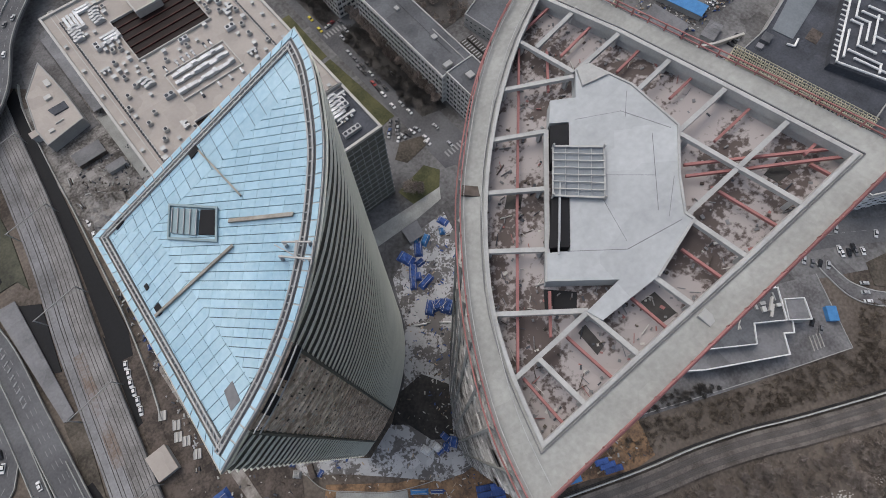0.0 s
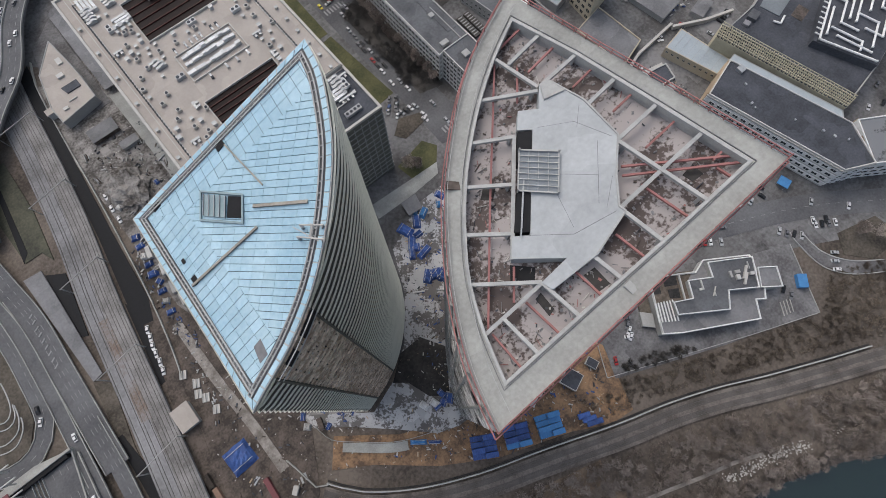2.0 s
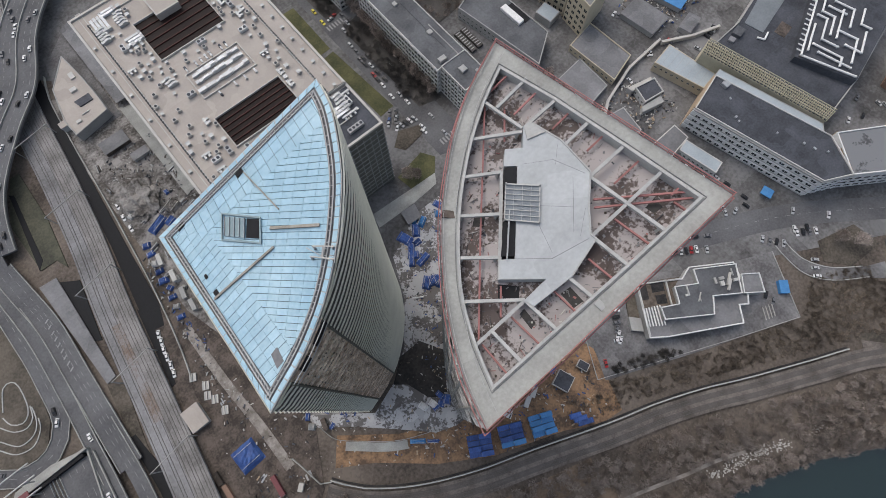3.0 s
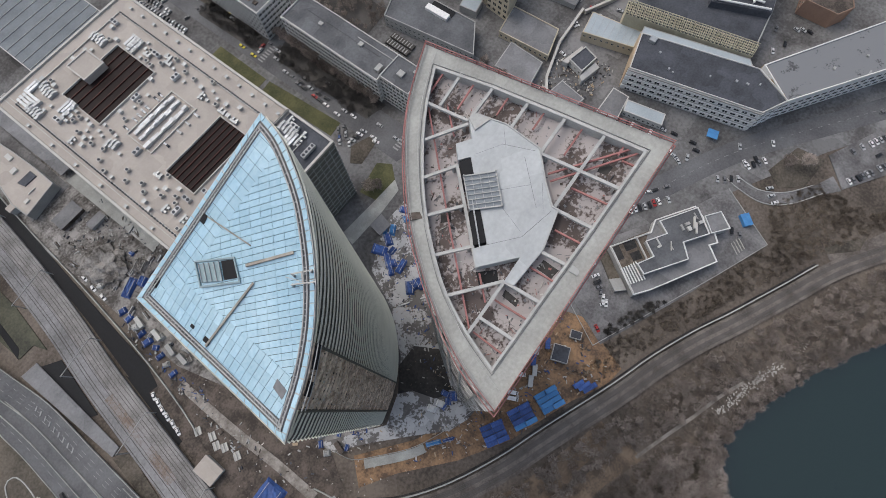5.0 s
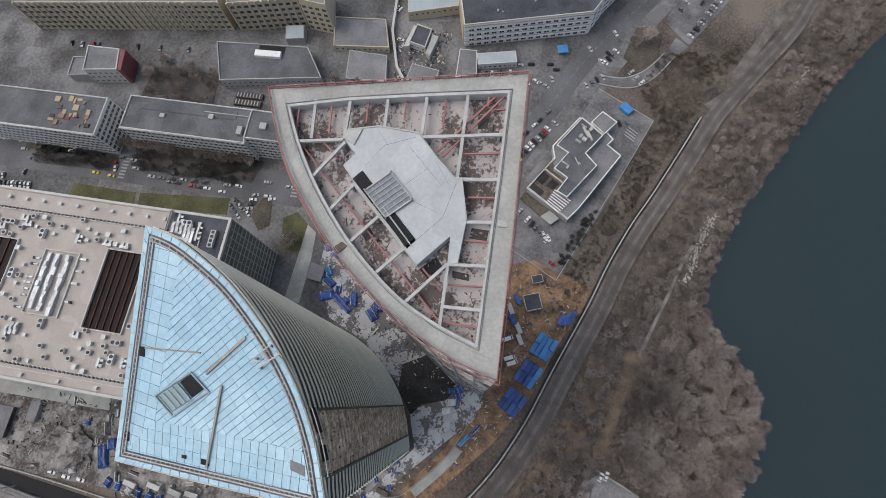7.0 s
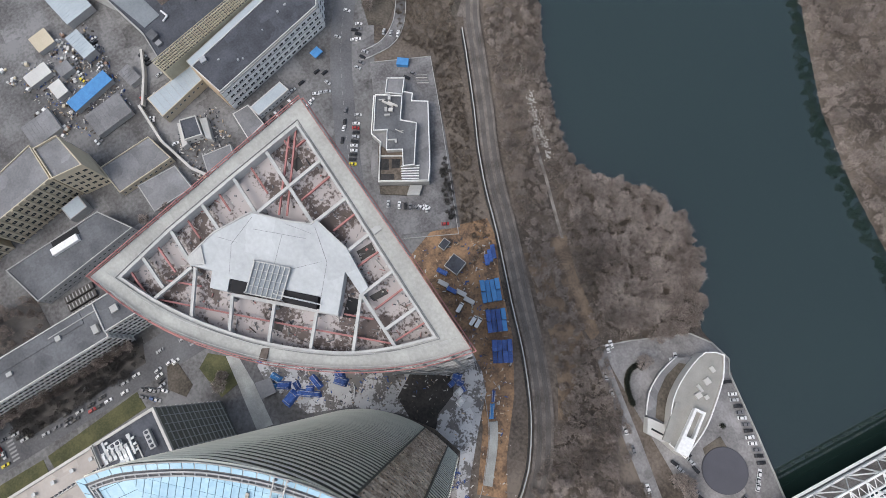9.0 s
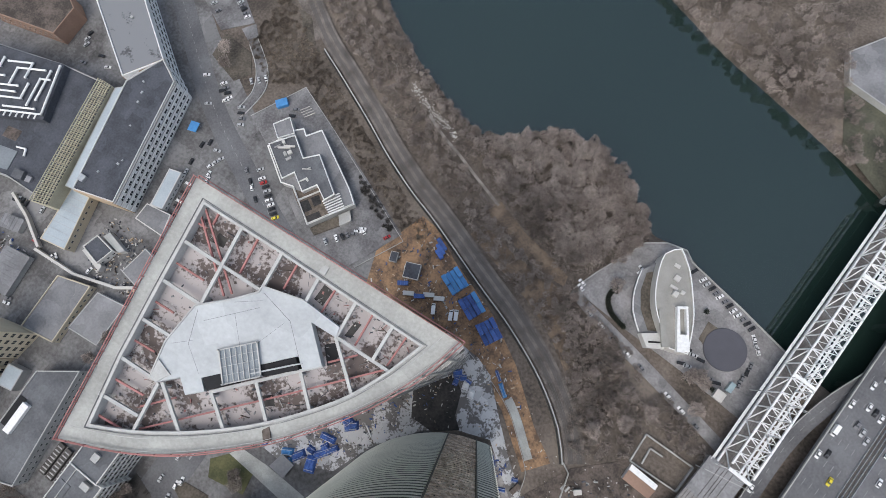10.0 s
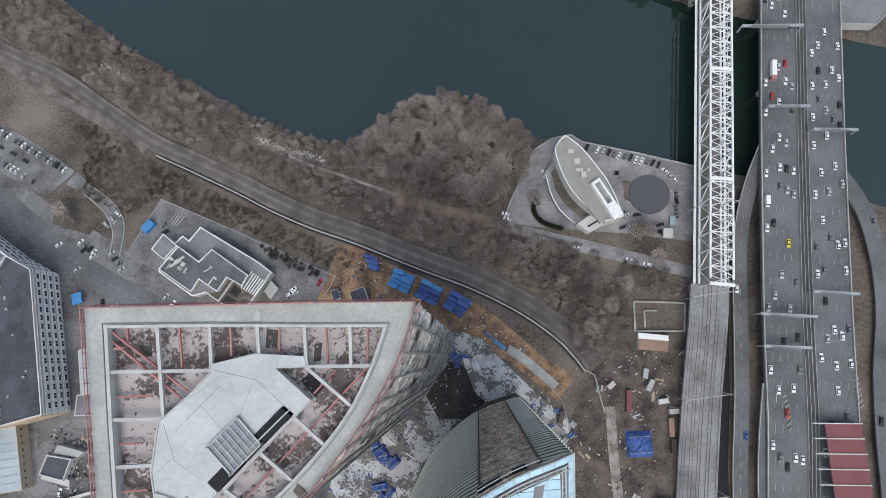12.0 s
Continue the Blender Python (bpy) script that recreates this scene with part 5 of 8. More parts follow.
def roof_plant():
    rnd = random.Random(11)
    park = (0, 0, -40)
    kinds = [fan_unit("white roof cooling unit with dark round fans", 2.4, 4.6, 2.0, 2, DULLWHITE), fan_unit("grey roof cooling unit with one fan", 2.0, 2.2, 1.7, 1, PALEBAND),
             duct("silver air duct on feet", 8.0, 1.0, 3), duct("short silver air duct", 4.5, 1.2, 2), cowl("pale square roof vent", 1.3, 1.0, PALEBAND), cowl("white roof vent cowl", 1.7, 1.5, DULLWHITE), fan_unit("long white chiller with a row of fans", 2.6, 8.4, 2.2, 4, DULLWHITE)]
    compact = tagged(new("air_handler"), "silver roof air handler with a white cap", "air handler", "roof plant")
    part("body", box_into(bmesh.new(), -2.6, -0.75, 0.2, 2.6, 0.75, 1.7), STEEL, compact)
    part("cap", box_into(bmesh.new(), -1.6, -0.62, 1.7, 0.4, 0.62, 2.2), DULLWHITE, compact)
    kinds.append(compact)
    first = set()
    taken = []
    keep_out = [(-47, -247, -8, -217), (-49, -173, -10, -152), (-35, -255, -20, -239)]

    def put(k, x, y, r):
        ob = kinds[k]
        if k in first:
            copy_thing(ob, pose(x, y, 62.2, 0, 0, r))
        else:
            first.add(k)
            ob.matrix_basis = pose(x, y, 62.2, 0, 0, r)
        taken.append((x, y))

    # long silver duct runs inside the screen, with short branches past it
    for y in (-189.6, -195.0, -199.6):
        run = tagged(new("duct_run"), "long jointed silver air duct inside a low screen", "air duct", "roof plant")
        x = -42.0
        while x < -16:
            l, w, hh = rnd.uniform(1.6, 4.2), rnd.uniform(1.0, 2.2), rnd.uniform(0.9, 2.0)
            part("segment", box_into(bmesh.new(), x, y - w / 2 + rnd.uniform(-0.5, 0.5), 62.4, x + l - 0.15, y + w / 2, 62.4 + hh), SILVER, run)
            x += l
        taken.extend((x, y) for x in range(-42, -14, 3))
    for k in range(10):
        for y, up in ((-184.4, 1), (-203.8, -1)):
            if rnd.random() < 0.25:
                continue
            stub = tagged(new("duct_branch"), "short silver duct branch on the roof", "air duct", "roof plant")
            x = -41.5 + k * 2.9 + rnd.uniform(-0.3, 0.3)
            part("pipe", box_into(bmesh.new(), x - 0.4, min(y, y + up * 2.8), 62.3, x + 0.4, max(y, y + up * 2.8), 63.2), SILVER, stub)
            part("hood", box_into(bmesh.new(), x - 0.6, y + up * 2.8 - 0.6, 62.3, x + 0.6, y + up * 2.8 + 0.6, 63.4), DULLWHITE if rnd.random() < 0.7 else BITUMEN, stub)
            taken.append((x, y + up * 1.5))
    # banks of parallel silver ducts beside the large skylight
    for cx, cy, n, l, r in ((4.0, -258.0, 4, 11.0, 0), (-4.2, -238.0, 3, 8.0, 90), (-51.0, -240.0, 4, 7.0, 90), (-58.0, -136.0, 3, 9.0, 90), (-2.0, -262.0, 2, 7.0, 90)):
        bank = tagged(new("duct_bank"), "bank of parallel silver ducts with bends", "air duct", "roof plant")
        for k in range(n):
            m = pose(cx, cy, 62.3, 0, 0, r) @ Matrix.Translation(((k - (n - 1) / 2) * 1.9, 0, 0))
            part("run", box_into(bmesh.new(), -0.7, -l / 2 + rnd.uniform(0, 1.5), 0.3, 0.7, l / 2, 1.5, m), SILVER, bank)
            part("bend", box_into(bmesh.new(), -0.85, l / 2, 0, 0.85, l / 2 + 1.4, 1.9, m), DULLWHITE, bank)
            part("foot", box_into(bmesh.new(), -0.5, -0.2, 0, 0.5, 0.2, 0.35, m), BITUMEN, bank)
        taken.extend((cx + dx, cy + dy) for dx in (-3, 0, 3) for dy in (-3, 0, 3))
    # tight banks of air handlers
    for cx, cy, n, r in ((-43, -257, 5, 0), (-51.5, -238, 5, 90), (-6, -254, 5, 0), (6, -250, 5, 0), (-3, -234, 4, 90), (-63, -140, 5, 0), (-5, -204, 3, 0)):
        for i in range(n):
            s = (i - (n - 1) / 2) * 2.1
            x, y = (cx, cy + s) if r == 0 else (cx + s * 0.9, cy)
            put(7, x + rnd.uniform(-0.8, 0.8), y, r)
    # clusters round the skylights
    for cx, cy, n, w, l in ((-52, -235, 9, 6, 22), (-28, -212, 8, 22, 5), (-2, -236, 8, 8, 20), (-40, -256, 6, 16, 6), (-2, -260, 7, 9, 9), (-54, -176, 10, 5, 16), (-30, -147, 8, 20, 4), (0, -190, 20, 10, 40), (-54, -205, 12, 6, 20), (0, -150, 12, 10, 24), (-3, -214, 8, 8, 12)):
        for _ in range(n):
            for _ in range(20):
                x, y = cx + rnd.uniform(-w, w), cy + rnd.uniform(-l, l) * 0.8
                if not (-60 < x < 8 and -262 < y < -131) or any(a < x < c and b < y < d for a, b, c, d in keep_out) or any(math.dist((x, y), q) < 3.2 for q in taken):
                    continue
                put(rnd.choice((0, 1, 1, 1, 3, 4, 4, 5, 4, 5)), x, y, rnd.choice((0, 90)))
                break
    # the wing's plant deck
    for i, (k, x, y, r) in enumerate(((6, -60, -124, 90), (2, -62, -132, 0), (3, -58, -137, 90), (0, -66, -138, 0), (2, -66, -143, 0), (1, -56, -143, 0))):
        put(k, x, y, r)
    for y in range(-258, -130, 9):
        put(4, -66.5, y, 0)
        if y % 2:
            put(4, 13.3, y + 3, 0)


roof_plant()

# white office blocks along the street
block = building("office_block", "long white office block with strip windows", rect(-151, -224, -129, -146), 22, WHITEWALL, DARKROOF)
windows(block, (-129, -224), (-129, -146), WIN_STRIP, 3.1, 5, 2.2, 4.0)
bands(block, rect(-151, -224, -129, -146), [k * 4.0 + 0.7 for k in range(6)], 0.3, 1.5, WHITEPAINT)
fins(block, (-129, -224), (-129, -146), 3.1, 22)
roof_boxes(block, [(-146.5, -185, 7, 60, 0.35)], 22.1, DARKROOF)
roof_boxes(block, [(-136, -150, 5, 3, 2.2), (-143, -170, 3, 3, 1.2), (-140, -200, 2.4, 3, 1), (-146, -160, 0.5, 30, 0.7)], 22.1)
block = building("office_block", "short white office block at the street corner", rect(-150, -145.8, -131.5, -124), 24, WHITEWALL, DARKROOF)
windows(block, (-131.5, -145.8), (-131.5, -124), WIN_STRIP, 3.1, 6, 1.6, 3.8)
windows(block, (-131.5, -124), (-150, -124), WIN_STRIP, 3.1, 6, 1.6, 3.8)
bands(block, rect(-150, -145.8, -131.5, -124), [k * 3.8 + 0.3 for k in range(6)], 0.3, 1.3, WHITEPAINT)
fins(block, (-131.5, -145.8), (-131.5, -124), 3.1, 24)
roof_boxes(block, [(-140, -136, 4, 4, 1.5), (-146, -130, 2, 2, 1)], 24.1)
block = building("office_block", "white office block with a rust-red roof stain", rect(-146, -330, -121, -236), 24, WHITEWALL, DARKROOF)
windows(block, (-121, -330), (-121, -236), WIN_STRIP, 3.1, 6, 1.6, 3.8)
windows(block, (-121, -236), (-146, -236), WIN_STRIP, 3.1, 6, 1.6, 3.8)
bands(block, rect(-146, -330, -121, -236), [k * 3.8 + 0.3 for k in range(7)], 0.3, 1.3, WHITEPAINT)
fins(block, (-121, -330), (-121, -236), 3.1, 24)
fins(block, (-121, -236), (-146, -236), 3.1, 24)
rusty = random.Random(6)
for k in range(26):
    x, y, w, l = rusty.uniform(-143, -125), rusty.uniform(-268, -240), rusty.uniform(1.0, 4.0), rusty.uniform(1.0, 4.0)
    part("rust_stack", box_into(bmesh.new(), x - w / 2, y - l / 2, 24.1, x + w / 2, y + l / 2, 24.3 + rusty.uniform(0.1, 0.8)), rusty.choice((RUST, BRICK, REDROOF, BROWNWALL)), block, "rusty sheets and timber on the roof")

# factory with the black roof
FACT = [(-253, -38), (-227, -31), (-246, 46), (-262, 54), (-272, 31)]
block = building("factory_block", "white-walled factory block with black bitumen roof", FACT, 20, WHITEWALL, BITUMEN)
windows(block, (-226.4, -29), (-245.4, 45), WIN_FACT, 4.6, 4, 2.35, 4.4)
windows(block, (-245.5, 46.2), (-261.6, 54.4), WIN_FACT, 4.6, 4, 2.35, 4.4)
bands(block, FACT, [1.6, 6.0, 10.4, 14.8], 0.4, 3.0, WHITEPAINT)
bands(block, FACT, [18.9], 0.6, 0.7, PALEBAND)
part("end_wall", prism([(-252, -38.6), (-227.4, -32), (-227.2, -31.2), (-252.2, -37.9)], 0, 20.4), BROWNWALL, block, "tan rendered end wall")
roof_boxes(block, [(-240, -12, 1.6, 1.2, 1), (-239, -9, 1, 1, 1.2), (-252, -30, 4, 4, 2), (-256, 24, 1.4, 1.4, 1), (-258, 30, 1.2, 1.8, 1), (-262, 36, 1.4, 1, 1), (-250, 10, 1, 1, 0.8), (-247, -22, 1, 1.4, 1)], 20.1, STEEL)
roof_boxes(block, [(-246, -6, 24, 0.3, 0.1)], 20.14, BITUMEN)
FACT2 = [(-278, 32), (-263, 54), (-346, 110), (-372, 90)]
block = building("factory_block", "white-walled factory block with patched grey roof", FACT2, 18, WHITEPAINT, SPOTROOF)
windows(block, (-263, 54), (-346, 110), WIN_GREY, 5.2, 3, 2.2, 4.6)
part("end_wall", prism([(-278.4, 31.6), (-263.2, 53.4), (-264, 54.2), (-279, 32.2)], 0, 18.5), BROWNWALL, block, "tan rendered end wall")
roof_boxes(block, [(-300, 66, 2, 1.4, 1), (-320, 78, 1.4, 1.4, 1), (-310, 84, 3, 1, 0.6)], 18.1)
# long shed with a sheet roof, and the lower range behind the factory
block = building("shed", "long shed with pale blue sheet roof", [(-259.7, -73.9), (-242.5, -70.8), (-251.6, -38.5), (-264.8, -40.5)], 8, CREAMWALL, BLUEROOF, parapet=0.2)
windows(block, (-242.5, -70.8), (-251.5, -38.6), WIN_SMALL, 3.4, 1, 4.5, 3)
for s in range(1, 8):
    a, c = (-259.7 - 5 * s / 8, -73.8 + 33 * s / 8), (-242.5 - 9 * s / 8, -70.8 + 32 * s / 8)
    part("roof_seam", beam_into(bmesh.new(), (*a, 8.4), (*c, 8.4), 0.25, 0.3), STEEL, block)
block = building("shed", "narrow pale-roofed shed behind the factory", [(-262.4, -40), (-253.6, -38.6), (-272.6, 30), (-279.6, 23.6)], 15.5, GREYWALL, BLUEROOF, parapet=0.2)
# scaffold-yellow range
SCAF = [(-272, -58), (-262, -54.4), (-280.4, 23.5), (-290, 23)]
block = building("scaffolded_block", "long yellow scaffold-clad factory range", SCAF, 17, YELLOWWALL, YELLOWWALL, parapet=0.3)
for k in range(34):
    s = (k + 0.5) / 34
    a, c = (-272 - 18 * s, -58 + 81 * s), (-262 - 18.4 * s, -54.4 + 78 * s)
    part("rafter", beam_into(bmesh.new(), (*a, 18.6), (*c, 18.6), 0.4, 0.5), YELLOWWALL, block)
    bay = bmesh.new()
    for j in (0.12, 0.32, 0.52, 0.72, 0.9):
        x, y = a[0] + (c[0] - a[0]) * j, a[1] + (c[1] - a[1]) * j
        box_into(bay, x - 0.8, y - 0.75, 17.2, x + 0.8, y + 0.75, 17.9)
    part("roof_bay", bay, BITUMEN, block, "dark roof bay")
for j in (0.02, 0.22, 0.42, 0.62, 0.82, 0.98):
    a, c = (-272 + 10 * j, -58 + 3.6 * j), (-290 + 9.6 * j, 23 + 0.5 * j)
    part("purlin", beam_into(bmesh.new(), (*a, 19.0), (*c, 19.0), 0.4, 0.4), YELLOWWALL, block)
# dark plant hall with white pipes
HALL = [(-372, -84), (-339, -66), (-297, -55), (-273, -54), (-290, 22), (-318, 18), (-382, 2), (-404, -60)]
block = building("plant_hall", "dark plant hall carrying white pipework", HALL, 16, GREYWALL, BITUMEN)
part("upper_roof", prism([(-352, -42), (-298, -16), (-312, 18), (-372, 2)], 16.1, 21), BITUMEN, block)
PIPE_GRID = [[(0, 1), (58, 1)], [(58, 1), (54, 34)], [(4, 6), (20, 6), (20, 14), (34, 14)], [(24, 4), (24, 10), (40, 10), (40, 20)], [(8, 12), (8, 24), (22, 24)], [(28, 18), (28, 30), (46, 30)], [(46, 6), (46, 24), (52, 24)], [(12, 18), (34, 18)], [(36, 24), (36, 34), (20, 34)], [(4, 30), (16, 30), (16, 36)], [(32, 4), (52, 4)], [(50, 10), (50, 30)], [(0, 1), (-2, 22)], [(14, 9), (14, 20)]]


def on_hall(a, b):
    """A place on the plant hall's upper roof, a metres along its front and b metres back."""
    return (-352 + 0.9 * a - 0.26 * b, -40 + 0.43 * a + 0.96 * b)


PIPE_SETS = [[on_hall(*p) for p in line] for line in PIPE_GRID]


def tube_into(bm, a, b, r, n=8):
    a, b = Vector(a), Vector(b)
    q = (b - a).to_track_quat("Z", "Y")
    rows = [[bm.verts.new(p + q @ Vector((r * math.cos(2 * math.pi * i / n), r * math.sin(2 * math.pi * i / n), 0))) for i in range(n)] for p in (a, b)]
    for i in range(n):
        bm.faces.new((rows[0][i], rows[0][(i + 1) % n], rows[1][(i + 1) % n], rows[1][i]))
    bm.faces.new(rows[0][::-1])
    bm.faces.new(rows[1])
    return bm


pipework = tagged(new("roof_pipework"), "thick white insulated pipes on a dark roof", "pipework")
for line in PIPE_SETS:
    for a, c in zip(line, line[1:]):
        part("pipe", tube_into(bmesh.new(), (*a, 22.4), (*c, 22.4), 0.62), WHITEPAINT, pipework)
    for p in line:
        bm = bmesh.new()
        bmesh.ops.create_uvsphere(bm, u_segments=10, v_segments=6, radius=0.8, matrix=Matrix.Translation((*p, 22.4)))
        part("elbow", bm, WHITEPAINT, pipework)
        part("pipe_stand", box_into(bmesh.new(), p[0] - 0.3, p[1] - 0.3, 20.9, p[0] + 0.3, p[1] + 0.3, 22), STEEL, pipework)
for k in range(14):
    a, c = on_hall(3 + k * 4.0, 1), on_hall(3 + k * 4.0, -2.4)
    part("short_pipe", tube_into(bmesh.new(), (*a, 22.3), (*c, 22.3), 0.4), WHITEPAINT, pipework)
part("short_pipe", tube_into(bmesh.new(), (-304, -38, 17), (-298, -36, 17), 0.6), WHITEPAINT, pipework)
part("short_pipe", tube_into(bmesh.new(), (-298, -36, 17), (-296, -40, 17), 0.6), WHITEPAINT, pipework)

part("roof_strip", prism([(-372, -60), (-352, -52), (-302, -40), (-299, -52), (-339, -64.6), (-370, -81)], 16.2, 16.6), ROOFSLATE, block, "weathered blue-grey roof strip")
part("roof_hatch", box_into(bmesh.new(), -3.4, -2.6, 16.2, 3.4, 2.6, 18.4, pose(-290, -50, 0, 0, 0, 14)), DARKROOF, block)
part("roof_hatch", box_into(bmesh.new(), -1.8, -1.8, 16.2, 1.8, 1.8, 17.6, pose(-283, -49, 0, 0, 0, 14)), GREYROOF, block)
part("roof_patch", prism([(-318, -38), (-308, -36), (-309, -29), (-319, -31)], 16.2, 16.34), RUST, block, "rusty patch on the dark roof")

block = building("brick_hall", "low orange-brown brick hall behind the plant", [(-396, 20), (-344, 31), (-345, 52), (-356, 58), (-400, 34)], 12, BRICK, RUST, parapet=0.4)
windows(block, (-396, 20), (-344, 31), WIN_SMALL, 4.0, 2, 3, 4)

# small flat-roofed lodge with a dark roof
block = building("lodge", "small white lodge with flat dark roof", [(-236.0, -63.6), (-233.0, -53.5), (-218.9, -55.5), (-221.9, -66.6)], 5.5, WHITEWALL, BITUMEN)
part("annexe", prism([(-236, -66), (-219, -70), (-219.6, -66.4), (-234.6, -63.2)], 0, 4.5), PALEBAND, block)
part("annexe", prism([(-216.4, -55), (-213.5, -52), (-229, -48.5), (-230.8, -52.8)], 0, 4.5), GREYWALL, block)
windows(block, (-221.9, -66.6), (-218.9, -55.5), WIN_SMALL, 3.2, 1, 2.2, 3.2)
# sheds beside the lodge
block = building("workshop", "grey flat-roofed workshop with cream front", [(-235.4, -119.3), (-237.4, -85.0), (-216.2, -78.9), (-213.2, -115.3)], 5, CREAMWALL, GREYROOF)
windows(block, (-213.2, -115.2), (-216.2, -78.9), WIN_SMALL, 3.5, 1, 2, 3)
block = building("shed", "low shed with pale grey roof", [(-212.1, -104.6), (-211.1, -79.5), (-192.0, -76.4), (-191.0, -102.6)], 4, GREYWALL, GREYROOF, parapet=0.3)
block = building("shed", "low dark shed against the factory", [(-207, -62), (-204, -44), (-192, -46), (-195, -64)], 4.5, GREYWALL, GREYROOF, parapet=0.2)
block = building("shed", "low grey flat-roofed block with a white gutter", [(-222, -33.5), (-222, -22.4), (-205, -20), (-201, -33)], 4.0, WHITEWALL, GREYROOF, parapet=0.2)
block = building("entrance_annexe", "pale blue-grey entrance annexe with canopies", [(-219, -22), (-224, 2), (-216, 4), (-211, -20)], 5, WHITEWALL, BLUEROOF, parapet=0.3)
windows(block, (-211, -20), (-216, 4), WIN_SMALL, 3.0, 1, 1.5, 3)
canopy = tagged(new("entrance_canopy"), "bright blue canopy over a factory entrance", "canopy")
part("sheet", box_into(bmesh.new(), -2.9, -3.2, 3.2, 2.9, 3.2, 3.6, pose(-230.5, 31.5, 0, 0, 0, 14)), BRIGHTBLUE, canopy)
for x, y in ((-232.2, 28.8), (-228.4, 29.6), (-232.8, 33.4), (-228.8, 34.2)):
    part("post", box_into(bmesh.new(), x - 0.1, y - 0.1, 0, x + 0.1, y + 0.1, 3.2), STEEL, canopy)

# cream office buildings
CREAM = [(-228, -330), (-205, -324), (-221, -188), (-243, -190)]
block = building("cream_block", "large cream panel office with deep window bays", CREAM, 25, CREAMWALL, GREYROOF)
windows(block, (-205, -324), (-221, -188), WIN_CREAM, 4.4, 5, 2.0, 4.6)
for k in range(31):
    s = k / 30
    x, y = -205 - 16 * s, -324 + 136 * s
    part("pier", box_into(bmesh.new(), -0.5, -0.8, 0, 0.5, 0.4, 25.5, pose(x, y, 0, 0, 0, 97)), CREAMWALL, block)
CREAM2 = [(-243, -186), (-221, -182), (-230, -138), (-257, -141)]
block = building("cream_block", "cream panel office wing with grey roof", CREAM2, 25, CREAMWALL, GREYROOF)
windows(block, (-221, -182), (-230, -138), WIN_CREAM, 4.4, 5, 2.0, 4.6)
for k in range(11):
    s = k / 10
    part("pier", box_into(bmesh.new(), -0.5, -0.8, 0, 0.5, 0.4, 25.5, pose(-221 - 9 * s, -182 + 44 * s, 0, 0, 0, 101)), CREAMWALL, block)
CREAM3 = [(-252, -139), (-228, -136), (-226, -118), (-252, -124)]
block = building("cream_tower", "cream stair tower with recessed roof", CREAM3, 26, CREAMWALL, GREYROOF, parapet=1.4)
windows(block, (-228, -136), (-226, -118), WIN_CREAM, 4.4, 5, 2.0, 4.6)
block = building("shed", "small grey lean-to at the cream office", [(-224, -150), (-214, -148), (-216, -136), (-226, -138)], 6, GREYWALL, BLUEROOF, parapet=0.2)
# small blocks behind the street
block = building("brick_house", "small pale house with red-brown gable", [(-187, -272), (-187, -250), (-172, -247), (-169, -269)], 14, WHITEWALL, GREYROOF)
windows(block, (-169, -269), (-172, -247), WIN_SMALL, 3.2, 3, 2, 4)
part("gable_roof", prism([(-187, -250), (-172, -247), (-172, -244), (-187, -246)], 0, 14.4), REDROOF, block)
block = building("shed", "low annexe with grey roof", [(-182, -286), (-183, -273), (-170, -271), (-168, -285)], 7, GREYWALL, GREYROOF)
block = building("low_block", "low grey workshop with a white roof strip", [(-204, -191), (-207, -130), (-186, -116), (-176, -181)], 9, GREYWALL, DARKROOF)
part("white_roof_strip", box_into(bmesh.new(), -2.2, -8.5, 9.2, 2.2, 8.5, 11.4, pose(-198, -154, 0, 0, 0, 2)), WHITEPAINT, block, "white roof lantern")
part("light_well", box_into(bmesh.new(), -2.4, -8.5, 9.2, 2.4, 8.5, 9.5, pose(-202.8, -153, 0, 0, 0, 2)), DARK, block, "flat black slab beside the roof lantern")
windows(block, (-176, -181), (-186, -116), WIN_SMALL, 3.4, 2, 1.8, 3.6)
for k in range(3):
    rack = tagged(new("storage_rack"), "dark roof plant rack with pale bars", "rack", "racks behind the block")
    x = -172 + k * 5.4
    part("deck", box_into(bmesh.new(), x - 2, -172, 0, x + 2, -154, 2), TIEBED, rack)
    for j in range(8):
        part("bar", box_into(bmesh.new(), x - 1.6, -171 + j * 2.1, 2, x + 1.6, -170.4 + j * 2.1, 2.2), GREYWALL, rack)
# western sheds by the motorway
block = building("market_hall", "long pale market hall with ribbed roof", [(-66, -400), (-8, -400), (-8, -300), (-66, -300)], 12, WHITEWALL, ROOFSLATE, parapet=0.3)
for k in range(12):
    part("roof_rib", box_into(bmesh.new(), -65, -398 + k * 8, 12.2, -9, -397.6 + k * 8, 12.6), GREYWALL, block)
block = building("site_office", "low pale site office with flat roof", [(38, -318), (54, -299), (59, -274), (58, -261), (35, -265), (35, -283), (36, -299)], 7, GREYWALL, BEIGEROOF, parapet=0.4)
part("skylight", prism([(48, -282), (38, -282), (38, -276.5), (46.5, -276.5)], 7.1, 7.9), BITUMEN, block, "dark roof light")
roof_boxes(block, [(44, -290, 4, 3, 1.4), (40, -300, 3, 5, 1), (52, -268, 3, 2, 1), (46, -271, 5, 0.5, 0.8)], 7.1, WHITEWALL)
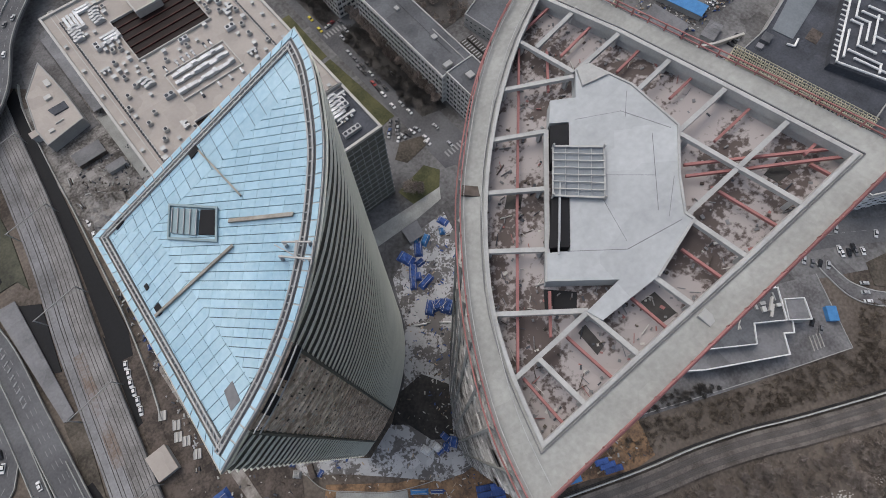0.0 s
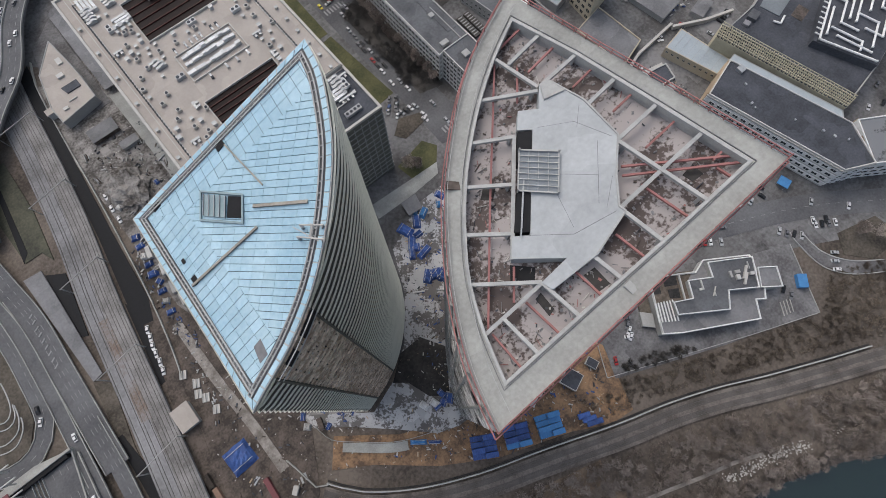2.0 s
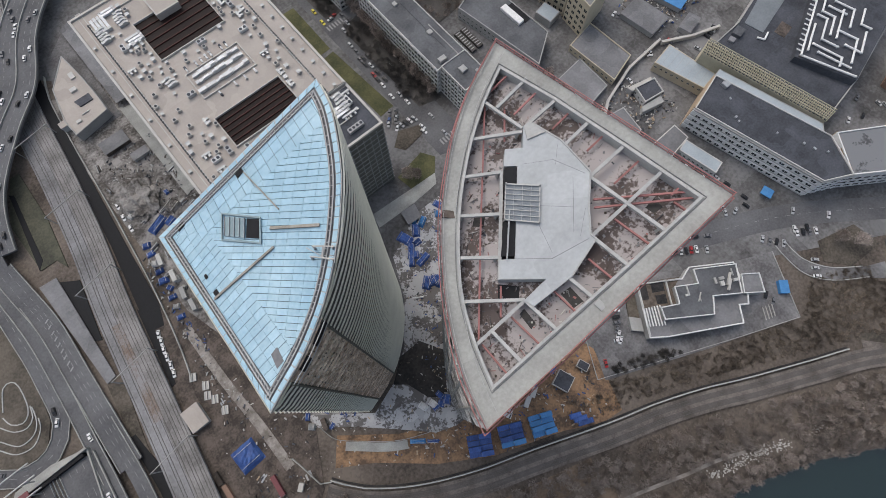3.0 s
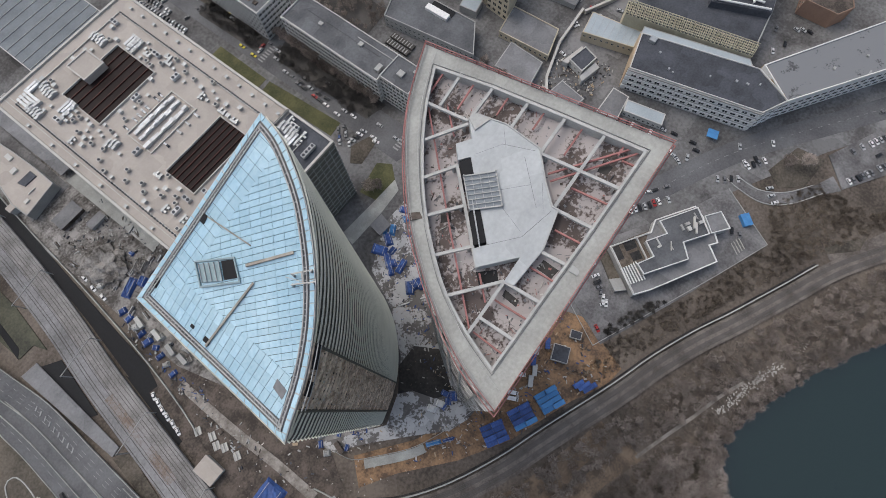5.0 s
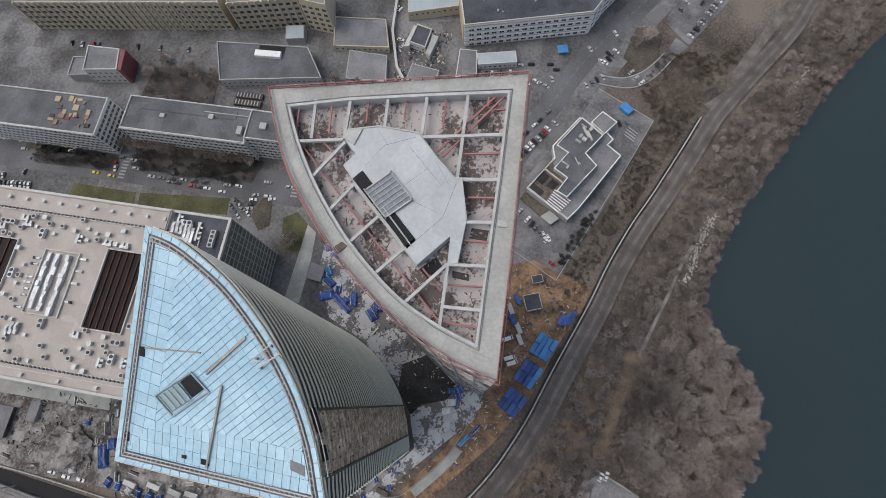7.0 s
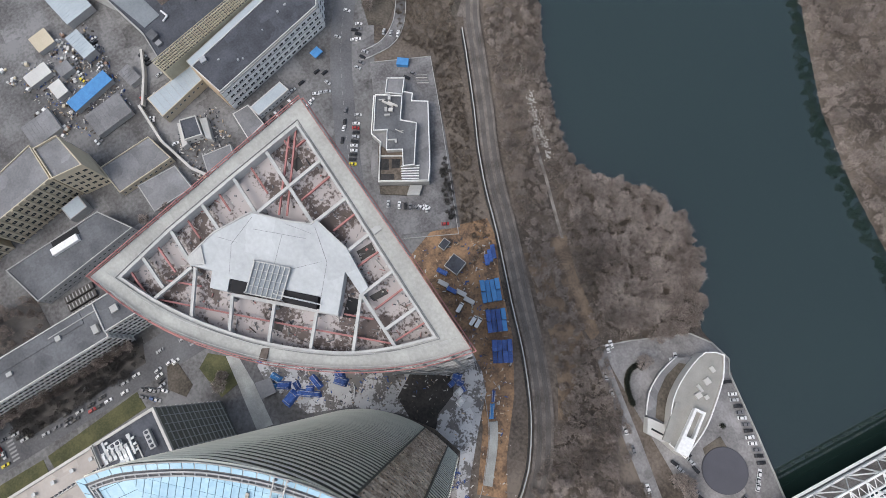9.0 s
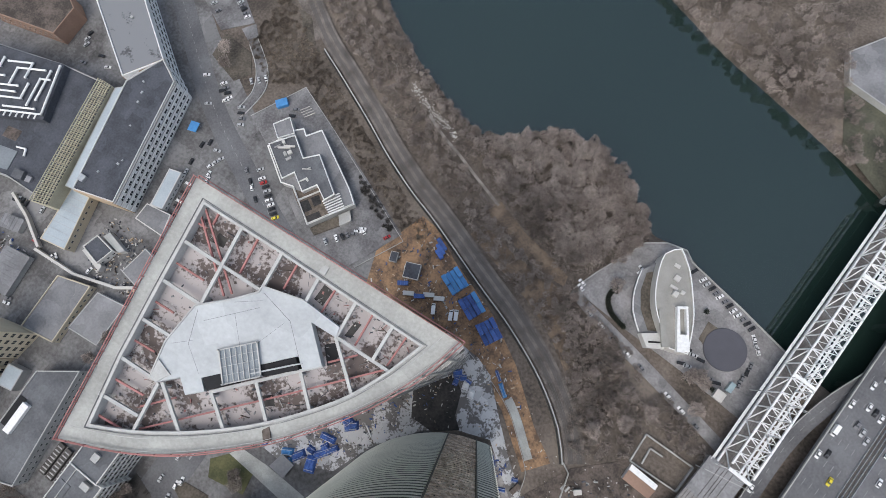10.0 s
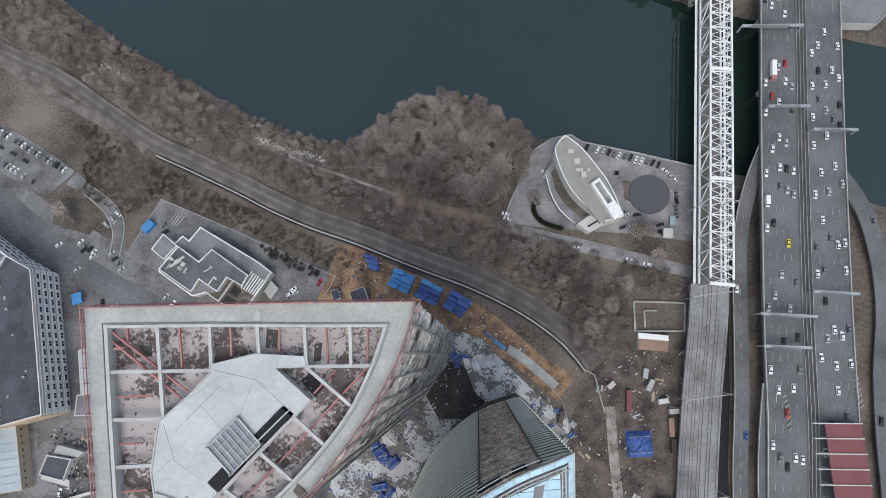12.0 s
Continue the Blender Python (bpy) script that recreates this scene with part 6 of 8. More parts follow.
for x, y, w, l, h, mat in ((61.4, -275, 4, 4, 5, WHITEWALL), (44, -246, 16, 9, 3, RUST), (36, -230, 10, 5, 2.4, GREYWALL), (92, -78, 9, 12, 4, GREYWALL)):
    hut = tagged(new("hut"), "plain flat-roofed site hut" if w < 10 else "low rusty site shed", "hut")
    part("wall", box_into(bmesh.new(), x - w / 2, y - l / 2, 0, x + w / 2, y + l / 2, h), mat, hut)
    part("roof", box_into(bmesh.new(), x - w / 2 - 0.3, y - l / 2 - 0.3, h, x + w / 2 + 0.3, y + l / 2 + 0.3, h + 0.25), BEIGEROOF if w < 10 else GREYROOF, hut)

# the institute with white parapets
VILLA = ccw([(-173, 63), (-169, 67), (-165, 64), (-159, 72), (-123, 51), (-115, 45), (-131, 20), (-152, 34), (-160, 32), (-181, 46)])
block = building("institute", "low grey institute with stepped white parapets", VILLA, 6, GREYWALL, GREYROOF, rim=WHITEPAINT)
UPPER = ccw([(-179, 47), (-169, 60), (-156, 51), (-149, 58), (-127, 43), (-130, 37), (-139, 42), (-144, 34), (-155, 41), (-159, 34)])
part("upper_storey", prism(UPPER, 6, 9.6), GREYWALL, block)
part("upper_roof", prism(inset_line(UPPER, 0.5), 9.6, 9.8), DARKROOF, block)
part("upper_parapet", ring_into(bmesh.new(), inset_line(UPPER, -0.1), inset_line(UPPER, 0.35), 9.4, 10.4), WHITEPAINT, block, "white parapet")
SQ = ccw([(-186, 59), (-180, 68), (-171, 61), (-178, 53)])
part("pavilion", prism(SQ, 0, 7.4), GREYWALL, block)
part("pavilion_roof", prism(inset_line(SQ, 0.5), 7.4, 7.6), GREYROOF, block)
part("pavilion_parapet", ring_into(bmesh.new(), inset_line(SQ, -0.1), inset_line(SQ, 0.35), 7.2, 8.2), WHITEPAINT, block, "white parapet")
part("court_floor", prism([(-152, 32.6), (-145, 28), (-136, 41), (-140, 41.4), (-144, 35)], 6.2, 6.3), DRYGRASS, block, "brown sunken court")
part("court_floor", prism([(-144.4, 27.6), (-132, 21.4), (-124, 32), (-131, 36.4), (-136.6, 40)], 6.2, 6.32), DRYGRASS, block, "brown sunken court")
for q in ([(-143, 28), (-137, 24.6), (-134, 29), (-140, 32.6)], [(-139, 34), (-134, 31), (-131.6, 35), (-136, 38.4)], [(-134.6, 23.6), (-131.4, 22), (-127, 28.4), (-130, 30.4)]):
    part("court_pit", prism(q, 6.2, 6.5), MUDSHADE, block, "dark rectangle on the court floor")
for k in range(7):
    a, c = (-131.6 + k * 1.35, 36 - k * 0.7), (-126 + k * 1.35, 45.6 - k * 0.95)
    part("pergola_bar", beam_into(bmesh.new(), (*a, 7.6), (*c, 7.6), 0.55, 0.5), WHITEPAINT, block)
for a, c in (((-151.6, 33.6), (-131, 20.6)), ((-131, 20.6), (-115.6, 44.6)), ((-144.6, 28.6), (-136.4, 41))):
    part("court_wall", beam_into(bmesh.new(), (*a, 7.4), (*c, 7.4), 0.6, 1.4), WHITEWALL, block)
part("side_bed", prism([(-130.5, 19.4), (-116.4, 41), (-112, 36.4), (-126, 17.4)], 0.2, 1.6), SCRUB, block, "raised brown planting bed")
part("side_bed", prism([(-120.4, 35), (-116.4, 41), (-112, 36.4), (-116, 30)], 0.3, 3), GREYWALL, block, "grey entrance block")
for x, y, w, l, h, turn, mat in ((-169.4, 50.0, 1.0, 7.4, 1.3, -60, PALEBAND), (-167.2, 52.4, 1.0, 6.6, 1.3, -60, PALEBAND), (-171.6, 52.6, 2.2, 1.6, 1.6, -30, WHITEWALL), (-164.6, 49.4, 2.0, 2.6, 1.5, -30, WHITEWALL), (-166.6, 47.2, 2.8, 1.6, 1.0, -30, GREYWALL), (-163.0, 46.0, 1.2, 3.4, 1.0, -30, GREYWALL),
                              (-173.6, 48.6, 0.5, 4.0, 0.8, -30, GREYWALL), (-150.0, 46.6, 0.5, 5.4, 0.6, -60, PALEBAND), (-149.4, 47.6, 0.4, 2.6, 0.6, -30, PALEBAND), (-147.6, 40.2, 0.6, 5.2, 0.9, -30, WHITEWALL), (-145.4, 41.4, 1.4, 1.2, 1.0, -30, WHITEWALL), (-152.6, 43.2, 0.4, 4.4, 0.5, -60, DARKROOF)):
    part("roof_unit", box_into(bmesh.new(), -w / 2, -l / 2, 9.7, w / 2, l / 2, 9.8 + h, pose(x, y, 0, 0, 0, turn)), mat, block)
for k in range(4):
    part("roof_frame", beam_into(bmesh.new(), (-182 + k * 1.8, 76 - k * 0.6, 1.0), (-178 + k * 1.8, 82 - k * 0.6, 1.0), 0.3, 0.5), PALEBAND, block)
windows(block, (-115, 45), (-159, 72), WIN_SMALL, 3.4, 1, 2.4, 3.2)
for a, c in (((-206, 57), (-188, 91)), ((-188, 91), (-155, 77)), ((-155, 77), (-80, 43)), ((-80, 43), (-95, 15))):
    tagged(part("lot_wall", ribbon_into(bmesh.new(), [(*a, 1.0), (*c, 1.0)], 0.35, 0, 1.0), GREYWALL), "pale low wall round the institute lot", "wall", kind="structure")
box_hut = tagged(new("container_hut"), "bright blue site container at the lot's edge", "container")
part("body", box_into(bmesh.new(), -2.4, -3.6, 0.4, 2.4, 3.6, 3.0, pose(-193.5, 74, 0, 0, 0, -40)), BRIGHTBLUE, box_hut)
part("roof", box_into(bmesh.new(), -2.5, -3.7, 3.0, 2.5, 3.7, 3.15, pose(-193.5, 74, 0, 0, 0, -40)), BRIGHTBLUE, box_hut)

# the ship-shaped riverside house
HULL = ccw(smooth_line([(50.5, 119.5), (44.5, 112.5), (47.5, 98), (54, 85), (64, 75), (70, 70)], 4) + smooth_line([(79, 72.5), (74, 88), (68, 99), (59, 112), (50.6, 119.4)], 4)[:-1])
block = building("riverside_house", "ship-shaped pale riverside house with white rims", HULL, 13, PALEBAND, SHIPROOF, rim=PALEBAND, parapet=1.0)
part("white_coping", ring_into(bmesh.new(), inset_line(HULL, -0.15), inset_line(HULL, 0.35), 14.0, 14.25), WHITEPAINT, block)
part("terrace", prism([(40, 101), (45.5, 110), (48, 97), (55, 84), (64, 75), (56, 71), (47, 79), (42, 90)], 0.3, 5), GREYROOF, block, "grey lower terrace")
part("terrace_rim", ribbon_into(bmesh.new(), [(p[0], p[1], 5.6) for p in smooth_line([(40, 101), (42, 90), (47, 79), (55, 71)], 4)], 0.5, 0, 1.0), WHITEPAINT, block)
part("terrace_green", prism([(43, 101), (46, 104), (49, 94), (56, 83), (63, 76.4), (58.6, 74), (50, 82), (45, 91)], 5.0, 5.3), SCRUB, block)
part("roof_frame", ring_into(bmesh.new(), ccw([(62.5, 90.5), (67, 93.4), (78.6, 73.4), (73.4, 70)]), ccw([(64, 90.2), (66.8, 91.8), (73.4, 80.4), (70.6, 78.6)]), 13.2, 16.5), WHITEPAINT, block, "white roof frame")
part("ridge_slab", prism([(56, 84.5), (57.5, 85.5), (69.6, 70.5), (66.5, 68.4)], 13, 14.6), SHIPROOF, block)
roof_boxes(block, [(56, 104, 3, 3, 1.6), (59, 96, 2.6, 3, 2.4), (57, 99, 4, 1.6, 1), (62, 99, 2, 2, 1.2), (53, 110, 3, 2, 1)], 13.2, PALEBAND)
part("porch", prism([(56, 70.5), (63.6, 75.6), (70, 70), (62, 65.6)], 0, 7), WHITEWALL, block)
part("porch_slot", prism([(61.6, 68.2), (67.4, 71.6), (67, 72.4), (61, 69)], 7, 7.15), DARK, block)
pool = bmesh.new()
bmesh.ops.create_cone(pool, cap_ends=True, segments=48, radius1=11.4, radius2=11.2, depth=0.8, matrix=Matrix.Translation((98, 88.5, 0.7)))
tagged(part("round_plaza", pool, material("dark_plaza_paving", (0.085, 0.085, 0.1), (0.07, 0.07, 0.083), 0.8, 0, 0.2, 2, 0, 0.8)), "dark grey round paved plaza", "plaza", kind="structure")
tagged(part("planting_bed", ribbon_into(bmesh.new(), [(x, y, 0.7) for x, y in smooth_line([(34, 86), (33, 80), (36, 74.6), (41, 71.4), (48, 69.4)], 2)], 2.6, 0, 0.5), SCRUB), "dark evergreen planting bed", "bed", kind="structure")
tagged(part("planting_bed", prism([(84, 97), (90, 96.5), (89, 84), (84, 86)], 0.2, 0.6), SCRUB), "brown planting bed beside the plaza", "bed", kind="structure")

# ---- railway truss bridge over the river ----
def truss_bridge():
    b = tagged(new("truss_bridge"), "white steel truss railway bridge over the river", "bridge")
    n, y0, y1, z0, z1 = 20, 34.0, 212.0, 10.6, 24.6
    u = Vector((0.099, 1, 0)).normalized()
    w = Vector((u.y, -u.x, 0)) * 5.6

    def at(s, side, z):
        p = Vector((121.7, y0, 0)) + u * (y1 - y0) * s + w * side
        return (p.x, p.y, z)

    def bar(name, a, c, wd, dp):
        part(name, beam_into(bmesh.new(), a, c, wd, dp), WHITEPAINT, b)

    part("deck", ribbon_into(bmesh.new(), [at(-0.02, 0, z0 - 0.4), at(0.5, 0, z0 - 0.4), at(1.02, 0, z0 - 0.4)], 10.6, 0, 1.2), RAILBED, b, "grey ballast bridge deck")
    # unseen dark plates and girders, added so the river mirrors a darker underside
    part("soffit", ribbon_into(bmesh.new(), [at(0, 0, z0 - 1.65), at(0.5, 0, z0 - 1.65), at(1, 0, z0 - 1.65)], 13.4, 0, 0.5), DARKROOF, b, "unseen dark plates added for a darker reflection in the water")
    for side in (-1, 1):
        part("floor_girder", beam_into(bmesh.new(), at(0, side * 0.6, z0 - 2.7), at(1, side * 0.6, z0 - 2.7), 0.5, 1.1), DARKROOF, b)
        bar("bottom_chord", at(0, side, z0 + 0.4), at(1, side, z0 + 0.4), 0.9, 1.4)
        bar("top_chord", at(0.015, side, z1), at(0.985, side, z1), 0.9, 0.9)
        bar("walkway", at(0, side * 1.4, z0), at(1, side * 1.4, z0), 1.2, 0.2)
        bar("handrail", at(0, side * 1.6, z0 + 1.2), at(1, side * 1.6, z0 + 1.2), 0.15, 0.15)
        for k in range(n + 1):
            bar("upright", at(k / n, side, z0), at(k / n + 0.0001, side, z1), 0.5, 0.5)
        for k in range(n):
            a, c = (z0, z1) if k % 2 else (z1, z0)
            bar("diagonal", at(k / n, side, a), at((k + 1) / n, side, c), 0.55, 0.55)
    for k in range(n + 1):
        bar("cross_beam", at(k / n, -1, z1), at(k / n, 1, z1), 0.5, 0.5)
    for k in range(n):
        bar("brace", at(k / n, -1, z1 - 0.1), at((k + 0.5) / n, 1, z1 - 0.1), 0.35, 0.35)
        bar("brace", at((k + 0.5) / n, 1, z1 - 0.1), at((k + 1) / n, -1, z1 - 0.1), 0.35, 0.35)
        bar("brace", at(k / n, 1, z1 - 0.5), at((k + 0.5) / n, -1, z1 - 0.5), 0.25, 0.25)
        bar("brace", at((k + 0.5) / n, -1, z1 - 0.5), at((k + 1) / n, 1, z1 - 0.5), 0.25, 0.25)
    for s in (0, 0.31, 0.66, 1):
        bar("portal", at(s, -1.05, z1 + 0.3), at(s, 1.05, z1 + 0.3), 1.6, 1.0)
    for s in (0.0, 1.0):
        for side in (-1, 1):
            x, y, _ = at(s, side, 0)
            part("bearing_pier", box_into(bmesh.new(), x - 1.4, y - 2, -8, x + 1.4, y + 2, z0 - 1.6), CONCRETE, b)


truss_bridge()

# motorway bridge piers, sign gantries, the red noise roof
for y, x in ((195, 186), (150, 182), (110, 178)):
    pier = tagged(new("bridge_pier"), "grey concrete pier under the motorway bridge", "pier")
    for s in (-14, 0, 14):
        part("shaft", box_into(bmesh.new(), x + s - 2, y - 1.4, -9, x + s + 2, y + 1.4, 9.6), CONCRETE, pier)


def gantry(x0, y0, x1, y1, z, label):
    g = tagged(new("sign_gantry"), label, "gantry", "gantries over the motorway")
    part("beam", beam_into(bmesh.new(), (x0, y0, z + 6.4), (x1, y1, z + 6.4), 1.4, 1.0), STEEL, g)
    for x, y in ((x0, y0), (x1, y1)):
        part("leg", box_into(bmesh.new(), x - 0.35, y - 0.35, z, x + 0.35, y + 0.35, z + 5.6), STEEL, g)
    part("sign_back", beam_into(bmesh.new(), (x0 + (x1 - x0) * 0.15, y0 - 0.8, z + 7.6), (x0 + (x1 - x0) * 0.75, y1 - 0.8, z + 7.6), 0.3, 2.6), GREYROOF, g)


gantry(159.4, 132, 181, 131.4, 11, "grey steel sign gantry across the bridge")
gantry(181, 118, 203.5, 117, 11, "grey steel sign gantry across the bridge")
gantry(170, 31, 192, 29.6, 10, "grey steel sign gantry over the motorway")
gantry(143, 20, 170, 18.4, 10, "grey steel sign gantry over the motorway")
gantry(143, 4, 166, 3, 9, "grey thin gantry over the motorway")
gantry(151, 181, 184, 180, 11, "grey steel sign gantry across the bridge")
shelter = tagged(new("noise_shelter"), "dark red sheet noise roof over the slip road", "shelter")
part("roof_sheet", box_into(bmesh.new(), 168, -99, 13.0, 185, -33, 13.5), REDROOF, shelter)
for k in range(12):
    y = -33 - k * 7
    part("rib", box_into(bmesh.new(), 162, y - 0.25, 13.0, 185.4, y + 0.25, 13.9), WHITEWALL, shelter)
    part("post", box_into(bmesh.new(), 167.6, y - 0.25, 6, 168.1, y + 0.25, 13.2), STEEL, shelter)
    part("post", box_into(bmesh.new(), 185.0, y - 0.25, 4, 185.5, y + 0.25, 13.2), STEEL, shelter)
# catenary portals over the ring railway
for k, i in enumerate(range(34, 92, 8)):
    p = MCC[min(i, len(MCC) - 2)]
    g = tagged(new("catenary_portal"), "thin steel catenary portal over the tracks", "portal", "catenary portals")
    part("beam", box_into(bmesh.new(), -12, -0.15, 8.0, 12, 0.15, 8.4, pose(p[0], p[1], p[2], 0, 0, 8)), GREYWALL, g)
    for s in (-11.5, 11.5):
        part("mast", box_into(bmesh.new(), s - 0.2, -0.2, -3, s + 0.2, 0.2, 8.2, pose(p[0], p[1], p[2], 0, 0, 8)), STEEL, g)
# buildings over the water
block = building("bank_terrace", "pale stepped embankment block on the far bank", [(84, 262), (150, 250), (152, 262), (90, 300), (76, 280)], 4, GREYWALL, GREYROOF)
block = building("abutment", "grey bridge abutment on the far bank", [(130, 208), (148, 216), (152, 250), (142, 250)], 6, PALEBAND, GREYROOF)
block = building("abutment", "pale embankment platform beside the motorway bridge", [(206, 188), (232, 186), (246, 200), (300, 196), (300, 260), (212, 260)], 5, GREYWALL, GREYROOF)


# ---- vehicles ----
def car_things():
    """One car of each colour, with its parts; copies are made from these."""
    made = {}
    for tone, base, words in (("white", (0.72, 0.72, 0.72), "white"), ("black", (0.02, 0.02, 0.022), "black"), ("grey", (0.16, 0.16, 0.17), "dark grey"), ("silver", (0.42, 0.43, 0.44), "silver"), ("red", (0.35, 0.03, 0.03), "red"), ("yellow", (0.62, 0.52, 0.04), "yellow taxi"), ("blue", (0.05, 0.1, 0.25), "dark blue")):
        paint = plain(tone + "_car_paint", base, 0.3)
        c = tagged(new("car"), words + " passenger car standing on the asphalt", "car", "cars")
        bm = bmesh.new()
        profile = [(-2.2, 0.35), (2.2, 0.35), (2.25, 0.7), (1.1, 0.92), (-1.75, 0.95), (-2.25, 0.85)]
        left = [bm.verts.new((x, -0.88, z)) for x, z in profile]
        right = [bm.verts.new((x, 0.88, z)) for x, z in profile]
        bm.faces.new(left)
        bm.faces.new(right[::-1])
        for i in range(6):
            bm.faces.new((left[i - 1], right[i - 1], right[i], left[i]))
        part("body", bm, paint, c)
        bm = bmesh.new()
        low = [bm.verts.new(p) for p in ((1.05, -0.8, 0.93), (1.05, 0.8, 0.93), (-1.75, 0.8, 0.95), (-1.75, -0.8, 0.95))]
        top = [bm.verts.new(p) for p in ((0.35, -0.66, 1.42), (0.35, 0.66, 1.42), (-1.25, 0.66, 1.44), (-1.25, -0.66, 1.44))]
        for i in range(4):
            bm.faces.new((low[i - 1], low[i], top[i], top[i - 1]))
        part("glass", bm, PANE, c, "dark tinted glass")
        part("roof", box_into(bmesh.new(), -1.26, -0.67, 1.42, 0.36, 0.67, 1.48), paint, c)
        part("underbody", box_into(bmesh.new(), -1.75, -0.84, 0.0, 1.75, 0.84, 0.36), BITUMEN, c)
        made[tone] = c
    v = tagged(new("van"), "white delivery van with a long body", "van", "vans")
    part("body", box_into(bmesh.new(), -3.0, -1.05, 0.5, 1.8, 1.05, 2.7), WHITEPAINT, v)
    part("cab", prism([(1.8, -1.0), (3.0, -0.9), (3.0, 0.9), (1.8, 1.0)], 0.5, 1.7), WHITEPAINT, v)
    part("windscreen", prism([(1.82, -0.9), (2.4, -0.85), (2.4, 0.85), (1.82, 0.9)], 1.7, 2.3), PANE, v)
    for x in (2.1, -2.0):
        part("axle", box_into(bmesh.new(), x - 0.4, -1.0, 0, x + 0.4, 1.0, 0.8), BITUMEN, v)
    made["van"] = v
    lorry = tagged(new("lorry"), "lorry with a long white box body", "lorry", "lorries")
    part("box", box_into(bmesh.new(), -6.5, -1.25, 0.9, 2.4, 1.25, 3.8), WHITEPAINT, lorry)
    part("cab", box_into(bmesh.new(), 2.7, -1.2, 0.6, 4.6, 1.2, 3.2), REDSTEEL, lorry, "red cab")
    for x in (3.6, -3.4, -4.8):
        part("axle", box_into(bmesh.new(), x - 0.5, -1.2, 0, x + 0.5, 1.2, 0.9), BITUMEN, lorry)
    made["lorry"] = lorry
    return made


CARS = car_things()
USED = set()
car_rnd = random.Random(3)
MIX = ["white"] * 13 + ["black"] * 11 + ["grey"] * 10 + ["silver"] * 9 + ["red", "blue", "yellow"]


FAR_CARS = {}


def put_car(x, y, z, turn, tone=None):
    tone = tone or car_rnd.choice(MIX)
    m = pose(x, y, z, 0, 0, turn)
    if (x < -215 or y < -262 or y > 240) and tone in USED:
        # far vehicles, too small to pick apart, are joined below
        FAR_CARS.setdefault(tone, []).append(m)
        return None
    if tone in USED:
        return copy_thing(CARS[tone], m)
    USED.add(tone)
    CARS[tone].matrix_basis = m
    return CARS[tone]


def car_row(a, b, n, turn, gaps=0.15, z=0.3, tone=None):
    """Cars parked along a line, each turned by so many degrees."""
    for i in range(n):
        if car_rnd.random() < gaps:
            continue
        s = (i + 0.5) / n
        put_car(a[0] + (b[0] - a[0]) * s + car_rnd.uniform(-0.3, 0.3), a[1] + (b[1] - a[1]) * s + car_rnd.uniform(-0.3, 0.3), z, turn + car_rnd.uniform(-4, 4), tone)


def traffic():
    # motorway lanes: the western deck runs south, the eastern north
    total = len(MW)
    for lane, d in enumerate((-19.4, -16, -12.4, -8.8, -5.4, 5.4, 8.8, 12.4, 16, 19.4)):
        line = offset_line(MW, d)
        i = car_rnd.uniform(2, 6)
        while i < total - 3:
            k = int(i)
            a, b = line[k], line[k + 1]
            s = i - k
            turn = math.degrees(math.atan2(b[1] - a[1], b[0] - a[0])) + (180 if d > 0 else 0)
            tone = car_rnd.choice(MIX + ["white"] * 28 + (["van"] * 2 if lane in (0, 9) else []) + (["lorry"] if lane in (0, 1, 8) else []))
            put_car(*(a[j] + (b[j] - a[j]) * s for j in range(3)), turn, tone)
            i += car_rnd.uniform(2.0, 7.6)
    for line, n in ((RAMP_W, 9), (SIDE, 4), (RAMP_E, 5), (LOOP, 3), (ROAD_N, 7)):
        for _ in range(n):
            k = car_rnd.randrange(3, len(line) - 3)
            p, q = line[k], line[k + 1]
            side = car_rnd.choice((-2.0, 2.0)) if line is not SIDE else -1.0
            o = offset_line(line, side)[k]
            put_car(o[0], o[1], p[2] + 0.05 if line is not LOOP else 0.75, math.degrees(math.atan2(q[1] - p[1], q[0] - p[0])) + (180 if side > 0 else 0))
    for d in (-8.5, -5, 5, 8.5):
        line = offset_line(FLYOVER, d)
        for k in range(car_rnd.randrange(1, 4), len(line) - 2, 5):
            p, q = line[k], line[k + 1]
            put_car(p[0], p[1], p[2] + 0.05, math.degrees(math.atan2(q[1] - p[1], q[0] - p[0])) + (180 if d > 0 else 0))
    # the street
    car_row((-108.5, -214), (-110, -150), 9, 90, 0.1)
    for x, y in ((-115.5, -300), (-118.4, -268), (-106, -247), (-105.4, -236), (-112, -196), (-119, -182), (-115, -136), (-113.8, -121.8), (-118.6, -233)):
        put_car(x, y, 0.3, 90 if x > -114 else 270, "yellow" if y in (-247, -236) else None)
    car_row((-122.4, -345), (-122.4, -245), 34, 10, 0.25)
    car_row((-100.4, -345), (-100.4, -292), 16, 170, 0.2)


traffic()
# parked cars, place by place
car_row((-101, -154), (-93, -142), 6, 40, 0.0)
car_row((-98, -156), (-88, -145), 5, 40, 0.1)
car_row((-107, -141), (-95, -143), 4, 100, 0.0)
car_row((-106.4, -135), (-104, -129), 2, 100, 0.0, tone="white")
car_row((-180, 33), (-151, 12), 12, 52, 0.1)
car_row((-187, 28), (-158, 8), 9, 140, 0.5)
car_row((-331, 156), (-250, 110), 30, 62, 0.12, 0.65)
car_row((-338, 143), (-270, 103), 24, 62, 0.25, 0.65)
car_row((-318, 139), (-274, 115), 5, 150, 0.4, 0.65)
car_row((-216, 60), (-206, 47), 4, 32, 0.1)
car_row((-236, 66), (-224, 58), 4, 55, 0.2)
car_row((-119, 17), (-102, 37), 8, 148, 0.25, 0.5)
car_row((-88, -349), (-92, -283), 24, 8, 0.08)
car_row((-93.4, -349), (-96.4, -300), 18, 8, 0.35)
car_row((-107, -200), (-105, -160), 8, 92, 0.15)
